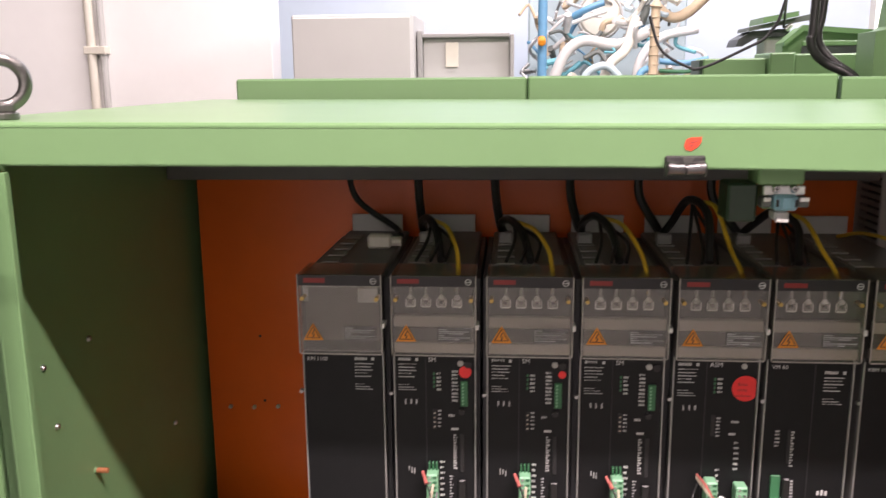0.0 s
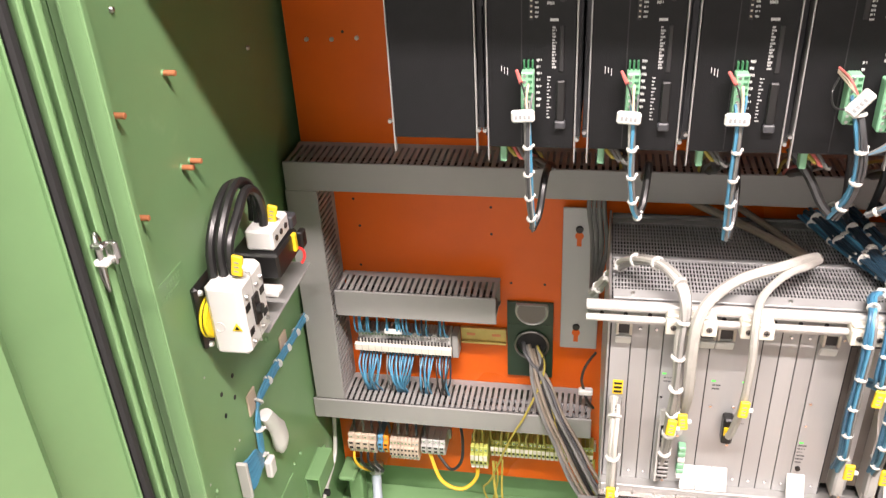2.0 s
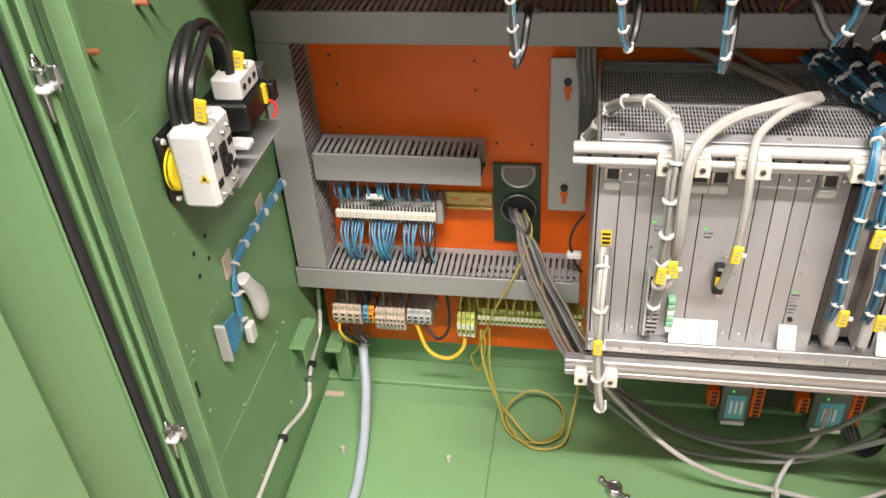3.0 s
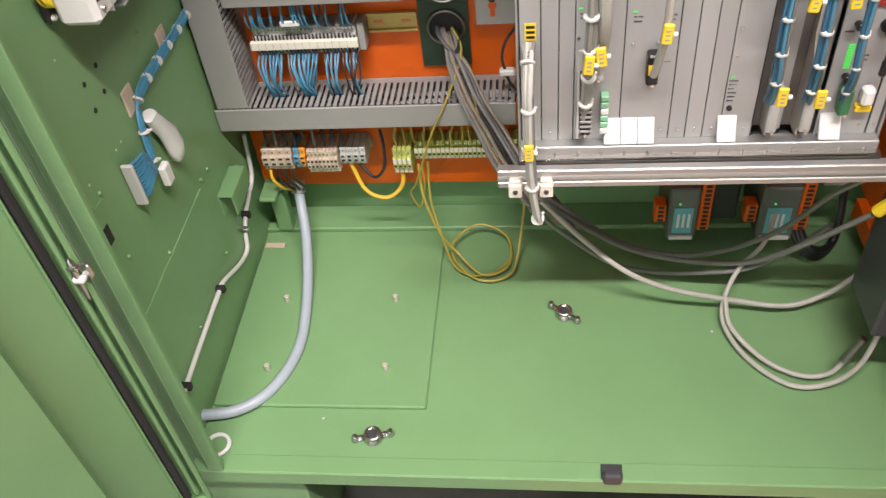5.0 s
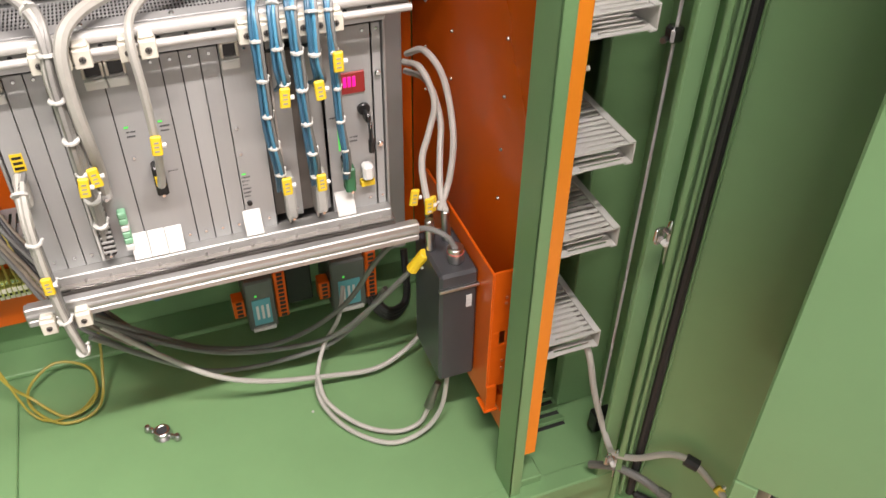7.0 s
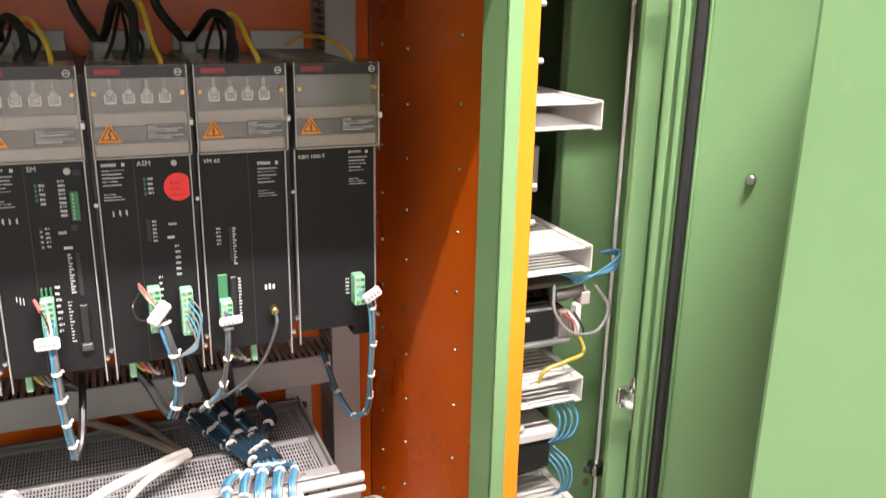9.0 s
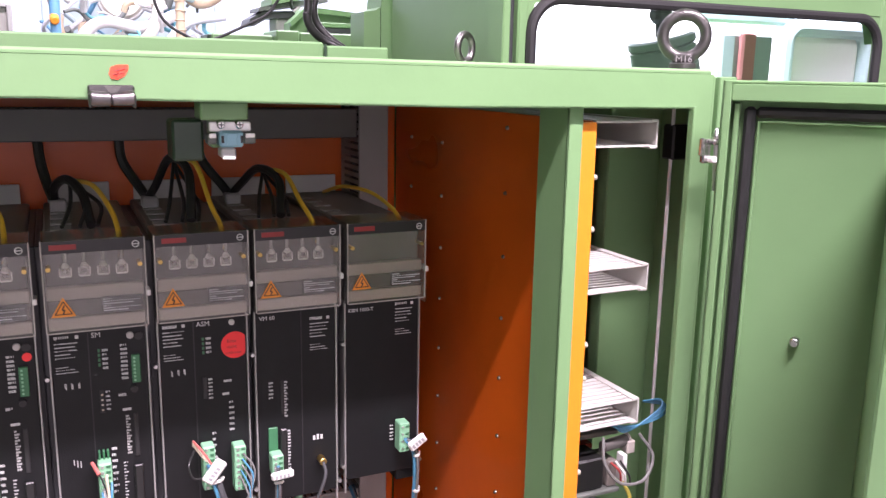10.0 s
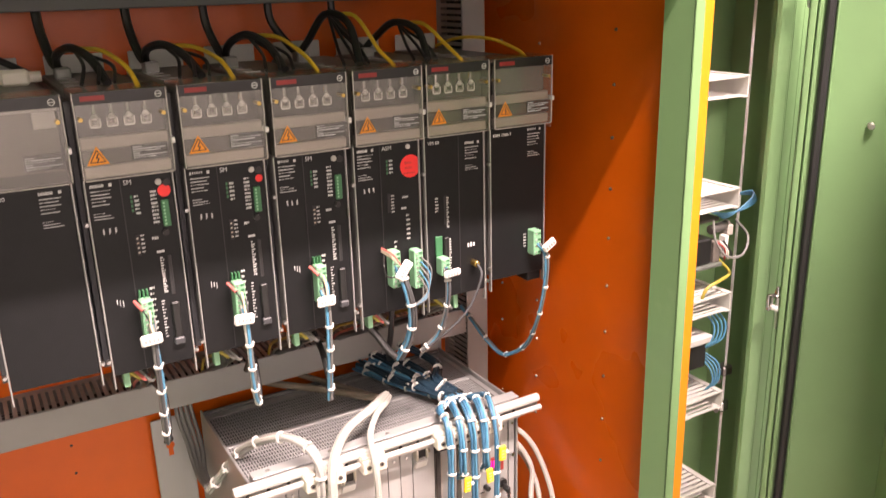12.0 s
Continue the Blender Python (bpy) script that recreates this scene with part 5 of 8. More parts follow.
# wires above the modules
for i in range(1, 6):
    x = SLOTS[i]
    high = (0, 1.490, 1.488, 1.494, 1.514, 1.500)[i]
    shift = (0, 0.0, 0.0, 0.002, 0.012, 0.016)[i]
    cable("supply_cable", [(x + 0.004 - shift, 1.092, 1.540), (x + 0.006 - shift, 1.088, 1.505), (x + 0.012, 1.070, 1.472), (x + 0.018, 1.055, 1.462)], 0.0056, CABLE_BLACK, "black supply cable dropping from the duct to a module", group="supply cables")
    cable("supply_cable", [(x + 0.016, 1.060, 1.458), (x + 0.014 + shift, 1.040, 1.480), (x + 0.026 + shift, 1.005, high), (x + 0.040 + shift, 0.965, high - 0.010), (x + 0.048, 0.925, 1.456)], 0.0050, CABLE_BLACK, "black supply cable arching over a module", 0.0, "supply cables")
    for k in range(3):
        cable("phase_wire", [(x + 0.030 + shift, 1.000, high - 0.004), (x + 0.030 + 0.014 * k, 0.950, 1.474), (x + 0.0205 + 0.0165 * k, 0.912, 1.458)], 0.0021, CABLE_BLACK, "thin black phase wire running to a terminal", group="phase wires")
    cable("earth_wire", [(x + 0.034 + shift, 1.000, high - 0.001), (x + 0.052 + shift * 0.6, 0.958, high - 0.002), (x + 0.066, 0.910, 1.474), (x + 0.070, 0.882, 1.458), (x + 0.070, MY + 0.006, 1.445), (x + 0.070, MY + 0.002, 1.436)], 0.0026, YELLOW, "yellow earth wire arching to a terminal", group="earth wires")
    solo("cable_clip", Shape().box(x + 0.010, x + 0.028, 1.040, 1.062, 1.4525, 1.466, 0.002), GREY_FRAME, "grey cable clip on top of a module", "clip", "cable clips")
x = SLOTS[6]
cable("earth_wire", [(x + 0.040, 1.060, 1.461), (x + 0.050, 1.010, 1.474), (x + 0.064, 0.950, 1.474), (x + 0.072, 0.900, 1.462), (x + 0.073, MY + 0.020, 1.452)], 0.0023, YELLOW, "yellow earth wire arching to a terminal", group="earth wires")
cable("supply_cable", [(SLOTS[0] + 0.010, 1.095, 1.540), (SLOTS[0] + 0.024, 1.090, 1.50), (SLOTS[0] + 0.075, 1.08, 1.465), (SLOTS[0] + 0.086, 1.05, 1.460)], 0.0040, CABLE_BLACK, "thin black supply cable over the first module", group="supply cables")
solo("wire_connector", Shape().box(SLOTS[0] + 0.050, SLOTS[0] + 0.080, 1.000, 1.018, 1.4525, 1.470, 0.003).cyl((SLOTS[0] + 0.080, 1.009, 1.461), (SLOTS[0] + 0.092, 1.009, 1.461), 0.006, 10), CREAM, "cream plastic wire connector on top of the first module", "connector")

# ---- cables on the rack ----
WHITE_LABEL = "pale grey screened cable held in a cream clamp"
bundle("screened_cable_bundle", [(0.002, 1.000, 0.886), (0.018, 0.970, 0.926), (0.036, 0.930, 0.974), (0.054, 0.897, 0.999), (0.077, 0.862, 1.012), (0.094, 0.832, 1.004), (0.097, 0.814, 0.980), (0.095, 0.809, 0.950), (0.096, 0.808, 0.890), (0.097, 0.818, 0.840), (0.096, 0.834, 0.790), (0.094, 0.849, 0.735), (0.092, 0.853, 0.712)], [CABLE_MID, CABLE_PALE, CABLE_MID, CABLE_MID], 0.0034, 0.0056, "pale grey screened cables tied together over the rack", 0.043, "", 51)
cable("screened_cable", [(0.253, 0.945, 0.985), (0.236, 0.924, 0.993), (0.204, 0.890, 1.002), (0.157, 0.860, 1.002), (0.124, 0.824, 0.998), (0.110, 0.807, 0.978), (0.108, 0.804, 0.931), (0.110, 0.812, 0.880), (0.110, 0.834, 0.835), (0.108, 0.848, 0.800)], 0.0063, CABLE_PALE, "thick pale grey screened cable arching over the rack", 0.0, "screened cables")
cable("screened_cable", [(0.256, 0.941, 0.984), (0.239, 0.915, 0.991), (0.207, 0.880, 0.998), (0.178, 0.840, 0.994), (0.169, 0.811, 0.980), (0.170, 0.806, 0.935), (0.170, 0.814, 0.870), (0.167, 0.832, 0.815), (0.165, 0.838, 0.800)], 0.0044, CABLE_PALE, WHITE_LABEL, 0.0, "screened cables")
cable("screened_cable", [(0.118, 1.130, 0.975), (0.134, 1.110, 0.968), (0.200, 1.042, 0.966), (0.244, 0.966, 0.974), (0.252, 0.948, 0.983)], 0.0056, CABLE_BROWN, "grey screened cable lying on the slotted top", 0.0, "screened cables")
cable("screened_cable", [(0.172, 1.132, 0.975), (0.185, 1.112, 0.967), (0.224, 1.045, 0.965), (0.250, 0.963, 0.974), (0.255, 0.944, 0.982)], 0.0046, CABLE_BROWN, "grey screened cable lying on the slotted top", 0.0, "screened cables")
bundle("rail_cable_bundle", [(0.034, 0.850, 0.834), (0.033, 0.822, 0.826), (0.033, 0.808, 0.790), (0.034, 0.803, 0.705), (0.039, 0.801, 0.640), (0.043, 0.806, 0.622)], [CABLE_PALE, CABLE_PALE, CABLE_PALE, CABLE_GREY], 0.0036, 0.0054, "grey cables tied together down to the lower rail", 0.052, "", 53)


def clamp(x, z, y=0.822):
    c = thing("cable_clamp", (x, y, z - 0.010), "cream plastic cable clamp on the aluminium rail", "clamp", "cable clamps")
    part("body", Shape().box(x - 0.0080, x + 0.0080, y - 0.008, y + 0.014, z - 0.010, z + 0.0085, 0.001), CREAM, c)
    screw = part("clamp_screw", Shape().cyl((x, y - 0.0078, z - 0.0010), (x, y - 0.0094, z - 0.0010), 0.0034, 12, 0.0030), DULL_STEEL, c)
    part("screw_slot", Shape().box(x - 0.0026, x + 0.0026, y - 0.0097, y - 0.0093, z - 0.0014, z - 0.0006, 0.0).box(x - 0.0004, x + 0.0004, y - 0.0097, y - 0.0093, z - 0.0036, z + 0.0016, 0.0), RUBBER, screw)
    part("jaw", Shape().box(x - 0.0070, x + 0.0070, y - 0.004, y + 0.012, z + 0.0085, z + 0.0125, 0.0015), CREAM, c)


for xx in (0.088, 0.107, 0.125, 0.165, 0.183, 0.274, 0.293, 0.311, 0.329, 0.346, 0.362):
    clamp(xx, 0.9630, 0.8265)
for xx in (0.016, 0.052):
    clamp(xx, 0.664, 0.818)
# blue bundles over the clamp rail
rnd = random.Random(4)
for i, (xx, dx) in enumerate(((0.281, 0.002), (0.300, 0.001), (0.318, 0.004), (0.337, -0.003), (0.354, 0.004))):
    top = (0.332 + 0.006 * i, 0.905, 0.972)
    pts = [(0.262 + 0.014 * i, 1.07, 0.975 + 0.004 * (i % 3)), (0.296 + 0.012 * i, 0.985, 0.972 + 0.006 * (i % 2)), top, (xx + 0.012, 0.858, 0.992), (xx + 0.003, 0.826, 0.990), (xx, 0.812, 0.968), (xx + dx * 0.3, 0.810, 0.930), (xx + dx, 0.815, 0.860), (xx + dx + 0.006, 0.826, 0.800), (xx + dx + 0.009, 0.846, 0.757)]
    if i in (1, 3):
        pts = pts[:7] + [(xx + 0.004, 0.818, 0.905), (xx + 0.001, 0.840, 0.890)]
    bundle("blue_wire_bundle", pts, [BLUE, BLUE_MID, BLUE, BLUE, BLUE_MID, CABLE_GREY], 0.0021, 0.0052 if i < 4 else 0.0034, "bright blue wires tied into a bundle over the clamp rail", 0.042, "blue wire bundles", 20 + i)
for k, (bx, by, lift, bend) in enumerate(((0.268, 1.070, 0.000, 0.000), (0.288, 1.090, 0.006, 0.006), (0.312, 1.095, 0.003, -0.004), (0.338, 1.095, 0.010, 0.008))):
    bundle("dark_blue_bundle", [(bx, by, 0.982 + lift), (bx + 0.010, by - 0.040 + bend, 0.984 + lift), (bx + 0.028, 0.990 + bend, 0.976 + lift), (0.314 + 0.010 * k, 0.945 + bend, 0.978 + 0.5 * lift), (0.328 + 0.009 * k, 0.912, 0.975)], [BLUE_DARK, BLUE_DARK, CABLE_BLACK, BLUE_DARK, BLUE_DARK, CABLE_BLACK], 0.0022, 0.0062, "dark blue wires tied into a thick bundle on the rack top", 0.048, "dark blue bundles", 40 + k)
for k in range(2):
    cable("return_cable", [(0.262 + 0.040 * k, 0.930, 1.130), (0.276 + 0.036 * k, 0.965, 1.075), (0.290 + 0.030 * k, 1.005, 1.020), (0.302 + 0.022 * k, 1.030, 0.996)], 0.0044, CABLE_BLACK, "black signal cable dropping onto the rack top", 0.0, "return cables")


def flag(x, y, z, tilt=0, w=0.0105, h=0.022, label="yellow plastic cable marker"):
    t = thing("cable_marker", (x, y, z - h / 2), label, "cable marker", "cable markers")
    m = Matrix.Translation((x, y, z)) @ Matrix.Rotation(radians(tilt), 4, "Y")
    part("plate", Shape().box(-w / 2, w / 2, -0.0022, 0.0022, -h / 2, h / 2, 0.0012, m), YELLOW_TAG, t)
    b = Shape()
    for i in range(3):
        b.box(-w * 0.22, w * 0.22, -0.0026, -0.0021, -h * 0.28 + i * h * 0.22, -h * 0.28 + i * h * 0.22 + 0.0016, 0.0, m)
    part("marker_print", b, GREY_FRAME, t)
    part("marker_loop", Shape().cyl(m @ Vector((w / 2, 0, 0)), m @ Vector((w / 2 + 0.004, 0, 0)), 0.0025, 8), WHITE, t)


for a in ((0.095, 0.802, 0.838, 6), (0.107, 0.804, 0.846, -6), (0.170, 0.806, 0.868, 4), (0.033, 0.796, 0.732, 0), (0.292, 0.806, 0.790, 0), (0.330, 0.806, 0.786, 0), (0.300, 0.800, 0.900, 4), (0.336, 0.800, 0.902, -4), (0.357, 0.800, 0.930, 0)):
    flag(*a)


def rack_plug(x, z, h, material, label):
    p = thing("rack_plug", (x, RY - 0.008, z - h), label, "plug", "rack plugs")
    part("hood", Shape().box(x - 0.0062, x + 0.0062, RY - 0.017, RY - 0.001, z - h, z, 0.0022), material, p)
    part("thumb_screw", Shape().cyl((x, RY - 0.0172, z - h + 0.004), (x, RY - 0.0215, z - h + 0.004), 0.0018, 8), CHROME, p)
    return p


p = rack_plug(0.165, 0.820, 0.038, BLACK_PLASTIC, "black plug hood with a yellow label on the rack front")
part("hood_label", Shape().box(0.160, 0.170, RY - 0.0178, RY - 0.0168, 0.797, 0.809, 0.0), YELLOW_TAG, p)
hood = rack_plug(0.0960, 0.8050, 0.088, BLACK_PLASTIC, "long ribbed black plug with a pale metal clamp")
part("clamp_plate", Shape().box(0.0855, 0.0975, RY - 0.020, RY - 0.016, 0.8060, 0.8310, 0.0012).box(0.0855, 0.0885, RY - 0.020, RY - 0.001, 0.7160, 0.8060, 0.0008), GREY_CABINET, hood)
for i in range(12):
    part("rib", Shape().box(0.0895, 0.1030, RY - 0.0182, RY - 0.0168, 0.7230 + 0.0066 * i, 0.7260 + 0.0066 * i, 0.0004), GREY_FRAME, hood)
rack_plug(0.0330, 0.8330, 0.034, CABLE_PALE, "pale grey plug hood above tied cables")
rack_plug(0.108, 0.820, 0.030, GREY_PLASTIC, "grey plug hood on the rack front")
rack_plug(0.300, 0.775, 0.060, GREY_PLASTIC, "grey plug hood below blue wires")
rack_plug(0.336, 0.775, 0.060, GREY_PLASTIC, "grey plug hood below blue wires")
rack_plug(0.372, 0.770, 0.034, GREEN_SOCKET, "green plug hood on the rack front")
s = thing("green_terminal_strip", (0.117, RY - 0.006, 0.715), "pale green terminal strip on the rack front", "terminal strip")
for i in range(6):
    part("terminal", Shape().box(0.1125, 0.1215, RY - 0.012, RY - 0.0005, 0.716 + 0.0088 * i, 0.7235 + 0.0088 * i, 0.0012), GREEN_PLUG if i % 3 else WHITE, s)


# ---- terminal strips on the orange panel ----
def terminals(name, x0, n, pitch, z, height, mats, label, depth=0.030):
    s = thing(name, (x0 + n * pitch / 2, 1.13, z - height / 2), label, "terminal strip", "terminal strips")
    part("mounting_rail", Shape().box(x0 - 0.004, x0 + n * pitch + 0.004, 1.140, 1.149, z - 0.010, z + 0.010, 0.001), STEEL, s)
    for i in range(n):
        m = mats[i % len(mats)]
        x = x0 + i * pitch
        t = part("terminal", Shape().box(x + 0.0003, x + pitch - 0.0003, 1.149 - depth, 1.146, z - height / 2, z + height / 2, 0.0008).box(x + 0.0003, x + pitch - 0.0003, 1.149 - depth - 0.006, 1.149 - depth + 0.001, z - height * 0.22, z + height * 0.22, 0.0008), m, s)
        front = 1.149 - depth - 0.006
        if m is YG:
            part("marker", Shape().box(x + 0.0008, x + pitch - 0.0008, front - 0.0012, front + 0.0004, z - height * 0.02, z + height * 0.20, 0.0003), CREAM, t)
            part("foot_marker", Shape().box(x + 0.0008, x + pitch - 0.0008, front + 0.0046, front + 0.0062, z - height * 0.46, z - height * 0.30, 0.0003), CREAM, t)
        for dz in (-0.12, 0.12):
            part("wire_hole", Shape().box(x + pitch * 0.25, x + pitch * 0.75, front - 0.0006, front + 0.0004, z + dz * height - 0.0018, z + dz * height + 0.0018, 0.0), RUBBER, t)
        for dz in (-0.36, 0.36):
            part("clamp_screw", Shape().cyl((x + pitch / 2, 1.1495 - depth, z + dz * height), (x + pitch / 2, 1.1480 - depth, z + dz * height), min(0.0020, pitch * 0.36), 8), CHROME, t)
    return s


strip = terminals("signal_terminal_strip", -0.368, 28, 0.00545, 0.693, 0.046, [GREY_PLASTIC], "grey signal terminal strip with blue wires and a white marker bar")
part("marker_bar", Shape().box(-0.372, -0.213, 1.1060, 1.1145, 0.684, 0.6965, 0.0008), CREAM, strip)
for i in range(14):
    part("marker_tick", Shape().box(-0.3705 + 0.0109 * i, -0.3700 + 0.0109 * i, 1.1056, 1.1061, 0.6845, 0.6960, 0.0), GREY_FRAME, strip)
for i in range(27):
    part("test_slot", Shape().box(-0.3665 + 0.00545 * i, -0.3640 + 0.00545 * i, 1.1128, 1.1142, 0.6985, 0.7045, 0.0003), BLACK_PLASTIC, strip)
    part("test_slot", Shape().box(-0.3665 + 0.00545 * i, -0.3640 + 0.00545 * i, 1.1128, 1.1142, 0.6770, 0.6830, 0.0003), BLACK_PLASTIC, strip)
part("end_stop", Shape().box(-0.214, -0.204, 1.118, 1.146, 0.672, 0.716, 0.0012), GREY_FRAME, strip)
part("row_label", Shape().box(-0.318, -0.290, 1.100, 1.104, 0.724, 0.733, 0.0012), WHITE, strip)
rnd = random.Random(12)
for group, (a, b) in enumerate(((0, 7), (9, 17), (19, 23), (24, 28))):
    for i in range(a, b):
        x = -0.368 + (i + 0.5) * 0.00545
        j = rnd.uniform(-0.005, 0.005)
        xm = -0.368 + (a + b) / 2 * 0.00545
        p = x + (xm - x) * 0.40
        q = x + (xm - x) * 0.55 + 2 * j
        part("lower_wire", Shape().tube([(x, 1.120, 0.674), (x + j * 0.4, 1.100, 0.660), (p + j, 1.094 + rnd.uniform(-0.006, 0.006), 0.634), (q, 1.104, 0.610), (q, 1.112, 0.598)], 0.0016, 6, 5), BLUE if not (group == 3 and i % 2) else CABLE_BLACK, strip)
        if i % 2:
            part("lower_wire", Shape().tube([(x, 1.116, 0.674), (x - j * 0.6, 1.106, 0.655), (p - j, 1.102 + rnd.uniform(-0.006, 0.006), 0.632), (q - j, 1.108, 0.612), (q - 2 * j, 1.116, 0.598)], 0.0014, 6, 4), BLUE if group < 2 else BLUE_DARK, strip)
        if i % 6 != 5:
            part("upper_wire", Shape().tube([(x, 1.122, 0.712), (x + j * 0.5, 1.104, 0.724), (x + j, 1.100, 0.744), (x + j, 1.108, 0.768)], 0.0015, 6, 5), BLUE if group < 2 or i % 2 else BLUE_DARK, strip)
for i in (8, 18, 19, 23):
    x = -0.368 + (i + 0.5) * 0.00545
    part("lower_wire", Shape().tube([(x, 1.120, 0.674), (x + 0.002, 1.100, 0.655), (x + 0.004, 1.100, 0.625), (x + 0.005, 1.112, 0.598)], 0.0012, 6, 5), CABLE_BLACK if i > 8 else CABLE_GREY, strip)

rail = thing("mounting_rail", (-0.166, 1.145, 0.688), "yellow chromated steel mounting rail on the orange panel", "mounting rail")
part("web", Shape().box(-0.203, -0.130, 1.1455, 1.1490, 0.6885, 0.7155, 0.0005), CHROMATE, rail)
for z in (0.6870, 0.7140):
    part("lip", Shape().box(-0.203, -0.130, 1.1400, 1.1450, z, z + 0.0035, 0.0005), CHROMATE, rail)
for x in (-0.187, -0.146):
    part("slot", Shape().box(x - 0.007, x + 0.007, 1.1447, 1.1456, 0.6995, 0.7045, 0.0004), COPPER, rail)

gland = thing("gland_plate", (-0.092, 1.145, 0.620), "dark green gland plate with two round openings", "gland plate")
pl = lambda u, v, w: (u, w, v)
part("plate", Shape().frame_hole(-0.128, -0.056, 0.626, 0.7280, -0.089, 0.691, 0.0235, pl, 1.1440, 1.1490), GREEN_DARK, gland)
part("upper_plate", Shape().box(-0.128, -0.056, 1.1440, 1.1490, 0.7282, 0.7690, 0.0005), GREEN_DARK, gland)
part("grommet_ring", Shape().ring((-0.089, 1.1400, 0.691), (0, 1, 0), 0.0262, 0.0020, 24, 8), DULL_STEEL, gland)
low = [radians(-205 + 230 * k / 26) for k in range(27)]
part("cover_cap", Shape().prism([(-0.089 + 0.0262 * math.cos(a), min(0.757 + 0.0262 * math.sin(a), 0.7688)) for a in low], pl, (1.1385, 1.1440)), GREY_FRAME, gland, "grey blanking cap")
part("cap_face", Shape().prism([(-0.089 + 0.0215 * math.cos(a), min(0.757 + 0.0215 * math.sin(a), 0.7680)) for a in low], pl, (1.1376, 1.1386)), TAUPE, gland)
part("cap_ring", Shape().tube([(-0.089 + 0.0240 * math.cos(a), 1.1376, 0.757 + 0.0240 * math.sin(a)) for a in low], 0.0011, 8, 2), STEEL, gland)
part("dark_bore", Shape().cyl((-0.089, 1.1492, 0.691), (-0.089, 1.1484, 0.691), 0.0240, 20), RUBBER, gland)
rnd = random.Random(3)
for k in range(8):
    o = Vector((rnd.uniform(-0.013, 0.013), 0, rnd.uniform(-0.008, 0.010)))
    q = Vector((0.005 * (k % 4) - 0.008, 0.004 * (k // 4), 0.003 * (k % 3)))
    base = [(-0.090, 1.146, 0.684), (-0.082, 1.118, 0.678), (-0.070, 1.092, 0.650), (-0.050, 1.062, 0.612), (-0.024, 1.034, 0.576), (0.002, 1.000, 0.544), (0.039, 0.972, 0.512 - 0.01 * (k % 3)), (0.083, 0.962, 0.472 - 0.012 * (k % 4))]
    cable("control_cable", [Vector(p) + (o if i < 2 else q * (1 + 0.3 * i)) for i, p in enumerate(base)], 0.0031, (CABLE_GREY, CABLE_BROWN, CABLE_GREY, CABLE_DARK, CABLE_BROWN, CABLE_BLACK)[k % 6], "grey control cable coming out of the gland plate", group="control cables")
cable("earth_wire", [(-0.080, 1.142, 0.690), (-0.066, 1.105, 0.670), (-0.090, 1.070, 0.613), (-0.117, 1.065, 0.556), (-0.150, 1.075, 0.458), (-0.165, 1.085, 0.425), (-0.153, 1.088, 0.392), (-0.142, 1.095, 0.433), (-0.146, 1.112, 0.462)], 0.0017, YELLOW_DULL, "thin olive yellow earth wire", group="floor wires")
cable("earth_wire", [(-0.080, 1.140, 0.680), (-0.058, 1.085, 0.640), (-0.042, 1.050, 0.600), (-0.030, 1.035, 0.575)], 0.0017, YELLOW_DULL, "thin olive yellow earth wire", group="floor wires")
cable("earth_wire", [(-0.150, 1.105, 0.470), (-0.142, 1.070, 0.430), (-0.120, 1.050, 0.370), (-0.095, 1.045, 0.330), (-0.050, 1.008, 0.312), (-0.008, 1.030, 0.314), (-0.012, 1.088, 0.322), (-0.060, 1.110, 0.330), (-0.100, 1.080, 0.322), (-0.098, 1.040, 0.314), (-0.055, 1.000, 0.308), (-0.005, 1.010, 0.312), (0.010, 1.060, 0.340), (0.020, 1.100, 0.420), (0.018, 1.118, 0.480)], 0.0023, YELLOW_DULL, "thin olive yellow earth wire coiled on the cabinet floor", group="floor wires")
cable("earth_wire", [(-0.135, 1.110, 0.470), (-0.132, 1.075, 0.420), (-0.118, 1.050, 0.370), (-0.100, 1.030, 0.315), (-0.070, 1.010, 0.309), (-0.030, 1.018, 0.309), (-0.002, 1.050, 0.312)], 0.0018, YELLOW_DULL, "thin olive yellow earth wire coiled on the cabinet floor", group="floor wires")
for k in range(4):
    cable("panel_lead", [(-0.006 + 0.006 * k, 1.118, 0.984), (-0.008 + 0.007 * k, 1.108, 0.955), (-0.002 + 0.007 * k, 1.096, 0.915 - 0.004 * k), (0.000 + 0.004 * k, 1.060, 0.880), (0.000 + 0.003 * k, 1.010, 0.884)], 0.0031, CABLE_GREY, "grey lead bending round the rack bracket", group="panel leads")
cable("panel_lead", [(0.012, 1.120, 0.700), (-0.002, 1.100, 0.690), (-0.008, 1.094, 0.668), (-0.004, 1.092, 0.648), (0.002, 1.094, 0.626), (0.012, 1.100, 0.606)], 0.0022, CABLE_BLACK, "thin black lead beside the rack", group="panel leads")
solo("wire_joint", Shape().box(-0.012, 0.010, 1.086, 1.098, 0.640, 0.650, 0.002), WHITE, "small white wire joint", "connector")

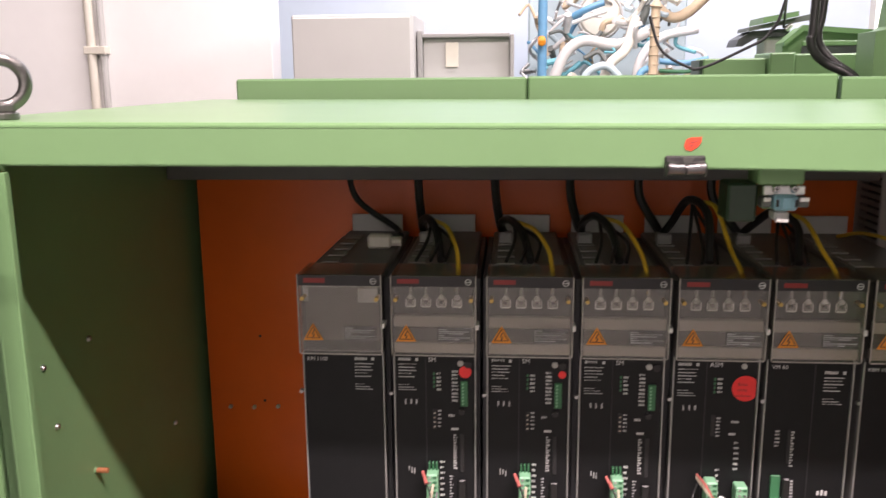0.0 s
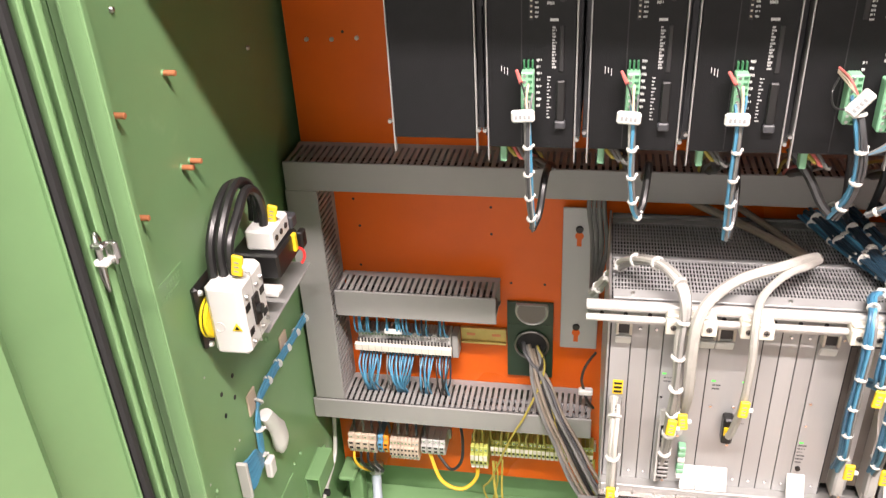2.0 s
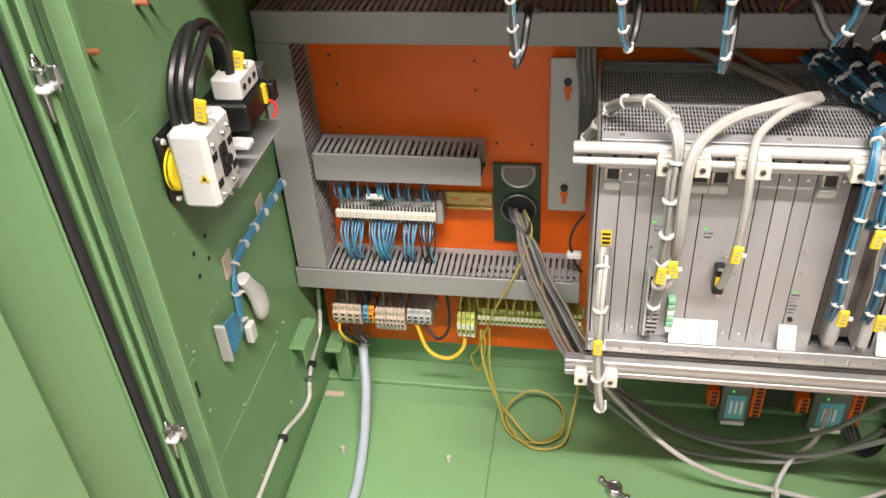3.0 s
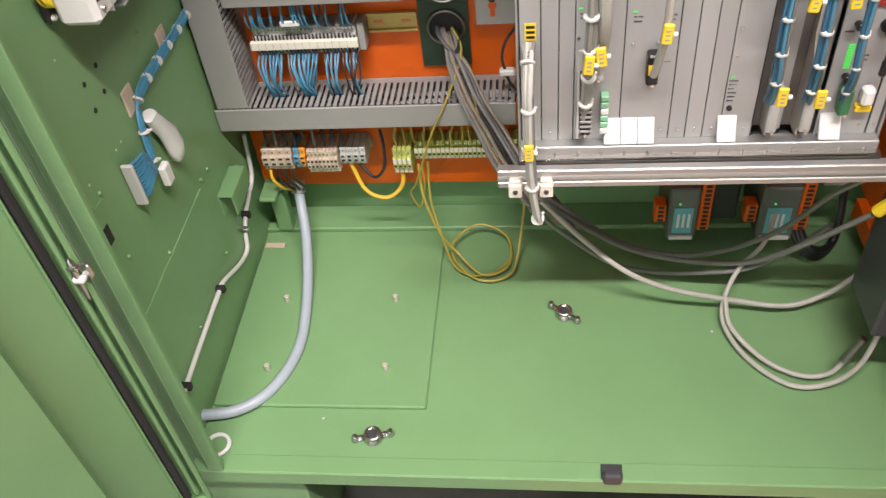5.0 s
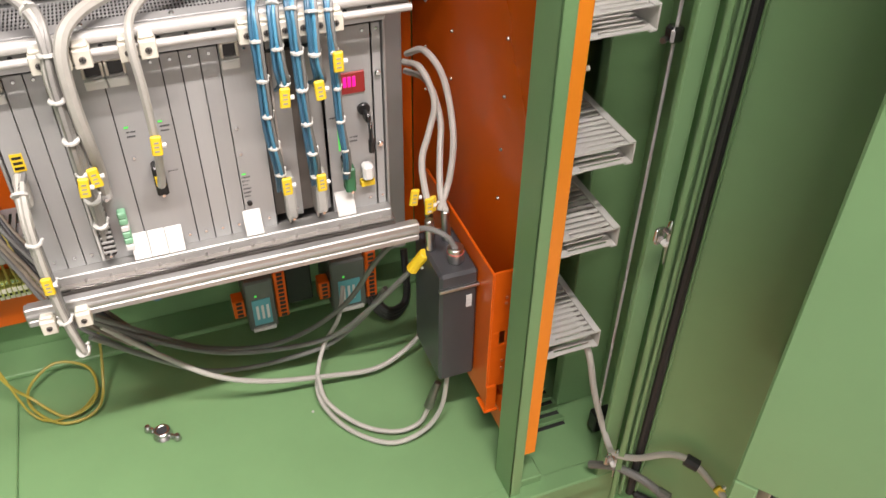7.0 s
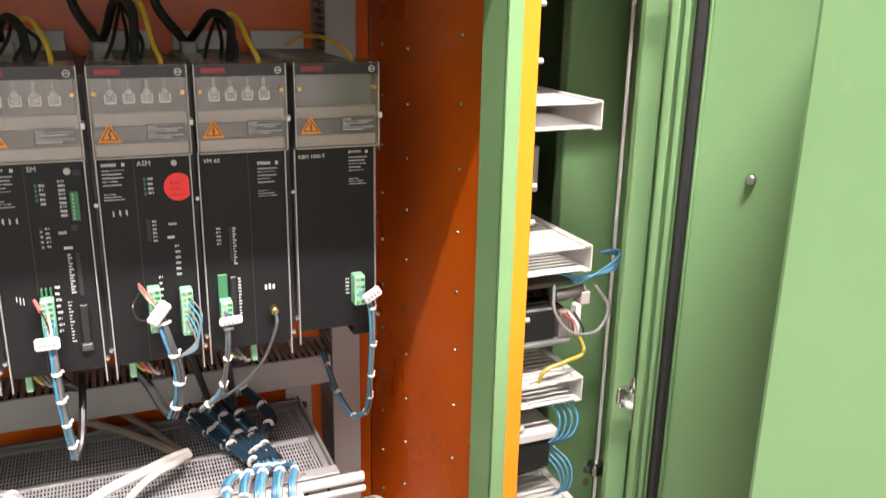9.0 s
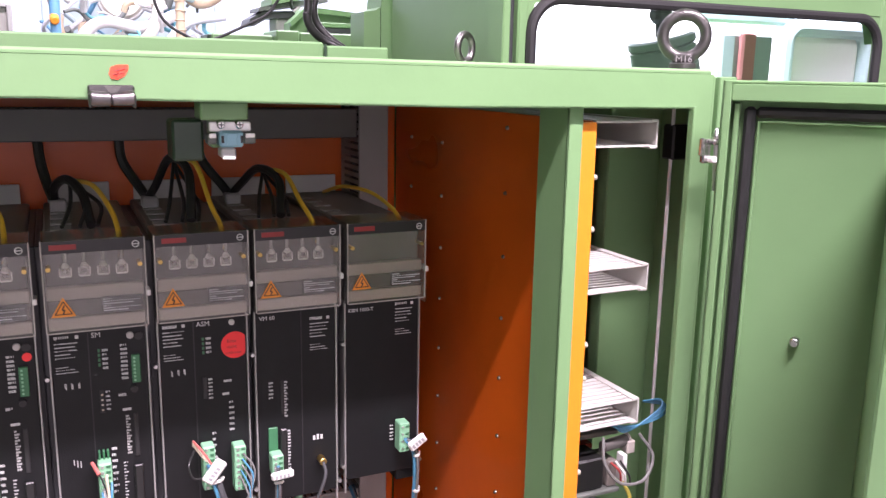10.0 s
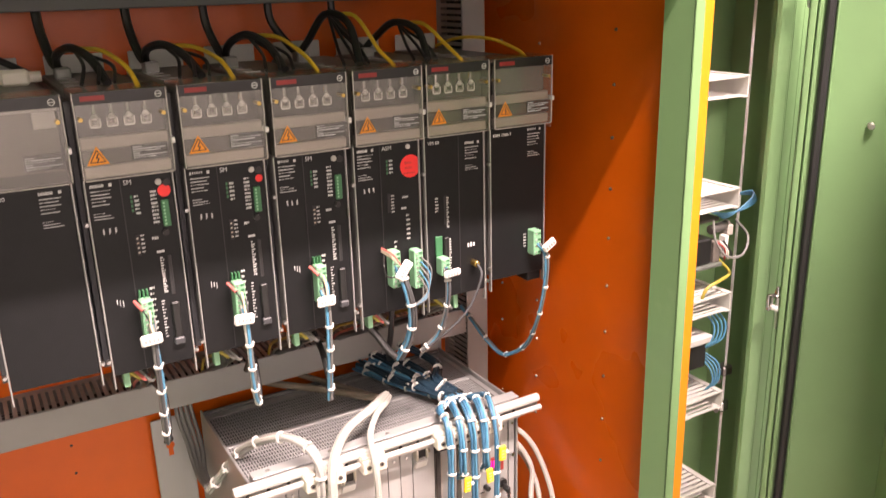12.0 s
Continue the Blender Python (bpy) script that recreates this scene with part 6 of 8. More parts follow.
# supply terminals below the lowest duct
sup = terminals("supply_terminal_strip", -0.402, 4, 0.0125, 0.487, 0.040, [BEIGE], "beige and grey supply terminal strip", 0.048)
terminals("supply_terminal_strip", -0.350, 2, 0.0100, 0.487, 0.038, [PIPE_BLUE, ORANGE_SIGN], "blue and orange neutral terminals", 0.046)
terminals("supply_terminal_strip", -0.328, 8, 0.0064, 0.482, 0.042, [BEIGE], "beige supply terminal strip", 0.050)
terminals("supply_terminal_strip", -0.274, 4, 0.0105, 0.488, 0.032, [GREY_PLASTIC], "grey supply terminal strip", 0.044)
terminals("earth_terminal_strip", -0.188, 4, 0.0075, 0.480, 0.048, [YG, YG], "yellow and green earth terminal strip", 0.050)
terminals("earth_terminal_strip", -0.156, 24, 0.0072, 0.486, 0.036, [YG], "long yellow and green earth terminal strip")
for i in range(4):
    x = -0.396 + 0.0125 * i
    part("supply_wire", Shape().tube([(x, 1.110, 0.470), (x + 0.002, 1.098, 0.450), (x + 0.012, 1.105, 0.425), (-0.366 + 0.003 * i, 1.118, 0.406)], 0.0026, 6, 5), CABLE_BLACK if i else YELLOW, sup)
cable("earth_wire", [(-0.262, 1.112, 0.470), (-0.240, 1.094, 0.425), (-0.205, 1.090, 0.412), (-0.180, 1.100, 0.430), (-0.178, 1.112, 0.460)], 0.0034, YELLOW, "thick yellow earth wire below the supply terminals", group="floor wires")
s = thing("panel_bolts", (-0.36, 1.15, 1.20), "small zinc screws in the orange panel", "screws", kind="stuff")
sh = Shape()
for x, z in ((-0.402, 1.180), (-0.366, 1.180), (-0.330, 1.182)):
    sh.cyl((x, 1.150, z), (x, 1.146, z), 0.0030, 8)
part("screw_heads", sh, STEEL, s)
sh = Shape()
for x, z in ((-0.361, 0.936), (-0.355, 0.890), (-0.151, 0.930), (-0.151, 0.885), (-0.122, 0.800), (-0.070, 0.800), (-0.352, 1.29), (-0.350, 1.19), (-0.36, 0.82)):
    sh.cyl((x, 1.150, z), (x, 1.1494, z), 0.0022, 8)
part("screw_holes", sh, RUBBER, s)

# ---- on the left wall ----
stud = thing("wall_stud", (XL, 0.826, 1.236), "copper coloured threaded stud on the cabinet side wall", "stud", "wall studs")
part("shank", Shape().cyl((XL, 0.826, 1.236), (XL + 0.0145, 0.826, 1.236), 0.0031, 12, c=0.0006), COPPER, stud)
part("weld_collar", Shape().cyl((XL, 0.826, 1.236), (XL + 0.0018, 0.826, 1.236), 0.0042, 10, 0.0032), GREEN, stud)
for y, z in ((0.719, 1.230), (0.842, 1.131), (0.822, 1.132), (0.717, 1.125)):
    copy_thing(stud, Matrix.Translation((XL, y, z)))
for y, z in ((1.042, 1.199), (0.745, 1.384), (0.759, 1.317), (0.836, 1.385), (0.955, 0.420), (0.962, 0.564), (0.815, 0.562), (0.809, 0.416), (0.711, 0.734), (0.738, 0.734), (0.734, 0.637), (0.708, 0.637), (0.945, 0.815), (0.990, 0.560)):
    solo("wall_screw", Shape().cyl((XL, y, z), (XL + 0.0035, y, z), 0.0034, 10, 0.0026, c=0.0005), STEEL if z > 1 else GREEN, "small screw head in the cabinet side wall", "screw", "wall screws")
for y, z in ((0.834, 0.838), (0.829, 0.807), (0.799, 0.836), (0.798, 0.803)):
    solo("wall_hole", Shape().cyl((XL, y, z), (XL + 0.0008, y, z), 0.0032, 10), RUBBER, "small dark drilled hole in the cabinet side wall", "hole", "wall holes")
for y, z in ((0.818, 0.744), (0.802, 0.744), (0.729, 0.753), (0.713, 0.752), (0.690, 0.905), (0.770, 0.885)):
    solo("paint_nick", Shape().cyl((XL, y, z), (XL + 0.0006, y, z), 0.0015, 6), DUCT_LIGHT, "tiny pale nick in the green paint", "nick", "paint nicks")
peg = Shape().cyl((XL, 1.020, 0.413), (XL + 0.020, 1.020, 0.413), 0.0026, 8, c=0.0005)
solo("earth_stud", peg, STEEL, "short zinc stud on the side wall near the floor", "stud")
switch = thing("main_switch", (-0.42, 0.81, 0.90), "white main switch block with a yellow rotary ring", "switch")
part("body", Shape().box(-0.424, -0.380, 0.773, 0.842, 0.918, 1.012, 0.006), WHITE, switch)
part("body_seam", Shape().box(-0.4235, -0.3797, 0.8060, 0.8070, 0.9177, 1.0123, 0.0), GREY_PLASTIC, switch)
part("shaft_coupling", Shape().box(-0.380, -0.3765, 0.797, 0.813, 0.946, 0.984, 0.001), BLACK_PLASTIC, switch)
part("coupling_hub", Shape().cyl((-0.3765, 0.8050, 0.965), (-0.3715, 0.8050, 0.965), 0.0065, 8), BLACK_PLASTIC, switch)
part("rotary_ring", Shape().cyl((-0.4335, 0.792, 0.960), (-0.4296, 0.792, 0.960), 0.026, 32, c=0.0018), YELLOW_RING, switch, "yellow rotary ring")
part("inner_ring", Shape().cyl((-0.4290, 0.792, 0.960), (-0.4242, 0.792, 0.960), 0.026, 32, c=0.0018), YELLOW_RING, switch, "yellow rotary ring")
part("ring_gap", Shape().cyl((-0.4297, 0.792, 0.960), (-0.4289, 0.792, 0.960), 0.0248, 32), BLACK_PLASTIC, switch)
part("base_plate", Shape().box(XL, -0.434, 0.778, 0.850, 0.918, 1.003, 0.004), BLACK_PLASTIC, switch)
t = Shape().prism([(-0.3965, 0.9545), (-0.3845, 0.9545), (-0.3905, 0.9650)], lambda u, v, w: (u, w, v), (0.7720, 0.7727))
part("warning_sign", t, YELLOW_TAG, switch, "small yellow triangular sign")
t = Shape().prism([(-0.3932, 0.9562), (-0.3878, 0.9562), (-0.3905, 0.9612)], lambda u, v, w: (u, w, v), (0.7716, 0.7721))
part("sign_mark", t, BLACK_PLASTIC, switch)
part("round_mark", Shape().ring((-0.411, 0.7727, 0.958), (0, 1, 0), 0.006, 0.0004, 18, 5), TIE, switch)
for y, z in ((0.786, 0.992), (0.786, 0.932), (0.828, 0.994), (0.828, 0.936), (0.814, 0.992), (0.814, 0.934)):
    part("screw", Shape().cyl((-0.380, y, z), (-0.3765, y, z), 0.0028, 10, 0.0022), STEEL, switch)
for y, z in ((0.784, 0.925), (0.784, 0.995)):
    part("base_screw", Shape().cyl((-0.434, y, z), (-0.4305, y, z), 0.0040, 10, 0.003), BRIGHT_ZINC, switch)
for y, z in ((0.786, 0.978), (0.828, 0.976), (0.786, 0.946), (0.828, 0.946)):
    part("terminal_slot", Shape().box(-0.380, -0.3790, y - 0.006, y + 0.006, z - 0.005, z + 0.004, 0.0008), BLACK_PLASTIC, switch)
part("lower_tab", Shape().box(-0.410, -0.395, 0.80, 0.83, 0.908, 0.9175, 0.001), BLACK_PLASTIC, switch)
con = thing("contactor", (-0.42, 0.93, 0.92), "black and white contactor behind the main switch", "contactor")
part("lower_body", Shape().box(-0.440, -0.378, 0.882, 0.957, 0.955, 0.9895, 0.003), BLACK_PLASTIC, con)
part("upper_body", Shape().box(-0.420, -0.384, 0.890, 0.948, 0.990, 1.018, 0.003), WHITE, con)
part("upper_step", Shape().box(-0.412, -0.380, 0.9485, 0.966, 0.990, 1.008, 0.002), GEAR, con)
for k in range(3):
    part("terminal_hole", Shape().cyl((-0.384, 0.902 + 0.016 * k, 1.004), (-0.3825, 0.902 + 0.016 * k, 1.004), 0.0038, 10), BLACK_PLASTIC, con)
part("coil_wire", Shape().tube([(-0.377, 0.945, 0.966), (-0.371, 0.949, 0.960), (-0.370, 0.948, 0.950), (-0.374, 0.946, 0.942)], 0.0019, 6, 6), RED, con)
part("coil_tag", Shape().box(-0.380, -0.374, 0.935, 0.943, 0.965, 0.990, 0.001), YELLOW_TAG, con)
part("front_latch", Shape().box(-0.379, -0.370, 0.950, 0.966, 0.960, 0.985, 0.002), BLACK_PLASTIC, con)
part("auxiliary_block", Shape().box(-0.400, -0.374, 0.858, 0.878, 0.944, 0.952, 0.002), WHITE, con)
bracket = thing("mounting_bracket", (-0.42, 0.92, 0.905), "grey steel bracket carrying switch and contactor", "bracket")
part("shelf", Shape().box(XL, -0.385, 0.838, 1.005, 0.905, 0.908, 0.001), GREY_FRAME, bracket)
part("wall_flange", Shape().box(XL, XL + 0.0027, 0.866, 1.005, 0.9085, 0.955, 0.001), GREY_FRAME, bracket)
for k, (xo, up) in enumerate(((-0.418, 0.0), (-0.407, 0.004), (-0.396, -0.004))):
    cable("motor_supply_cable", [(xo, 0.792 + 0.006 * k, 1.000), (xo, 0.800, 1.045), (xo, 0.828 + 0.004 * k, 1.074 + up), (xo - 0.002, 0.870, 1.086 + up), (xo - 0.002, 0.908 - 0.006 * k, 1.072 + up), (xo - 0.004, 0.930 - 0.010 * k, 1.040), (xo - 0.004, 0.926 - 0.010 * k, 1.014)], 0.0056, CABLE_BLACK, "black cable looping from the contactor to the main switch", group="motor supply cables")
flag(-0.385, 0.790, 1.030, 10, 0.013, 0.026)
flag(-0.392, 0.918, 1.028, 12, 0.013, 0.024)
bl = bundle("flat_blue_cable", [(-0.436, 1.095, 0.764), (-0.437, 1.010, 0.765), (-0.437, 0.939, 0.767), (-0.437, 0.888, 0.766), (-0.437, 0.869, 0.755), (-0.436, 0.861, 0.730), (-0.436, 0.855, 0.692), (-0.436, 0.850, 0.678)], [BLUE] * 6, 0.0021, 0.006, "bright blue wires tied into a flat bundle", 0.040, "", 31, (0.0, 0.0020, 0.0026))
part("connector", Shape().box(XL + 0.002, XL + 0.017, 0.7905, 0.7965, 0.668, 0.728, 0.0015), GREY_CABINET, bl, "pale grey flat connector")
for k in range(12):
    zk = 0.672 + 0.0046 * k
    part("connector_wire", Shape().tube([(-0.436, 0.7965, zk), (-0.433, 0.812, zk - 0.004), (-0.432, 0.832, zk - 0.003 + 0.001 * (6 - k)), (-0.434, 0.848, 0.676 + 0.0016 * k), (-0.436, 0.856, 0.690 + 0.0022 * k)], 0.0021, 6, 5), BLUE, bl)
part("label", Shape().box(-0.434, -0.424, 0.850, 0.868, 0.646, 0.676, 0.002), WHITE, bl, "white folded wire label")
for y, z in ((0.997, 0.772), (0.869, 0.768)):
    solo("tie_mount", Shape().box(XL, XL + 0.003, y - 0.014, y + 0.012, z - 0.017, z + 0.017, 0.001), BEIGE, "tan adhesive cable tie mount", "tie mount", "tie mounts")
sleeve = Shape()
rings = [(0.878, 0.738, 0.0100, 0.0085), (0.886, 0.724, 0.0125, 0.0095), (0.896, 0.704, 0.0135, 0.0090), (0.904, 0.686, 0.0165, 0.0100), (0.910, 0.668, 0.0185, 0.0110), (0.911, 0.655, 0.0165, 0.0090), (0.912, 0.650, 0.0105, 0.0060)]
for i, (y, z, wide, deep) in enumerate(rings):
    for k in range(14):
        a = 2 * math.pi * k / 14
        crease = 1 + 0.10 * math.sin(3 * a + 1.9 * i) + 0.05 * math.sin(5 * a - i)
        sleeve.v.append(Vector((XL + 0.0125 + deep * crease * math.cos(a), y + wide * 0.86 * crease * math.sin(a), z + wide * 0.45 * crease * math.sin(a))))
n = len(rings)
sleeve.f += [(i * 14 + k, i * 14 + (k + 1) % 14, (i + 1) * 14 + (k + 1) % 14, (i + 1) * 14 + k) for i in range(n - 1) for k in range(14)] + [tuple(range(14))[::-1], tuple(range((n - 1) * 14, n * 14))]
solo("white_sleeve", sleeve, WHITE, "crumpled white plastic sleeve on the side wall", "sleeve", smooth=60)
br = thing("green_bracket", (XL + 0.012, 1.03, 0.462), "small green steel bracket on the side wall", "bracket")
part("channel", Shape().box(XL, XL + 0.003, 0.990, 1.064, 0.464, 0.506, 0.0006).box(XL + 0.003, XL + 0.025, 0.990, 1.064, 0.503, 0.506, 0.0006).box(XL + 0.0225, XL + 0.025, 0.990, 1.064, 0.468, 0.503, 0.0006), GREEN, br)
part("inner_clip", Shape().box(XL + 0.003, XL + 0.008, 1.064, 1.080, 0.466, 0.496, 0.0006), GREEN, br)
def hatch(y0, y1, z0, z1, label):
    """A thin cover plate on the side wall, its edge a fine seam."""
    solo("cover_plate", Shape().box(XL - 0.001, XL + 0.0016, y0, y1, z0, z1, 0.0006), GREEN, label, "cover plate", "cover plates")
hatch(0.694, 0.952, 0.427, 0.556, "thin green cover plate screwed to the side wall")
hatch(0.702, 0.736, 0.650, 0.728, "small green cover plate with a dark slot")
solo("wall_slot", Shape().box(XL + 0.0015, XL + 0.0024, 0.712, 0.724, 0.676, 0.701, 0.0004), RUBBER, "small dark opening in the cover plate", "opening")
rib = thing("wall_nameplate", (XL, 0.745, 1.014), "faint embossed plate on the side wall", "nameplate")
part("plate", Shape().box(XL, XL + 0.0012, 0.713, 0.777, 1.012, 1.040, 0.0004), GREEN, rib)
mark = Shape()
for row, (y0, y1) in enumerate(((0.738, 0.772), (0.722, 0.768))):
    y = y0
    while y < y1 - 0.003:
        w = 0.0025 + 0.0025 * abs(math.sin(211 * y + row))
        mark.box(XL + 0.0011, XL + 0.0017, y, y + w, 1.028 - 0.011 * row, 1.034 - 0.011 * row, 0.0002)
        y += w + 0.0015
tagged(part("embossed_print", mark, GREEN, rib), kind="stuff")
# conduit and thin cable on the floor
c = cable("conduit", [(-0.364, 1.120, 0.412), (-0.362, 1.108, 0.385), (-0.350, 1.060, 0.352), (-0.338, 0.985, 0.325), (-0.330, 0.915, 0.315), (-0.328, 0.861, 0.313), (-0.338, 0.810, 0.313), (-0.363, 0.763, 0.313), (-0.402, 0.735, 0.314), (-0.455, 0.723, 0.318)], 0.0085, HOSE, "blue grey plastic conduit curving over the cabinet floor", n=12)
part("gland_nut", Shape().cyl((-0.365, 1.128, 0.420), (-0.3635, 1.116, 0.402), 0.0125, 8, c=0.001), STEEL, c)
part("lock_ring", Shape().ring((-0.453, 0.723, 0.3215), (1, 0, 0), 0.0150, 0.0032, 24, 8), WHITE, c)
solo("loose_ring", Shape().ring((-0.415, 0.684, 0.3045), (0, 0, 1), 0.0170, 0.0032, 26, 8), WHITE, "loose white plastic lock ring lying on the sill", "ring")
c = cable("thin_cable", [(-0.432, 1.126, 0.520), (-0.4385, 1.122, 0.440), (-0.4385, 1.085, 0.423), (-0.4385, 1.052, 0.412), (-0.4385, 1.030, 0.391), (-0.4385, 1.016, 0.367), (-0.4385, 0.978, 0.373), (-0.4385, 0.912, 0.404), (-0.4385, 0.888, 0.408), (-0.4385, 0.805, 0.408), (-0.4385, 0.712, 0.406), (-0.4385, 0.690, 0.398), (-0.4375, 0.678, 0.345), (-0.428, 0.670, 0.318), (-0.412, 0.660, 0.309)], 0.0036, CABLE_WHITE, "thin white cable clipped along the side wall", n=8)
for p in ((-0.438, 1.052, 0.412), (-0.438, 0.890, 0.408), (-0.438, 0.712, 0.406)):
    part("clip", Shape().box(p[0] - 0.008, p[0] + 0.008, p[1] - 0.005, p[1] + 0.005, p[2] - 0.006, p[2] + 0.006, 0.002), RUBBER, c)
post = thing("green_stand", (-0.395, 1.145, ZF), "small dark green steel stand in the corner", "stand")
part("upright", Shape().box(-0.420, -0.394, 1.120, 1.146, ZF + 0.010, 0.402, 0.002), GREEN, post)
part("cap", Shape().box(-0.427, -0.398, 1.090, 1.146, 0.4022, 0.412, 0.003), GREEN, post)
solo("paper_scrap", Shape().box(-0.437, -0.402, 1.078, 1.090, ZF + 0.0082, ZF + 0.0095, 0.0004), BEIGE, "torn tan paper scrap on the floor plate", "scrap")

# ---- cabinet floor ----
bolt = thing("floor_bolt", (-0.189, 0.956, ZF + 0.008), "zinc stud bolt in the raised floor plate", "bolt", "floor bolts")
part("shank", Shape().cyl((-0.189, 0.956, ZF + 0.008), (-0.189, 0.956, ZF + 0.020), 0.0042, 10, c=0.0006), PALE_ZINC, bolt)
for p in ((-0.369, 0.955), (-0.188, 0.818), (-0.370, 0.815)):
    copy_thing(bolt, Matrix.Translation((*p, ZF + 0.008)))


def eye_nut(x, y, turn):
    n = thing("lifting_nut", (x, y, ZF), "zinc plated wing nut on the cabinet floor", "wing nut", "wing nuts")
    m = Matrix.Translation((x, y, ZF)) @ Matrix.Rotation(radians(turn), 4, "Z")
    part("hub", Shape().cyl(m @ Vector((0, 0, 0)), m @ Vector((0, 0, 0.011)), 0.0145, 20, 0.0115, c=0.002), WING, n)
    part("collar", Shape().ring(m @ Vector((0, 0, 0.0115)), (0, 0, 1), 0.0095, 0.0032, 22, 10), WING, n)
    part("bore", Shape().cyl(m @ Vector((0, 0, 0.0112)), m @ Vector((0, 0, 0.0125)), 0.0066, 14), GEAR, n)
    for k in (-1, 1):
        part("wing", Shape().box(k * 0.0115, k * 0.0285, -0.0050, 0.0050, 0.001, 0.0105, 0.0035, m), WING, n)
        part("wing_tip", Shape().cyl(m @ Vector((k * 0.0250, 0, 0.002)), m @ Vector((k * 0.0250, 0, 0.0135)), 0.0062, 12, 0.0046, c=0.0015), WING, n)


eye_nut(0.080, 0.932, -38)
eye_nut(-0.192, 0.703, 12)
for xx, yy in ((-0.27, 0.734), (0.30, 0.90), (-0.42, 1.06)):
    solo("paint_chip", Shape().cyl((xx, yy, ZF - 0.001), (xx, yy, ZF + 0.0012), 0.0022, 7), DUCT_LIGHT, "pale speck of filler on the floor", "speck", "specks")

for k in range(12):
    x = -0.182 + 0.0150 * k
    cable("earth_lead", [(x, 1.112, 0.503), (x + 0.003 * math.sin(3 * k), 1.104, 0.525), (x + 0.004 * math.cos(2 * k), 1.110, 0.548), (x, 1.118, 0.572)], 0.0020, YELLOW_DULL if k % 3 else CHROMATE, "olive yellow earth lead between strip and duct", group="earth leads")
for k in range(9):
    x = -0.392 + 0.0155 * k
    cable("supply_lead", [(x, 1.112, 0.506), (x + 0.003, 1.104, 0.525), (x + 0.002 * math.cos(k), 1.112, 0.548), (x, 1.120, 0.570)], 0.0024, (CABLE_BLACK, CABLE_GREY, CABLE_BLACK, BLUE_DARK)[k % 4], "dark supply lead between strip and duct", group="supply leads")
cable("supply_lead", [(-0.246, 1.108, 0.470), (-0.222, 1.094, 0.452), (-0.204, 1.096, 0.470), (-0.202, 1.108, 0.500), (-0.206, 1.118, 0.530)], 0.0026, CABLE_BLACK, "black supply lead looping beside the terminals", group="supply leads")


# ---- lower right of the main compartment ----
def power_supply(x0, w, z0, z1, label):
    p = thing("power_supply", (x0 + w / 2, 1.10, z0), label, "power supply", "power supplies")
    # case colour is darkened to include the shade under the rack
    part("case", Shape().box(x0, x0 + w, 1.040, 1.146, z0, z1, 0.003), DARK_CASE, p)
    part("front_label", Shape().box(x0 + w * 0.18, x0 + w * 0.82, 1.0385, 1.0402, z0 + 0.014, z0 + 0.066, 0.0), TEAL, p, "teal front label")
    b = Shape()
    for i in range(3):
        b.box(x0 + w * 0.30 + 0.008 * i, x0 + w * 0.30 + 0.004 + 0.008 * i, 1.0378, 1.0388, z0 + 0.026, z0 + 0.054, 0.0)
    part("label_print", b, WHITE, p)
    part("lower_clip", Shape().box(x0 + w * 0.1, x0 + w * 0.9, 1.036, 1.048, z0 + 0.001, z0 + 0.008, 0.001), WHITE, p)
    part("lamp", Shape().cyl((x0 + w * 0.35, 1.040, z0 + 0.074), (x0 + w * 0.35, 1.0385, z0 + 0.074), 0.0020, 8), LED_GREEN, p)
    for x, h0, h1 in ((x0 - 0.020, z0 + 0.030, z0 + 0.065), (x0 + w + 0.002, z0 + 0.012, z1 + 0.004)):
        part("screw_plug", Shape().box(x, x + 0.018, 1.046, 1.070, h0, h1, 0.0015), ORANGE, p, "orange screw plug")
        n = int((h1 - h0) / 0.0085)
        for i in range(n):
            part("plug_hole", Shape().box(x + 0.005, x + 0.014, 1.0445, 1.0465, h0 + 0.003 + 0.0085 * i, h0 + 0.008 + 0.0085 * i, 0.0005), RUBBER, p)
    return p


power_supply(0.240, 0.045, 0.360, 0.462, "grey power supply with orange plugs, case darkened for shade under the rack")
power_supply(0.376, 0.056, 0.358, 0.462, "wide grey power supply with orange plugs, case darkened for shade under the rack")
solo("relay_block", Shape().box(0.306, 0.350, 1.070, 1.146, 0.372, 0.458, 0.003), BLACK_PLASTIC, "black relay between the power supplies", "relay")
solo("blue_lamp", Shape().cyl((0.111, 1.150, 0.400), (0.111, 1.132, 0.400), 0.0110, 18, c=0.001), PIPE_BLUE, "round blue plug in the orange panel", "plug")
solo("floor_plug", Shape().cyl((0.345, 1.020, ZF + 0.010), (0.357, 1.016, ZF + 0.012), 0.006, 10, c=0.001), STEEL, "small metal plug on the cabinet floor", "plug")
for k in range(3):
    cable("coiled_cable", [(0.440 + 0.004 * k, 1.12, 0.55), (0.435, 1.09, 0.44), (0.438 + 0.006 * k, 1.06, 0.36), (0.470, 1.04, 0.318 + 0.008 * k), (0.510, 1.07, 0.325), (0.520, 1.11, 0.40)], 0.0062, CABLE_BLACK, "black cable coiled in the rear corner", group="coiled cables")
FLOOR_LABEL = "grey cable sagging from the rack to the encoder box"
cable("encoder_cable", [(0.040, 0.950, 0.545), (0.100, 0.980, 0.463), (0.164, 1.000, 0.393), (0.246, 1.010, 0.355), (0.316, 1.000, 0.371), (0.378, 0.960, 0.450), (0.414, 0.900, 0.574), (0.437, 0.850, 0.650), (0.458, 0.835, 0.666), (0.480, 0.815, 0.664), (0.492, 0.805, 0.645)], 0.0038, CABLE_GREY, FLOOR_LABEL, group="encoder cables")
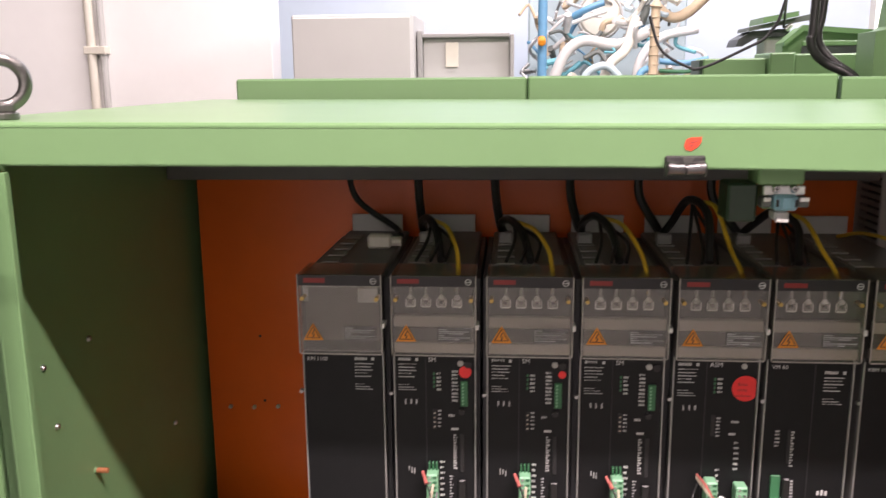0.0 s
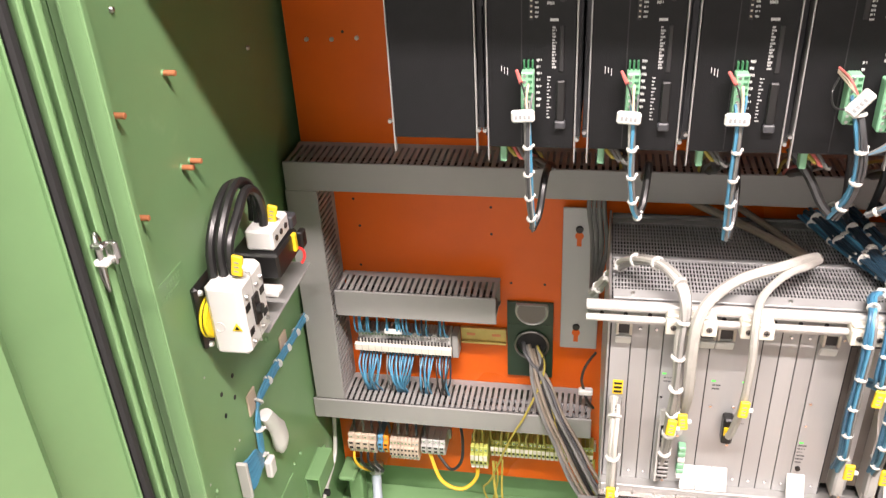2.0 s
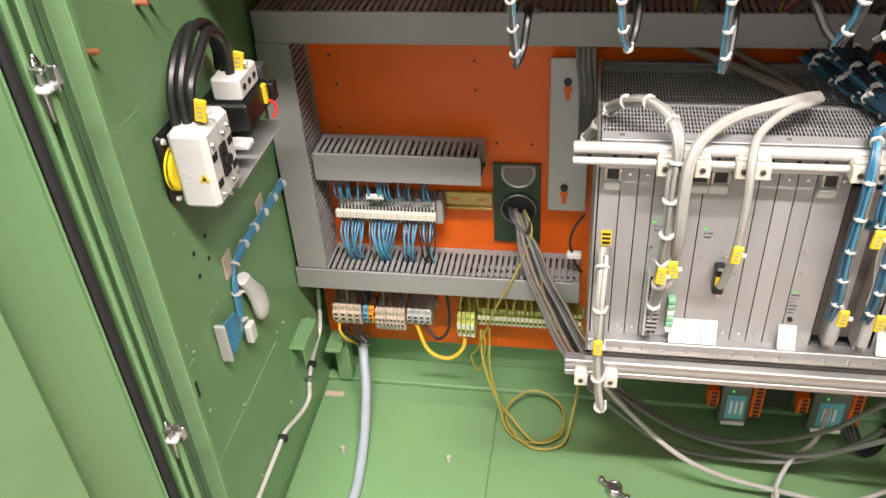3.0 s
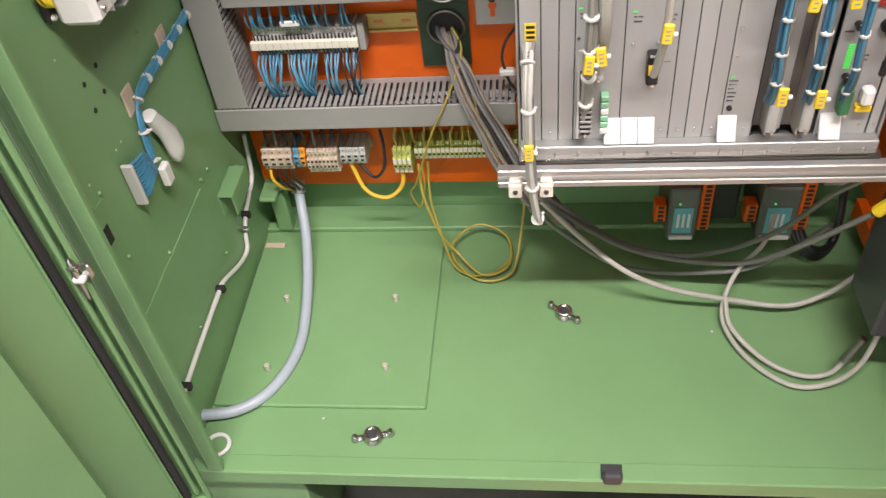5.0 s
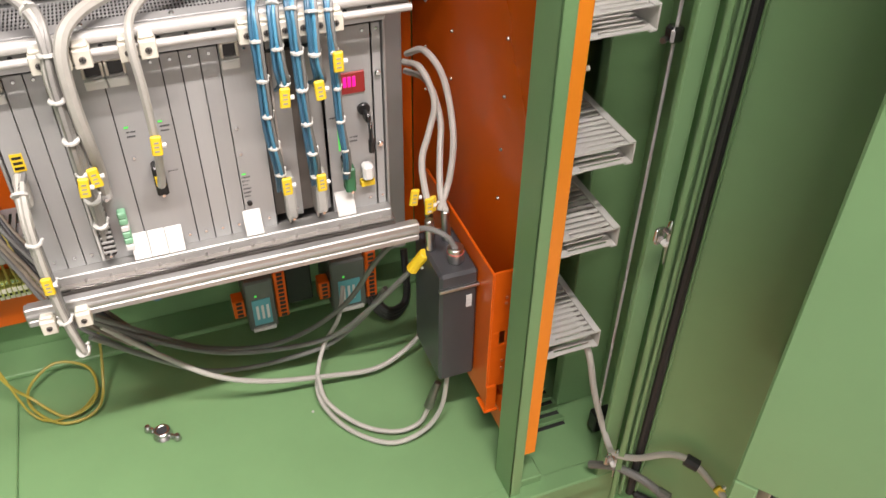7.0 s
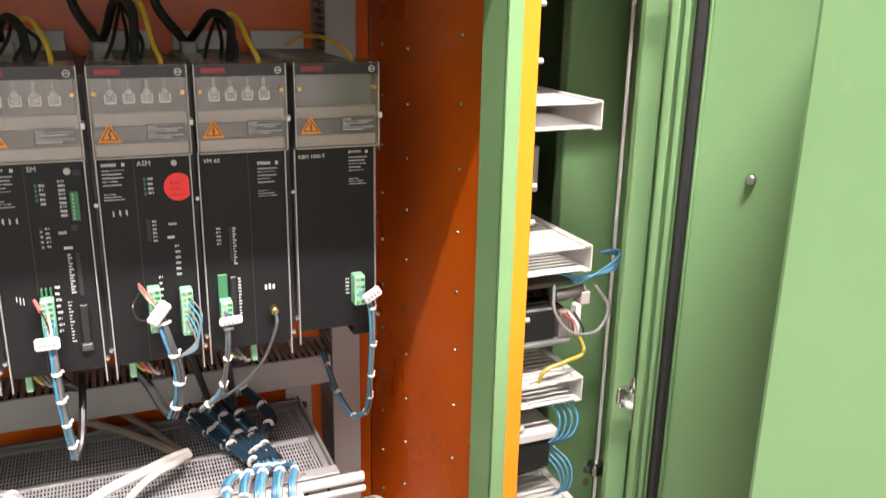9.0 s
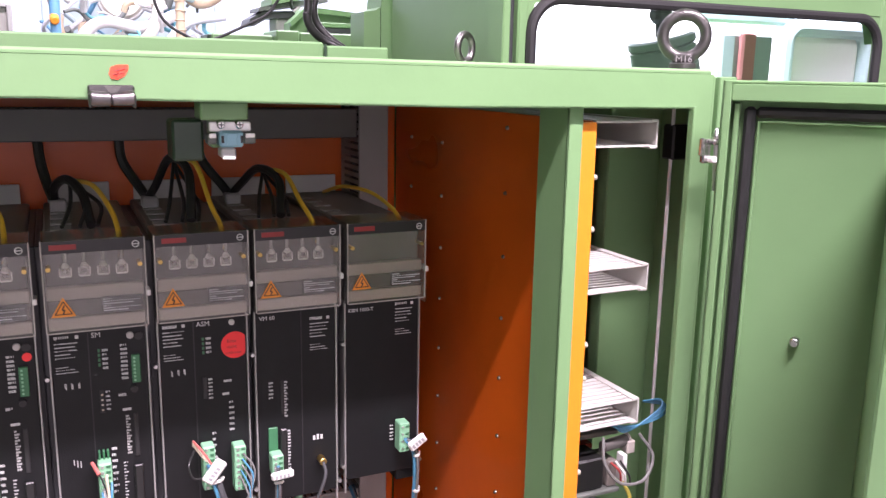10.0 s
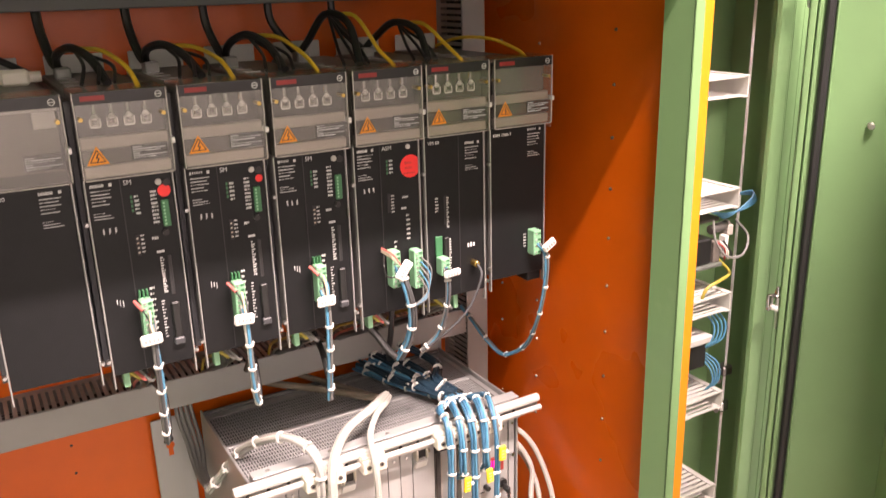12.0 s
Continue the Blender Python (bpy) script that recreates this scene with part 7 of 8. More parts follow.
cable("encoder_cable", [(0.030, 0.950, 0.545), (0.099, 0.970, 0.461), (0.180, 0.990, 0.387), (0.267, 0.980, 0.371), (0.353, 0.960, 0.389), (0.402, 0.900, 0.488), (0.444, 0.850, 0.585)], 0.0038, CABLE_GREY, FLOOR_LABEL, group="encoder cables")
cable("encoder_cable", [(0.030, 0.940, 0.520), (0.094, 0.970, 0.426), (0.159, 0.990, 0.354), (0.231, 1.000, 0.325), (0.302, 0.980, 0.346), (0.355, 0.970, 0.366), (0.402, 0.950, 0.424), (0.43, 0.92, 0.50)], 0.0038, CABLE_GREY, FLOOR_LABEL, group="encoder cables")
cable("encoder_cable", [(0.045, 0.955, 0.520), (0.111, 0.952, 0.440), (0.172, 0.939, 0.390), (0.239, 0.932, 0.360), (0.329, 0.936, 0.332), (0.411, 0.933, 0.322), (0.471, 0.947, 0.335), (0.508, 0.954, 0.370)], 0.0040, CABLE_PALE, FLOOR_LABEL, group="encoder cables")
cable("encoder_cable", [(0.385, 1.00, 0.45), (0.369, 0.975, 0.410), (0.341, 0.970, 0.365), (0.319, 0.938, 0.330), (0.316, 0.898, 0.315), (0.342, 0.841, 0.309), (0.391, 0.797, 0.309), (0.442, 0.794, 0.318), (0.472, 0.796, 0.360), (0.483, 0.802, 0.432)], 0.0036, CABLE_PALE, "pale grey cable lying in a loop on the cabinet floor", group="encoder cables")
c = cable("encoder_cable", [(0.319, 0.933, 0.340), (0.323, 0.892, 0.322), (0.360, 0.841, 0.312), (0.404, 0.813, 0.311), (0.440, 0.808, 0.320), (0.458, 0.809, 0.352)], 0.0036, CABLE_PALE, "pale grey cable lying in a loop on the cabinet floor", group="encoder cables")
part("plug", Shape().cyl((0.456, 0.809, 0.350), (0.472, 0.812, 0.395), 0.0075, 12, 0.0055, c=0.001), DULL_STEEL, c)
enc = thing("encoder_box", (0.487, 0.83, 0.43), "dark grey encoder box on the orange bracket", "control box")
part("case", Shape().box(0.462, 0.5140, 0.782, 0.880, 0.432, 0.625, 0.004), GEAR, enc)
part("cover_rim", Shape().box(0.4600, 0.5145, 0.778, 0.784, 0.600, 0.6045, 0.0006), STEEL, enc)
part("label", Shape().box(0.4975, 0.5050, 0.7800, 0.7812, 0.566, 0.586, 0.0), PRINT, enc)
part("socket_nut", Shape().cyl((0.492, 0.808, 0.625), (0.492, 0.808, 0.648), 0.0105, 14, c=0.001), STEEL, enc)
part("socket_ring", Shape().ring((0.492, 0.808, 0.640), (0, 0, 1), 0.0100, 0.0012, 18, 6), PINK, enc)
for i, (dx, y) in enumerate(((-0.016, 0.84), (-0.008, 0.862), (0.010, 0.850))):
    part("plug", Shape().cyl((0.486 + dx, y, 0.625), (0.484 + dx, y + 0.002, 0.672), 0.0058, 12, c=0.0008), STEEL if i != 1 else DULL_STEEL, enc)
part("lower_socket", Shape().cyl((0.484, 0.803, 0.420), (0.484, 0.803, 0.433), 0.0075, 12), STEEL, enc)
for a in ((0.452, 0.842, 0.600, 35), (0.470, 0.846, 0.690, 0), (0.452, 0.850, 0.705, 8), (0.480, 0.862, 0.680, 0)):
    flag(*a[:3], a[3], 0.011, 0.024)
solo("cable_sleeve", Shape().cyl((0.446, 0.848, 0.590), (0.462, 0.838, 0.622), 0.008, 10, c=0.001), YELLOW_TAG, "yellow marker sleeve on a grey cable", "cable marker")
for i, pts in enumerate(([(0.508, 1.04, 0.800), (0.519, 1.00, 0.822), (0.531, 0.960, 0.800), (0.524, 0.905, 0.752), (0.511, 0.880, 0.706), (0.488, 0.855, 0.672)], [(0.497, 1.02, 0.800), (0.507, 0.98, 0.808), (0.513, 0.945, 0.778), (0.498, 0.925, 0.745), (0.476, 0.890, 0.724), (0.470, 0.845, 0.680)], [(0.506, 1.04, 0.775), (0.517, 0.985, 0.786), (0.521, 0.945, 0.752), (0.508, 0.910, 0.72), (0.494, 0.870, 0.690), (0.496, 0.852, 0.668)])):
    cable("encoder_cable", pts, 0.0045, CABLE_PALE, "pale grey cable arching down beside the orange divider", group="encoder cables")
obr = thing("orange_bracket", (0.53, 0.84, 0.40), "orange steel bracket holding the encoder box", "bracket")
part("back_flange", Shape().box(0.515, 0.5185, 0.742, 0.985, 0.405, 0.648, 0.0008), ORANGE, obr)
fr = Shape()
fr.box(0.5185, 0.5515, 0.742, 0.7455, 0.545, 0.648, 0.0006).box(0.5185, 0.530, 0.742, 0.7455, 0.520, 0.545, 0.0006).box(0.538, 0.5515, 0.742, 0.7455, 0.520, 0.545, 0.0006).box(0.5185, 0.5515, 0.742, 0.7455, 0.440, 0.520, 0.0006)
part("front_flange", fr, ORANGE, obr)
part("lower_tab", Shape().box(0.515, 0.530, 0.738, 0.742, 0.395, 0.445, 0.0006).box(0.512, 0.532, 0.735, 0.765, 0.3955, 0.3985, 0.0006), ORANGE, obr)
for z in (0.605, 0.595, 0.490, 0.475):
    part("rivet", Shape().cyl((0.536, 0.742, z), (0.536, 0.7405, z), 0.0022, 8), COPPER, obr)
solo("lower_angle", Shape().box(0.540, 0.552, 0.664, 1.10, 0.385, 0.388, 0.0006).box(0.5375, 0.5405, 0.668, 1.10, 0.352, 0.388, 0.0006), ORANGE, "orange steel angle below the divider panel", "angle")

# ---- behind the divider ----
rods = thing("locking_rod", (0.673, 0.692, 0.40), "long bright steel locking rod beside the divider", "rod")
part("bar", Shape().cyl((0.673, 0.692, 0.36), (0.673, 0.692, 1.585), 0.0020, 10), BRIGHT_ZINC, rods)
part("guide", Shape().box(0.666, 0.684, 0.686, 0.704, 0.996, 1.012, 0.003), DULL_STEEL, rods)
part("guide", Shape().box(0.664, 0.680, 0.684, 0.700, 0.940, 0.958, 0.003), WING, rods)
part("upper_guide", Shape().box(0.670, 0.700, 0.686, 0.704, 1.530, 1.566, 0.002), BLACK_PLASTIC, rods)
for z in (0.945, 0.992, 1.008):
    part("guide_screw", Shape().cyl((0.660, 0.690, z), (0.656, 0.688, z), 0.0036, 8), STEEL, rods)
part("lower_guide", Shape().box(0.664, 0.694, 0.684, 0.702, 0.318, 0.355, 0.002), BLACK_PLASTIC, rods)
rods.location += Vector((0.013, 0.019, 0.0))
rel = thing("relay_carrier", (0.60, 0.75, 1.185), "relay carrier with small black relays and thin wires", "relay")
part("carrier", Shape().box(0.557, 0.618, 0.672, 1.05, 1.188, 1.193, 0.001), DARK_CASE, rel)
part("upper_carrier", Shape().box(0.557, 0.626, 0.690, 1.05, 1.244, 1.249, 0.001), TAUPE, rel)
for i in range(5):
    part("relay", Shape().box(0.560, 0.600, 0.676 + 0.045 * i, 0.712 + 0.045 * i, 1.1935, 1.228, 0.002), BLACK_PLASTIC, rel)
    part("relay_socket", Shape().box(0.604, 0.616, 0.676 + 0.045 * i, 0.708 + 0.045 * i, 1.1935, 1.222, 0.001), TAUPE if i != 1 else RED_DULL, rel)
part("white_holder", Shape().box(0.620, 0.626, 0.672, 0.684, 1.198, 1.228, 0.001), WHITE, rel)
part("terminal", Shape().box(0.628, 0.638, 0.676, 0.694, 1.226, 1.240, 0.001), TAUPE_LIGHT, rel)
part("coil_drum", Shape().cyl((0.598, 0.680, 1.238), (0.632, 0.684, 1.239), 0.0062, 16, c=0.0015), TAUPE_DARK, rel, "dark wire coil")
part("coil_drum_flange", Shape().cyl((0.632, 0.684, 1.239), (0.634, 0.684, 1.239), 0.0075, 16, c=0.001), TAUPE_LIGHT, rel)
for k in range(3):
    part("jumper_wire", Shape().tube([(0.606 + 0.006 * k, 0.674, 1.222), (0.612 + 0.006 * k, 0.666, 1.214 - 0.003 * k), (0.616 + 0.006 * k, 0.668, 1.198)], 0.0012, 6, 4), (RED_DULL, CABLE_WHITE, CABLE_BLACK)[k], rel)
part("thin_wire", Shape().tube([(0.590, 0.668, 1.255), (0.588, 0.660, 1.230), (0.605, 0.655, 1.208), (0.635, 0.656, 1.205), (0.652, 0.664, 1.225), (0.645, 0.68, 1.245)], 0.0017, 6, 6), CABLE_GREY, rel)
for k in range(4):
    cable("blue_wire", [(0.590 + 0.01 * k, 0.70, 1.262), (0.625, 0.680, 1.256 - 0.002 * k), (0.660, 0.672, 1.262 + 0.003 * k), (0.676 - 0.003 * k, 0.676, 1.272 + 0.003 * k), (0.655, 0.690, 1.276)], 0.0012, BLUE, "thin blue wire looping out of a side duct", group="blue wires")
    cable("blue_wire", [(0.596 + 0.007 * k, 0.680, 1.128), (0.606 + 0.007 * k, 0.668, 1.108), (0.602 + 0.007 * k, 0.668, 1.085), (0.590 + 0.005 * k, 0.680, 1.070)], 0.0012, BLUE, "thin blue wire between the side ducts", group="blue wires")
    cable("blue_wire", [(0.596 + 0.006 * k, 0.690, 1.060), (0.608 + 0.006 * k, 0.674, 1.046), (0.616 + 0.004 * k, 0.672, 1.022), (0.612 + 0.004 * k, 0.682, 1.004)], 0.0012, BLUE, "thin blue wire between the side ducts", group="blue wires")
cable("yellow_lead", [(0.640, 0.700, 1.186), (0.632, 0.672, 1.176), (0.605, 0.664, 1.172), (0.583, 0.664, 1.166), (0.578, 0.668, 1.148)], 0.0021, YELLOW_DULL, "dull yellow lead entering a side duct")
rb = thing("relay_row", (0.58, 0.75, 1.06), "row of small black relays between side ducts", "relay")
for i in range(6):
    part("relay", Shape().box(0.557, 0.600, 0.672 + 0.040 * i, 0.706 + 0.040 * i, 1.048, 1.084, 0.002), BLACK_PLASTIC, rb)
part("top_strip", Shape().box(0.557, 0.606, 0.668, 0.91, 1.0845, 1.094, 0.001), GREY_PLASTIC, rb)
solo("small_board", Shape().box(0.5572, 0.613, 0.752, 0.80, 1.328, 1.377, 0.0015), GREY_CABINET, "small grey circuit module behind the divider", "module")
for k in range(16):
    y = 0.752 + 0.0215 * k
    lv = thing("floor_louvre", (0.6175, y, ZF), "raised green louvre over a dark slot in the cabinet floor", "louvre", "floor louvres")
    part("hood", Shape().prism([(0.0, 0.0), (0.012, 0.0), (0.012, 0.0012), (0.001, 0.0065), (0.0, 0.0060)], lambda u, v, w, y=y: (w, y + u, ZF + v), (0.577, 0.656)), GREEN, lv)
    part("opening", Shape().box(0.578, 0.655, y - 0.0070, y - 0.0008, ZF, ZF + 0.0008, 0.0), RUBBER, lv, "dark slot")
c = cable("door_cable", [(0.618, 0.690, 0.562), (0.623, 0.670, 0.538), (0.634, 0.664, 0.480), (0.650, 0.655, 0.415), (0.654, 0.632, 0.385), (0.650, 0.612, 0.396), (0.667, 0.589, 0.408), (0.691, 0.559, 0.443), (0.709, 0.536, 0.447), (0.729, 0.510, 0.423), (0.741, 0.496, 0.408)], 0.0044, CABLE_PALE, "pale grey cable running from the ducts to the open door", n=10)
part("clip", Shape().cyl((0.703, 0.543, 0.448), (0.714, 0.530, 0.444), 0.0080, 10), RUBBER, c)
flag(0.733, 0.503, 0.419, -35, 0.011, 0.022)
c = cable("earth_braid", [(0.640, 0.645, 0.335), (0.650, 0.618, 0.362), (0.658, 0.602, 0.372), (0.678, 0.575, 0.371), (0.692, 0.556, 0.363)], 0.0058, CABLE_GREY, "grey earthing braid between cabinet and door", n=10)
part("lug", Shape().cyl((0.690, 0.558, 0.364), (0.700, 0.544, 0.364), 0.0075, 8, 0.0060), DULL_STEEL, c)

# ---- doors ----
def open_door(name, hinge, way, inner, width, label, gap):
    """A door swung open: hinge at (x, y), way along its width, inner the direction its inside faces, gap between hinge and edge."""
    d = thing(name, (hinge[0], hinge[1], 0.29), label, "door")
    u, n = Vector((*way, 0)).normalized(), Vector((*inner, 0)).normalized()
    m = Matrix(((u.x, n.x, 0, hinge[0]), (u.y, n.y, 0, hinge[1]), (0, 0, 1, 0), (0, 0, 0, 1)))
    z0, z1 = 0.292, 1.612
    part("leaf", Shape().box(gap, width, -0.004, 0.0, z0, z1, 0.001, m), GREEN, d)
    e = Shape()
    e.box(gap, gap + 0.003, 0.0, 0.020, z0, z1, 0.0008, m).box(gap + 0.003, width, 0.0, 0.020, z1 - 0.003, z1, 0.0008, m).box(gap + 0.003, width, 0.0, 0.020, z0, z0 + 0.003, 0.0008, m).box(gap, 0.018, 0.0175, 0.020, z0, z1, 0.0008, m).box(0.018, width, 0.0175, 0.020, z1 - 0.018, z1 - 0.003, 0.0008, m)
    part("folded_edge", e, GREEN, d)
    part("upright_stiffener", Shape().box(0.020, 0.025, 0.0, 0.012, z0 + 0.02, z1 - 0.02, 0.001, m), GREEN, d)
    g = Shape()
    g.box(0.0285, 0.0385, 0.0, 0.010, z0 + 0.023, z1 - 0.023, 0.003, m).box(0.0385, width - 0.03, 0.0, 0.010, z1 - 0.033, z1 - 0.023, 0.003, m).box(0.0385, width - 0.03, 0.0, 0.010, z0 + 0.023, z0 + 0.033, 0.003, m)
    part("seal", g, RUBBER, d, "black rubber seal")
    part("seal_lip", Shape().box(0.0400, 0.0425, 0.0, 0.007, z0 + 0.035, z1 - 0.035, 0.001, m).box(0.0425, width - 0.03, 0.0, 0.007, z1 - 0.0375, z1 - 0.035, 0.001, m), GREEN, d)
    return d, m


door_r, mr = open_door("cabinet_door", (0.659, 0.625), (0.62, -0.785), (-0.785, -0.62), 0.56, "green steel cabinet door swung open, with a black seal", 0.010)
part("bolt", Shape().cyl(mr @ Vector((0.090, 0.0, 1.377)), mr @ Vector((0.090, 0.009, 1.377)), 0.0042, 12, c=0.001).cyl(mr @ Vector((0.090, 0.009, 1.377)), mr @ Vector((0.090, 0.013, 1.377)), 0.0026, 10), STEEL, door_r)
# the deep unit on the inside of the door, with its louvres
unit = thing("door_cooling_unit", tuple(mr @ Vector((0.30, 0.14, 0.62))), "deep green housing with louvres on the open door", "cooling unit")
k0, k1, deep, zb, zt = 0.152, 0.540, 0.262, 0.640, 1.552
part("front", Shape().box(k0, k1, deep - 0.004, deep, zb + 0.110, zt, 0.003, mr), GREEN, unit)
part("frame_bottom", Shape().box(k0, k1, deep - 0.004, deep + 0.002, zb, zb + 0.022, 0.002, mr), GREEN, unit)
part("frame_side", Shape().box(k0, k0 + 0.020, deep - 0.004, deep, zb + 0.022, zb + 0.110, 0.002, mr), GREEN, unit)
part("side", Shape().box(k0, k0 + 0.003, 0.0, deep - 0.004, zb, zt, 0.002, mr), GREEN, unit)
part("far_side", Shape().box(k1 - 0.003, k1, 0.0, deep - 0.004, zb, zt, 0.002, mr), GREEN, unit)
part("top", Shape().box(k0, k1, 0.0, deep, zt, zt + 0.003, 0.001, mr), GREEN, unit)
part("bottom", Shape().box(k0, k1, 0.0, deep - 0.004, zb, zb + 0.003, 0.001, mr), GREEN, unit)
part("louvre_backing", Shape().box(k0 + 0.010, k1 - 0.010, deep - 0.030, deep - 0.026, zb + 0.01, zb + 0.115, 0.0, mr), RUBBER, unit)
for i in range(20):
    a = k0 + 0.024 + 0.0180 * i
    mm = mr @ Matrix.Translation((a, deep - 0.010, 0)) @ Matrix.Rotation(radians(35), 4, "Z")
    part("slat", Shape().box(-0.0068, 0.0068, -0.0012, 0.0012, zb + 0.022, zb + 0.110, 0.0005, mm), BEIGE, unit)

door_l, ml = open_door("cabinet_door", (-0.418, 0.628), (-0.42, -0.907), (0.907, -0.42), 0.52, "green steel cabinet door swung open, with a black seal", 0.010)
part("inner_panel", Shape().box(0.118, 0.50, 0.0, 0.030, 0.33, 1.57, 0.006, ml), GREEN, door_l, "raised green inner panel")

hinge = thing("hinge", (-0.4085, 0.606, 1.152), "zinc steel hinge with a loose pin", "hinge", "hinges")
hx, hy, hz = -0.4085, 0.606, 1.152
part("frame_leaf", Shape().box(hx + 0.003, hx + 0.0125, hy - 0.003, hy + 0.002, hz - 0.011, hz + 0.011, 0.0012), WING, hinge)
part("frame_knob", Shape().cyl((hx + 0.0145, hy - 0.003, hz - 0.004), (hx + 0.0145, hy - 0.003, hz + 0.012), 0.0030, 10, 0.0024, c=0.001), WING, hinge)
part("upper_knuckle", Shape().box(hx - 0.0055, hx + 0.0065, hy - 0.010, hy - 0.0005, hz + 0.0060, hz + 0.0115, 0.0016), WING, hinge)
part("pin_head", Shape().cyl((hx, hy - 0.005, hz + 0.0115), (hx, hy - 0.005, hz + 0.0215), 0.0044, 12, 0.0026, c=0.0016), CHROME, hinge)
part("pin", Shape().cyl((hx, hy - 0.006, hz - 0.013), (hx, hy - 0.006, hz + 0.012), 0.0027, 10), STEEL, hinge)
part("lower_knuckle", Shape().box(hx - 0.0060, hx + 0.0070, hy - 0.010, hy - 0.0005, hz - 0.0105, hz - 0.0045, 0.0016), BRIGHT_ZINC, hinge)
part("pin_tip", Shape().cyl((hx + 0.0004, hy - 0.006, hz - 0.0105), (hx + 0.0004, hy - 0.0065, hz - 0.036), 0.0026, 8, 0.0009), STEEL, hinge)
part("pin_clip", Shape().tube([(hx - 0.0035, hy - 0.006, hz - 0.010), (hx - 0.0032, hy - 0.007, hz - 0.022), (hx + 0.0002, hy - 0.007, hz - 0.036)], 0.0011, 6, 5), DULL_STEEL, hinge)
for p in ((-0.4085, 0.606, 1.555), (-0.4085, 0.606, 0.748)):
    copy_thing(hinge, Matrix.Translation(p))
for z in (1.548, 1.150, 0.770, 0.385):
    copy_thing(hinge, Matrix.Translation((0.652, 0.615, z)) @ Matrix.Scale(-1, 4, (1, 0, 0)))

# ---- on the cabinet front ----
clip = thing("door_catch", (0.1425, 0.641, 1.585), "rolled zinc steel door catch on the cabinet edge", "catch", "door catches")
part("back_plate", Shape().box(0.1275, 0.1575, 0.6412, 0.6445, 1.5915, 1.6005, 0.0012), CATCH_STEEL, clip)
roll = Shape()
roll.cyl((0.1285, 0.6385, 1.5915), (0.1420, 0.6385, 1.5908), 0.0054, 16, 0.0049, c=0.0008).cyl((0.1420, 0.6388, 1.5908), (0.1570, 0.6385, 1.5918), 0.0044, 16, 0.0053, c=0.0008)
part("roll", roll, CATCH_STEEL, clip)
part("tongue", Shape().prism([(0.1380, 1.6000), (0.1415, 1.5950), (0.1450, 1.5950), (0.1490, 1.6000)], lambda u, v, w: (u, w, v), (0.6365, 0.6385)), DULL_STEEL, clip)
for xx in (0.1275, 0.1555):
    part("foot", Shape().box(xx, xx + 0.0022, 0.6350, 0.6445, 1.5850, 1.5950, 0.0010), CATCH_STEEL, clip)
clip2 = thing("door_catch", (0.139, 0.650, 0.3015), "dark steel door catch on the cabinet sill", "catch", "door catches")
part("plate", Shape().box(0.122, 0.150, 0.6445, 0.668, 0.3018, 0.3050, 0.001), GEAR, clip2)
part("hook", Shape().box(0.124, 0.149, 0.6410, 0.652, 0.295, 0.318, 0.003), GEAR, clip2)
mark = Shape().prism([(0.1372, 1.6080), (0.1385, 1.6125), (0.1425, 1.6140), (0.1500, 1.6142), (0.1497, 1.6105), (0.1470, 1.6065), (0.1425, 1.6040), (0.1385, 1.6050)], lambda u, v, w: (u, w, v), (0.6442, 0.6449))
mk = thing("red_sticker", (0.1435, 0.6449, 1.604), "torn scrap of orange-red sticker on the cabinet edge", "sticker")
part("paper", mark, RED_ORANGE, mk)
scrawl = Shape()
for q in (((0.1405, 1.6100), (0.1440, 1.6105), (0.1480, 1.6118)), ((0.1400, 1.6075), (0.1430, 1.6082), (0.1468, 1.6085)), ((0.1435, 1.6120), (0.1430, 1.6090), (0.1420, 1.6058))):
    scrawl.tube([(u, 0.6441, v) for u, v in q], 0.0004, 5, 3)
part("scrawl", scrawl, RED_DULL, mk)
mk.location.x += 0.0045
sw = thing("door_switch", (0.222, 0.690, 1.545), "pale blue door switch on a green bracket under the cabinet roof", "switch")
part("bracket", Shape().box(0.206, 0.242, 0.674, 0.704, 1.5745, 1.5885, 0.0015).box(0.216, 0.240, 0.694, 0.712, 1.552, 1.5745, 0.002), GREEN, sw)
part("shroud", Shape().box(0.186, 0.2095, 0.684, 0.716, 1.543, 1.5745, 0.002), GREEN_DARK, sw, "dark green box behind the plug")
part("screw_plate", Shape().box(0.213, 0.245, 0.680, 0.684, 1.5655, 1.5730, 0.001), LUG, sw, "bright screw plate")
blue = mat("pale_blue_plastic", (0.20, 0.40, 0.47), 0.40)
part("body", Shape().box(0.2195, 0.2375, 0.672, 0.692, 1.5540, 1.5665, 0.0018), blue, sw)
part("body_rib", Shape().box(0.2245, 0.2325, 0.6695, 0.6718, 1.5555, 1.5655, 0.0008), blue, sw)
part("lower_plug", Shape().box(0.2205, 0.2320, 0.674, 0.690, 1.5455, 1.5535, 0.0015), GREY_PLASTIC, sw)
part("plug_lip", Shape().cyl((0.2215, 0.6735, 1.5465), (0.2310, 0.6735, 1.5460), 0.0016, 8), LUG, sw)
for x0, x1 in ((0.2110, 0.2185), (0.2385, 0.2480)):
    part("side_ear", Shape().box(x0, x1, 0.677, 0.690, 1.5560, 1.5640, 0.0012), DARK_CASE, sw)
    part("ear_clip", Shape().box(x0 + 0.001, x1 - 0.001, 0.6745, 0.6768, 1.5610, 1.5645, 0.0006), LUG, sw)
for x0 in (0.2205, 0.2350):
    part("contact_slot", Shape().box(x0, x0 + 0.0020, 0.6712, 0.6722, 1.5575, 1.5630, 0.0), BLACK_PLASTIC, sw)
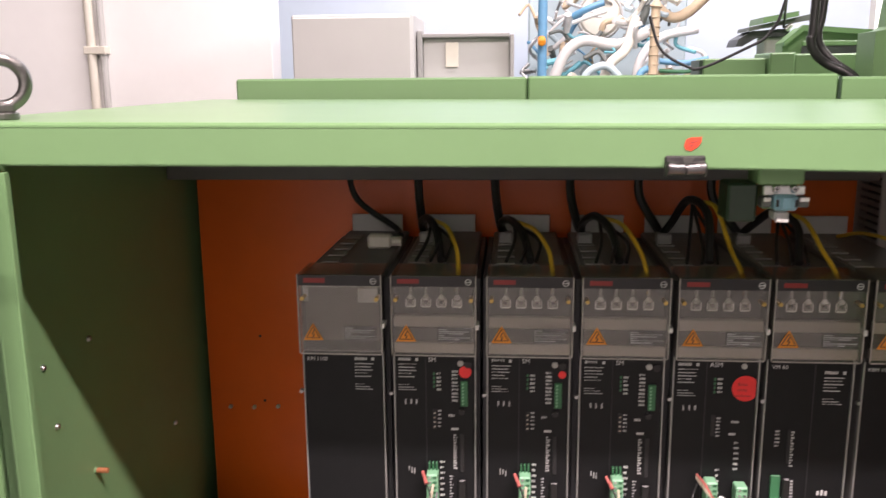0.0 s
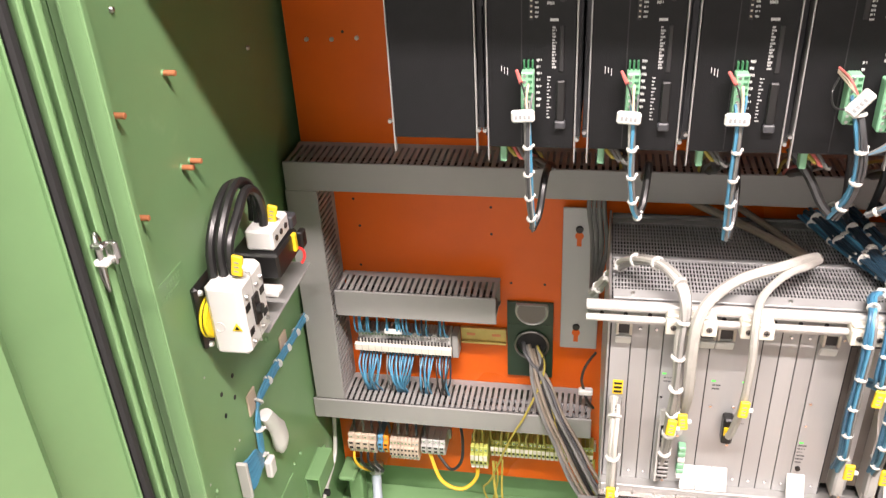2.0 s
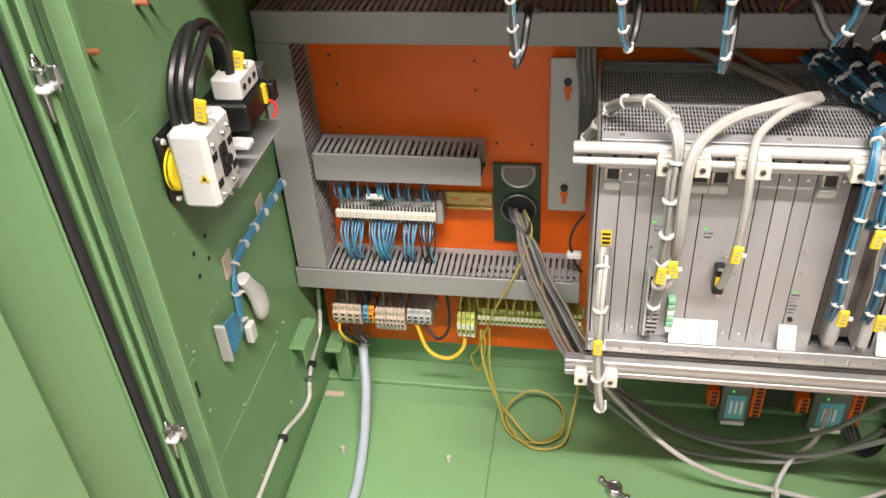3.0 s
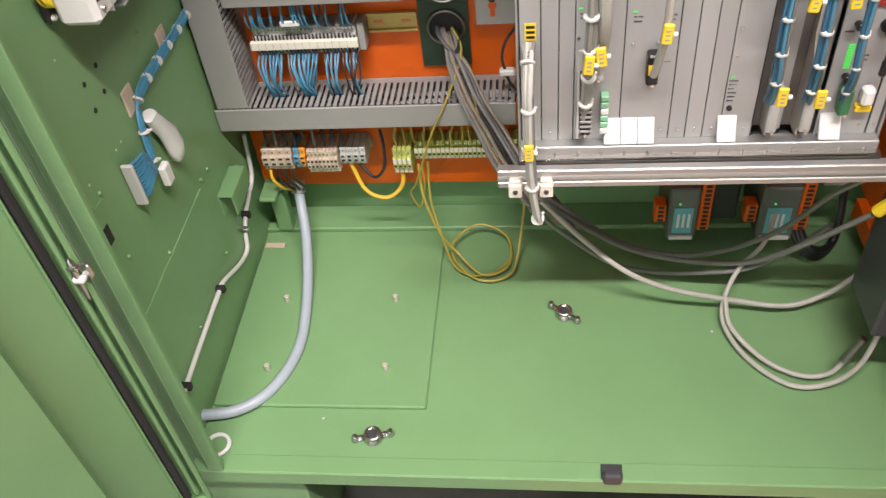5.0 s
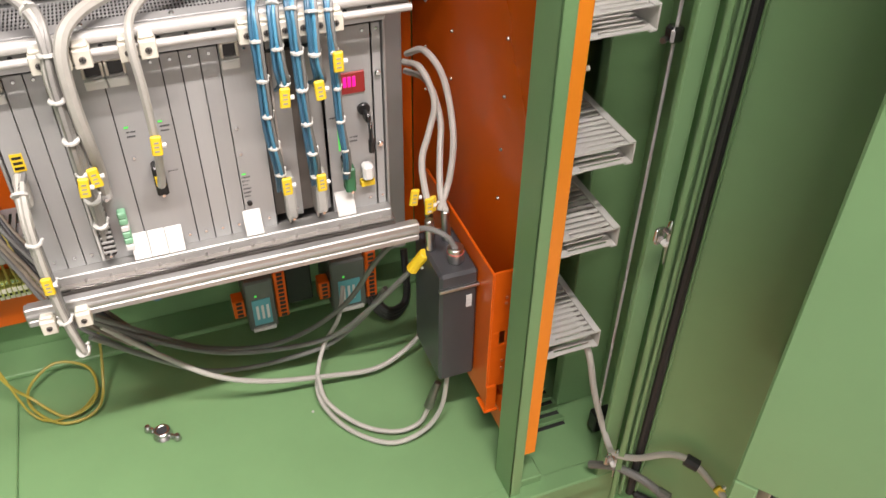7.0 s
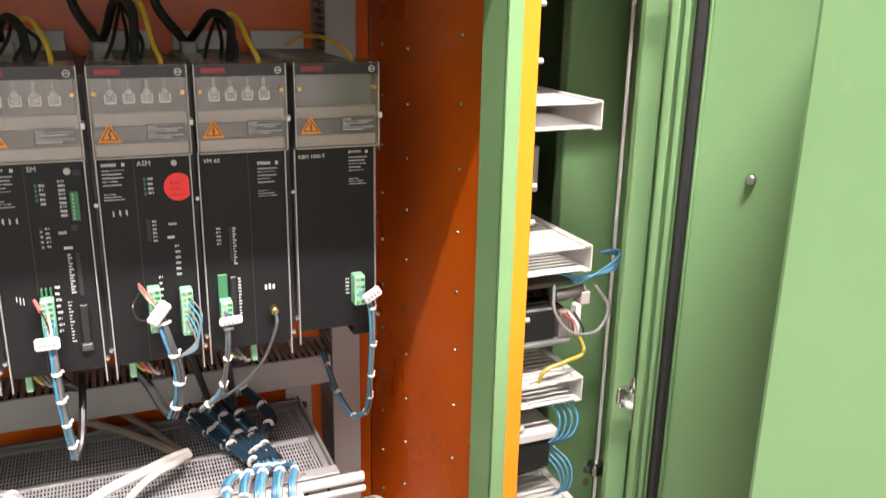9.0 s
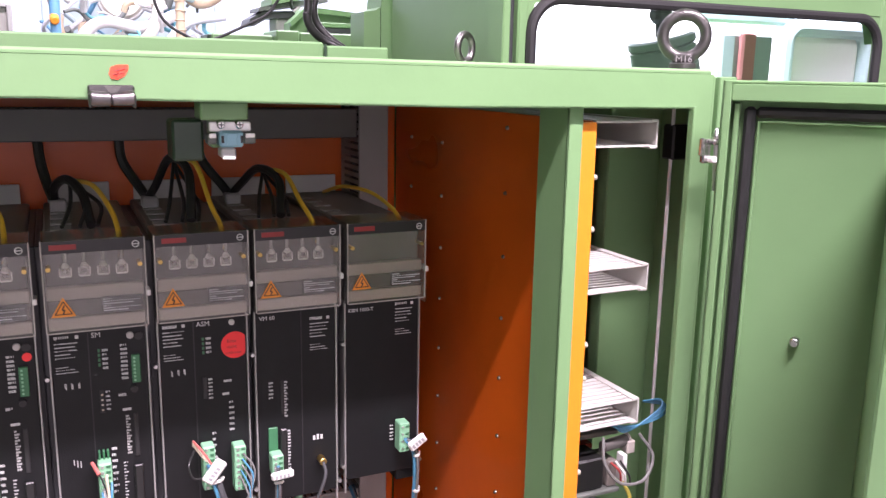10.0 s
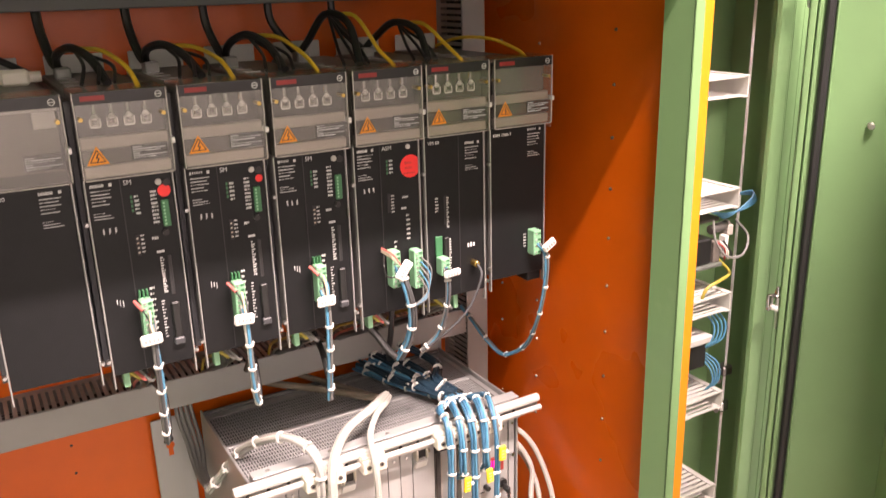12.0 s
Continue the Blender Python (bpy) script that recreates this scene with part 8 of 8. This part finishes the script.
for xx in (0.2215, 0.2355):
    head = part("screw", Shape().cyl((xx, 0.680, 1.5710), (xx, 0.6755, 1.5710), 0.0036, 12, 0.0030, c=0.0006), CHROME, sw)
    part("screw_slot", Shape().box(xx - 0.0022, xx + 0.0022, 0.6750, 0.6757, 1.5706, 1.5714, 0.0).box(xx - 0.0004, xx + 0.0004, 0.6750, 0.6757, 1.5688, 1.5732, 0.0), GEAR, head)


def eyebolt(x, y, turn, marked):
    metal = CAST_DARK if marked else DULL_STEEL
    z0 = ZT + 0.003 - 0.0055 * x
    e = thing("eyebolt", (x, y, z0), "worn steel lifting eyebolt on the cabinet roof", "eyebolt", "eyebolts")
    m = Matrix.Translation((x, y, z0)) @ Matrix.Rotation(radians(turn), 4, "Z") @ Matrix.Scale(0.86, 4)
    part("collar", Shape().cyl(m @ Vector((0, 0, 0)), m @ Vector((0, 0, 0.007)), 0.0129, 20, c=0.001), metal, e)
    part("neck", Shape().box(-0.0125, 0.0125, -0.008, 0.008, 0.006, 0.017, 0.003, m), metal, e)
    part("ring", Shape().ring(m @ Vector((0, 0, 0.036)), m.to_3x3() @ Vector((0, 1, 0)), 0.0198, 0.0056, 36, 14), metal, e)
    if marked:
        lettering("size_mark", "M16", 0.0105, m @ facing_front(-0.0085, -0.0080, 0.0075), STEEL, e, ORIGIN[e], 0.0004)


eyebolt(0.659, 0.672, -38, True)
eyebolt(0.676, 1.180, 30, False)
eyebolt(-0.420, 0.690, 32, False)

# ---- pallet ----
pal = thing("wooden_pallet", (0.40, 0.20, 0.0), "worn wooden pallet lying in front of the cabinet", "pallet")
yy = 0.664
for i in range(8):
    w = (0.054, 0.098, 0.118, 0.096, 0.098, 0.118, 0.096, 0.098)[i]
    part("deck_board", Shape().box(0.02 - 0.006 * (i % 3), 1.000 + 0.005 * (i % 2), yy - w, yy, 0.118, 0.140 + 0.0015 * (i % 2), 0.003), WOOD, pal)
    yy -= w + 0.011
for x0 in (0.04, 0.46, 0.88):
    part("stringer", Shape().box(x0, x0 + 0.10, -0.14, 0.660, 0.0, 0.1175, 0.003), WOOD, pal)


# ---- machine behind the cabinet ----
beam = thing("machine_beam", (0.1, 1.35, 1.55), "long green steel cover beam behind the cabinet", "beam")
for x0, x1, y0, z1 in ((-0.428, 0.036, 1.336, 1.658), (0.0375, 0.502, 1.328, 1.659), (0.506, 0.612, 1.330, 1.654)):
    part("cover", Shape().box(x0, x1, y0, 1.44, 1.10, z1, 0.003), MACHINE_GREEN, beam)
part("seam_strip", Shape().box(0.5020, 0.5065, 1.3265, 1.3275, 1.12, 1.656, 0.0003), GREEN_DARK, beam)
bed = thing("machine_bed", (0.6, 1.9, 0.0), "green machine bed behind the cabinet", "machine")
part("body", Shape().box(-0.30, 2.6, 1.90, 2.6, 0.0, 1.60, 0.01), MACHINE_GREEN, bed)
st = thing("machine_cover", (0.70, 1.95, 1.60), "stepped green machine covers with a dark slot", "machine cover")
part("low_step", Shape().box(0.437, 0.573, 1.950, 2.04, 1.602, 1.693, 0.003), MACHINE_GREEN, st)
part("low_step_end", Shape().box(0.428, 0.436, 1.948, 2.04, 1.602, 1.690, 0.001), GREEN_DARK, st)
part("middle_step", Shape().box(0.576, 0.629, 1.930, 2.06, 1.602, 1.704, 0.003), MACHINE_GREEN, st)
part("long_step", Shape().box(0.6295, 0.800, 1.933, 2.06, 1.602, 1.701, 0.003), MACHINE_GREEN, st)
part("sloped_guard", Shape().prism([(0.655, 1.602), (0.860, 1.602), (0.860, 1.752), (0.715, 1.768), (0.693, 1.765), (0.652, 1.730)], lambda u, v, w: (u, w, v), (2.105, 2.16)), MACHINE_GREEN, st)
part("guard_edge", Shape().prism([(0.652, 1.722), (0.693, 1.757), (0.860, 1.746), (0.860, 1.757), (0.692, 1.770), (0.648, 1.731)], lambda u, v, w: (u, w, v), (2.085, 2.104)), MACHINE_GREEN, st)
part("slot_plate", Shape().box(0.690, 0.850, 2.075, 2.084, 1.723, 1.733, 0.001), MACHINE_GREEN, st)
part("slot_dark", Shape().box(0.690, 0.850, 2.080, 2.086, 1.703, 1.722, 0.001), GEAR, st)
slide = thing("machine_slide", (0.69, 2.3, 1.60), "grey machine slide with a green cap plate", "machine slide")
part("pedestal", Shape().box(0.662, 0.715, 2.28, 2.36, 1.60, 1.752, 0.004), GREY_FRAME, slide)
part("carriage", Shape().prism([(0.586, 1.728), (0.602, 1.728), (0.640, 1.750), (0.715, 1.752), (0.720, 1.772), (0.625, 1.766), (0.592, 1.746)], lambda u, v, w: (u, w, v), (2.27, 2.37)), GEAR, slide)
part("guideway", Shape().prism([(0.610, 1.764), (0.795, 1.796), (0.795, 1.812), (0.612, 1.774)], lambda u, v, w: (u, w, v), (2.25, 2.36)), DARK_CASE, slide)
part("cap_plate", Shape().prism([(0.640, 1.7815), (0.728, 1.7995), (0.727, 1.812), (0.642, 1.798)], lambda u, v, w: (u, w, v), (2.235, 2.36)), MACHINE_GREEN, slide)
part("ball_end", Shape().cyl((0.705, 2.262, 1.768), (0.720, 2.255, 1.782), 0.008, 12, 0.006, c=0.002), STEEL, slide)
cable("machine_hose", [(0.586, 1.70, 2.10), (0.585, 1.70, 1.768), (0.581, 1.70, 1.724), (0.591, 1.70, 1.697), (0.616, 1.70, 1.676), (0.655, 1.69, 1.655), (0.68, 1.68, 1.62)], 0.0085, CABLE_BLACK, "thick black hose hanging down behind the cabinet", n=14)
cable("machine_hose", [(0.612, 1.72, 2.10), (0.608, 1.72, 1.80), (0.601, 1.72, 1.738), (0.609, 1.72, 1.708), (0.632, 1.71, 1.680), (0.665, 1.70, 1.655), (0.69, 1.69, 1.62)], 0.0075, CABLE_BLACK, "black hose hanging down behind the cabinet", n=12)
cable("thin_hose", [(0.700, 2.262, 1.775), (0.640, 2.05, 1.86), (0.590, 1.87, 1.85), (0.566, 1.85, 1.774), (0.553, 1.85, 1.750), (0.535, 1.85, 1.729), (0.498, 1.85, 1.710), (0.448, 1.85, 1.686), (0.418, 1.85, 1.674), (0.400, 1.85, 1.670), (0.389, 1.85, 1.672), (0.345, 1.85, 1.694), (0.319, 1.85, 1.722), (0.300, 1.85, 1.78)], 0.0032, RUBBER, "thin black cable over the green covers", n=8)
enc_wall = thing("machine_enclosure", (1.2, 1.2, 0.0), "green machine enclosure with a rubber framed window", "machine enclosure")
EY = 1.180
WX0, WX1, WZ0, WZ1 = 0.784, 1.566, 1.18, 1.736
part("side_panel", Shape().box(0.757, 0.775, EY + 0.052, 1.690, 0.0, 2.6, 0.006), MACHINE_GREEN, enc_wall)
part("rear_post", Shape().prism([(0.706, 0.0), (0.742, 0.0), (0.742, 1.748), (0.732, 1.741), (0.706, 1.737)], lambda u, v, w: (u, w, v), (1.715, 1.80)), MACHINE_GREEN, enc_wall)
part("rear_guard", Shape().prism([(0.7425, 0.0), (0.790, 0.0), (0.790, 2.2), (0.7425, 1.75)], lambda u, v, w: (u, w, v), (1.712, 1.80)), MACHINE_GREEN, enc_wall)
part("corner_post", Shape().box(0.740, 0.7535, EY, EY + 0.05, 1.20, 2.6, 0.002), MACHINE_GREEN, enc_wall)
part("stile", Shape().box(0.765, WX0, EY - 0.002, EY + 0.05, 0.0, 2.6, 0.003), MACHINE_GREEN, enc_wall)
part("seam", Shape().box(0.7538, 0.7648, EY + 0.012, EY + 0.05, 0.0, 2.6, 0.0), GEAR, enc_wall)
part("upper_panel", Shape().box(WX0, WX1, EY, EY + 0.05, WZ1, 2.6, 0.002), MACHINE_GREEN, enc_wall)
part("lower_panel", Shape().box(WX0, WX1, EY, EY + 0.05, 0.0, WZ0, 0.002), MACHINE_GREEN, enc_wall)
part("right_panel", Shape().box(WX1, 1.606, EY, EY + 0.018, 0.0, 2.6, 0.004), MACHINE_GREEN, enc_wall)
part("end_panel", Shape().box(1.610, 2.4, EY + 0.004, EY + 0.05, 0.0, 2.6, 0.004), MACHINE_GREEN, enc_wall)


def rounded(x0, x1, z0, z1, r, k=10):
    pts = []
    for cx, cz, a in ((x1 - r, z1 - r, 0), (x0 + r, z1 - r, 90), (x0 + r, z0 + r, 180), (x1 - r, z0 + r, 270)):
        pts += [(cx + r * math.cos(radians(a + 90 * i / k)), cz + r * math.sin(radians(a + 90 * i / k))) for i in range(k + 1)]
    return pts


loop = rounded(WX0 + 0.004, WX1 - 0.004, WZ0 + 0.004, WZ1 - 0.004, 0.055)
part("gasket", Shape().tube([(u, EY - 0.003, v) for u, v in loop + loop[:2]], 0.0090, 10, 1), RUBBER, enc_wall, "black rubber window gasket")
for cx, cz, sx, sz in ((WX0, WZ1, 1, -1), (WX1, WZ1, -1, -1), (WX0, WZ0, 1, 1), (WX1, WZ0, -1, 1)):
    part("window_corner", Shape().prism([(cx, cz), (cx + sx * 0.050, cz), (cx + sx * 0.013, cz + sz * 0.013), (cx, cz + sz * 0.050)], lambda u, v, w: (u, w, v), (EY + 0.002, EY + 0.03)), MACHINE_GREEN, enc_wall)
pane = part("window_pane", Shape().box(WX0 + 0.004, WX1 - 0.004, EY + 0.012, EY + 0.016, WZ0 + 0.004, WZ1 - 0.004, 0.0), GLASS, enc_wall)
pane.visible_shadow = False
# seen through the window
solo("inner_wall", Shape().box(1.20, 6.0, 2.95, 3.00, 0.0, 2.6, 0.0), WALL_WHITE, "white inner wall of the machine enclosure", "wall", kind="structure")
lamp = thing("machine_lamp", (1.29, 1.45, 1.60), "grey green machine lamp on a ball joint behind the window", "lamp")
up = Vector((-0.277, 0.0, 0.961))
top = Vector((1.259, 1.45, 1.6995))
part("housing", Shape().cyl(top - up * 0.22, top - up * 0.0215, 0.071, 28, 0.068, c=0.003), LAMP_GREY, lamp)
part("lamp_cap", Shape().cyl(top - up * 0.0210, top, 0.0700, 28, 0.0690, c=0.004), LAMP_GREY, lamp)
part("neck", Shape().cyl(top, top + Vector((-0.006, 0, 0.030)), 0.010, 12, 0.008), GEAR, lamp)
part("ball", Shape().cyl(top + Vector((-0.024, 0, 0.040)), top + Vector((0.018, 0, 0.046)), 0.0185, 16, c=0.008), GEAR, lamp)
part("support_rod", Shape().cyl(top + Vector((-0.012, 0, 0.058)), top + Vector((-0.10, 0.1, 0.5)), 0.010, 10), GEAR, lamp)
post_in = thing("inner_post", (1.98, 1.93, 0.0), "pale blue post with a red strip inside the machine enclosure", "post")
part("upright", Shape().box(1.895, 2.080, 1.930, 1.99, 0.0, 1.760, 0.02), INNER_BLUE, post_in)
part("red_strip", Shape().box(1.925, 1.978, 1.905, 1.928, 1.30, 1.750, 0.006), STRIP_RED, post_in, "dull red plastic strip")
hood = thing("inner_hood", (2.72, 2.30, 0.0), "pale blue framed hood with a white window inside the machine", "hood")
ring_pts = rounded(2.500, 2.915, 1.20, 1.802, 0.06)
part("rim", Shape().tube([(u, 2.30, v) for u, v in ring_pts + ring_pts[:2]], 0.032, 10, 1), INNER_BLUE, hood)
part("top_bar", Shape().box(2.10, 2.93, 2.31, 2.36, 1.808, 1.860, 0.01), INNER_BLUE, hood)
part("white_panel", Shape().box(2.51, 2.905, 2.315, 2.33, 0.0, 1.790, 0.003), WALL_WHITE, hood)
# unseen light added to brighten what shows through the window
area_lamp("enclosure_fill_light", (2.3, 2.2, 2.55), (2.2, 2.8, 1.4), 2.4, 0.4, 150, (0.96, 1.0, 1.0))

# ---- far side of the hall ----
pipe = thing("wall_conduit", (-1.63, 3.28, 0.0), "thin grey conduit pipe on the white wall", "conduit")
part("pipe", Shape().cyl((-1.640, 3.275, 0.0), (-1.640, 3.275, 4.5), 0.018, 12), CREAM, pipe)
part("second_pipe", Shape().cyl((-1.598, 3.285, 0.0), (-1.598, 3.285, 4.5), 0.014, 10), GREY_CABINET, pipe)
part("bracket", Shape().box(-1.665, -1.575, 3.255, 3.30, 1.755, 1.785, 0.003), CREAM, pipe)
wc = thing("wall_cabinet", (-0.532, 3.1, 0.0), "pale grey steel cabinet at the far side", "cabinet")
part("body", Shape().box(-0.742, -0.322, 2.915, 3.3, 0.0, 1.868, 0.006), GREY_CABINET, wc)
part("door", Shape().box(-0.736, -0.328, 2.897, 2.913, 0.06, 1.858, 0.004), GREY_CABINET, wc)
part("handle", Shape().box(-0.360, -0.345, 2.884, 2.896, 1.05, 1.18, 0.004), GEAR, wc)
fr = thing("grey_switchboard", (-0.15, 3.1, 0.0), "grey framed switchboard at the far side", "switchboard")
part("panel", Shape().box(-0.300, 0.005, 3.02, 3.30, 0.0, 1.790, 0.003), GREY_CABINET, fr)
for x0, x1, z0, z1 in ((-0.318, -0.300, 0.0, 1.815), (0.005, 0.020, 0.0, 1.80), (-0.300, 0.005, 1.790, 1.805)):
    part("frame_bar", Shape().box(x0, x1, 2.99, 3.05, z0, z1, 0.003), GREY_FRAME, fr)
part("label", Shape().box(-0.220, -0.175, 3.013, 3.019, 1.69, 1.775, 0.001), CREAM, fr)
# clutter of pipes and vessels
rnd = random.Random(8)
plant = thing("pipework", (0.5, 4.3, 0.0), "clutter of pale lagged and blue pipes with a cream vessel", "pipework")
part("vessel", Shape().cyl((0.455, 4.46, 1.945), (0.445, 4.36, 1.945), 0.115, 32, 0.105, c=0.015), CREAM, plant, "cream end of a round vessel")
part("vessel_band", Shape().ring((0.447, 4.37, 1.945), (0.1, 1, 0), 0.108, 0.006, 32, 8), GREY_CABINET, plant)
part("backing", Shape().box(0.10, 0.95, 4.75, 4.80, 0.0, 2.8, 0.01), INNER_BLUE, plant)
for p, r, material in (
        ([(0.20, 4.2, 1.60), (0.27, 4.2, 1.76), (0.36, 4.2, 1.82), (0.52, 4.2, 1.80), (0.66, 4.2, 1.86)], 0.038, CABLE_WHITE),
        ([(0.42, 4.1, 1.55), (0.47, 4.1, 1.70), (0.55, 4.12, 1.78), (0.60, 4.2, 1.92)], 0.034, CREAM),
        ([(0.60, 4.15, 1.55), (0.62, 4.15, 1.72), (0.72, 4.2, 1.83), (0.90, 4.25, 1.87)], 0.030, WHITE),
        ([(0.34, 4.05, 1.55), (0.36, 4.05, 1.66), (0.44, 4.05, 1.70), (0.50, 4.05, 1.66), (0.56, 4.05, 1.56)], 0.026, INNER_BLUE),
        ([(0.30, 4.15, 1.93), (0.36, 4.12, 1.96), (0.44, 4.12, 1.99)], 0.022, PIPE_BLUE),
        ([(0.30, 4.14, 1.90), (0.37, 4.11, 1.925), (0.45, 4.11, 1.95)], 0.014, WHITE),
        ([(0.70, 4.3, 1.99), (0.78, 4.3, 1.93), (0.86, 4.3, 1.95), (0.96, 4.3, 2.04)], 0.036, TAN_PALE),
        ([(0.72, 4.2, 1.72), (0.84, 4.2, 1.71), (0.95, 4.2, 1.73)], 0.020, PIPE_BLUE),
        ([(0.72, 4.2, 1.675), (0.84, 4.2, 1.67), (0.95, 4.2, 1.68)], 0.014, GREEN_SOCKET),
        ([(0.80, 4.25, 1.55), (0.84, 4.25, 1.62), (0.93, 4.25, 1.66)], 0.040, TAN_PALE),
        ([(0.62, 4.3, 2.06), (0.66, 4.3, 1.98), (0.64, 4.3, 1.90)], 0.030, DARK_CASE),
        ([(0.58, 4.0, 1.55), (0.60, 4.0, 1.66), (0.655, 4.02, 1.69)], 0.022, PIPE_BLUE)):
    part("pipe", Shape().tube(p, 0.72 * r, 12, 6), material, plant)
for k in range(110):
    a = Vector((rnd.uniform(0.12, 0.90), rnd.uniform(4.15, 4.6), rnd.uniform(1.60, 2.10)))
    b = a + Vector((rnd.uniform(-0.10, 0.10), rnd.uniform(-0.08, 0.08), rnd.uniform(-0.07, 0.09)))
    c = b + Vector((rnd.uniform(-0.06, 0.06), rnd.uniform(-0.06, 0.06), rnd.uniform(-0.06, 0.06)))
    material = rnd.choice((INNER_BLUE, PIPE_BLUE, STEEL, WHITE, WALL_WHITE, GREY_CABINET, TEAL, TAN_PALE, DARK_CASE, CABLE_WHITE, CREAM))
    part("fitting", Shape().tube([a, b, c], rnd.uniform(0.005, 0.017), 8, 4), material, plant)
part("blue_column", Shape().cyl((0.150, 4.05, 0.0), (0.155, 4.05, 2.6), 0.022, 12), PIPE_BLUE, plant)
part("valve", Shape().cyl((0.150, 4.00, 1.805), (0.150, 4.06, 1.83), 0.019, 14, c=0.006), ORANGE_SIGN, plant)
part("tan_column", Shape().cyl((0.655, 4.0, 1.2), (0.660, 4.0, 1.955), 0.024, 14, 0.020), TAN_PALE, plant)
for k in range(7):
    part("tape_wrap", Shape().ring((0.658 + 0.002 * (k % 2), 4.0, 1.66 + 0.042 * k), (0.1 * (k % 3 - 1), 0.05, 1), 0.022, 0.0035, 16, 6), TAN_PALE, plant)
part("column_cap", Shape().cyl((0.660, 4.0, 1.955), (0.664, 4.0, 1.985), 0.030, 14, 0.016, c=0.004), TAN_PALE, plant)
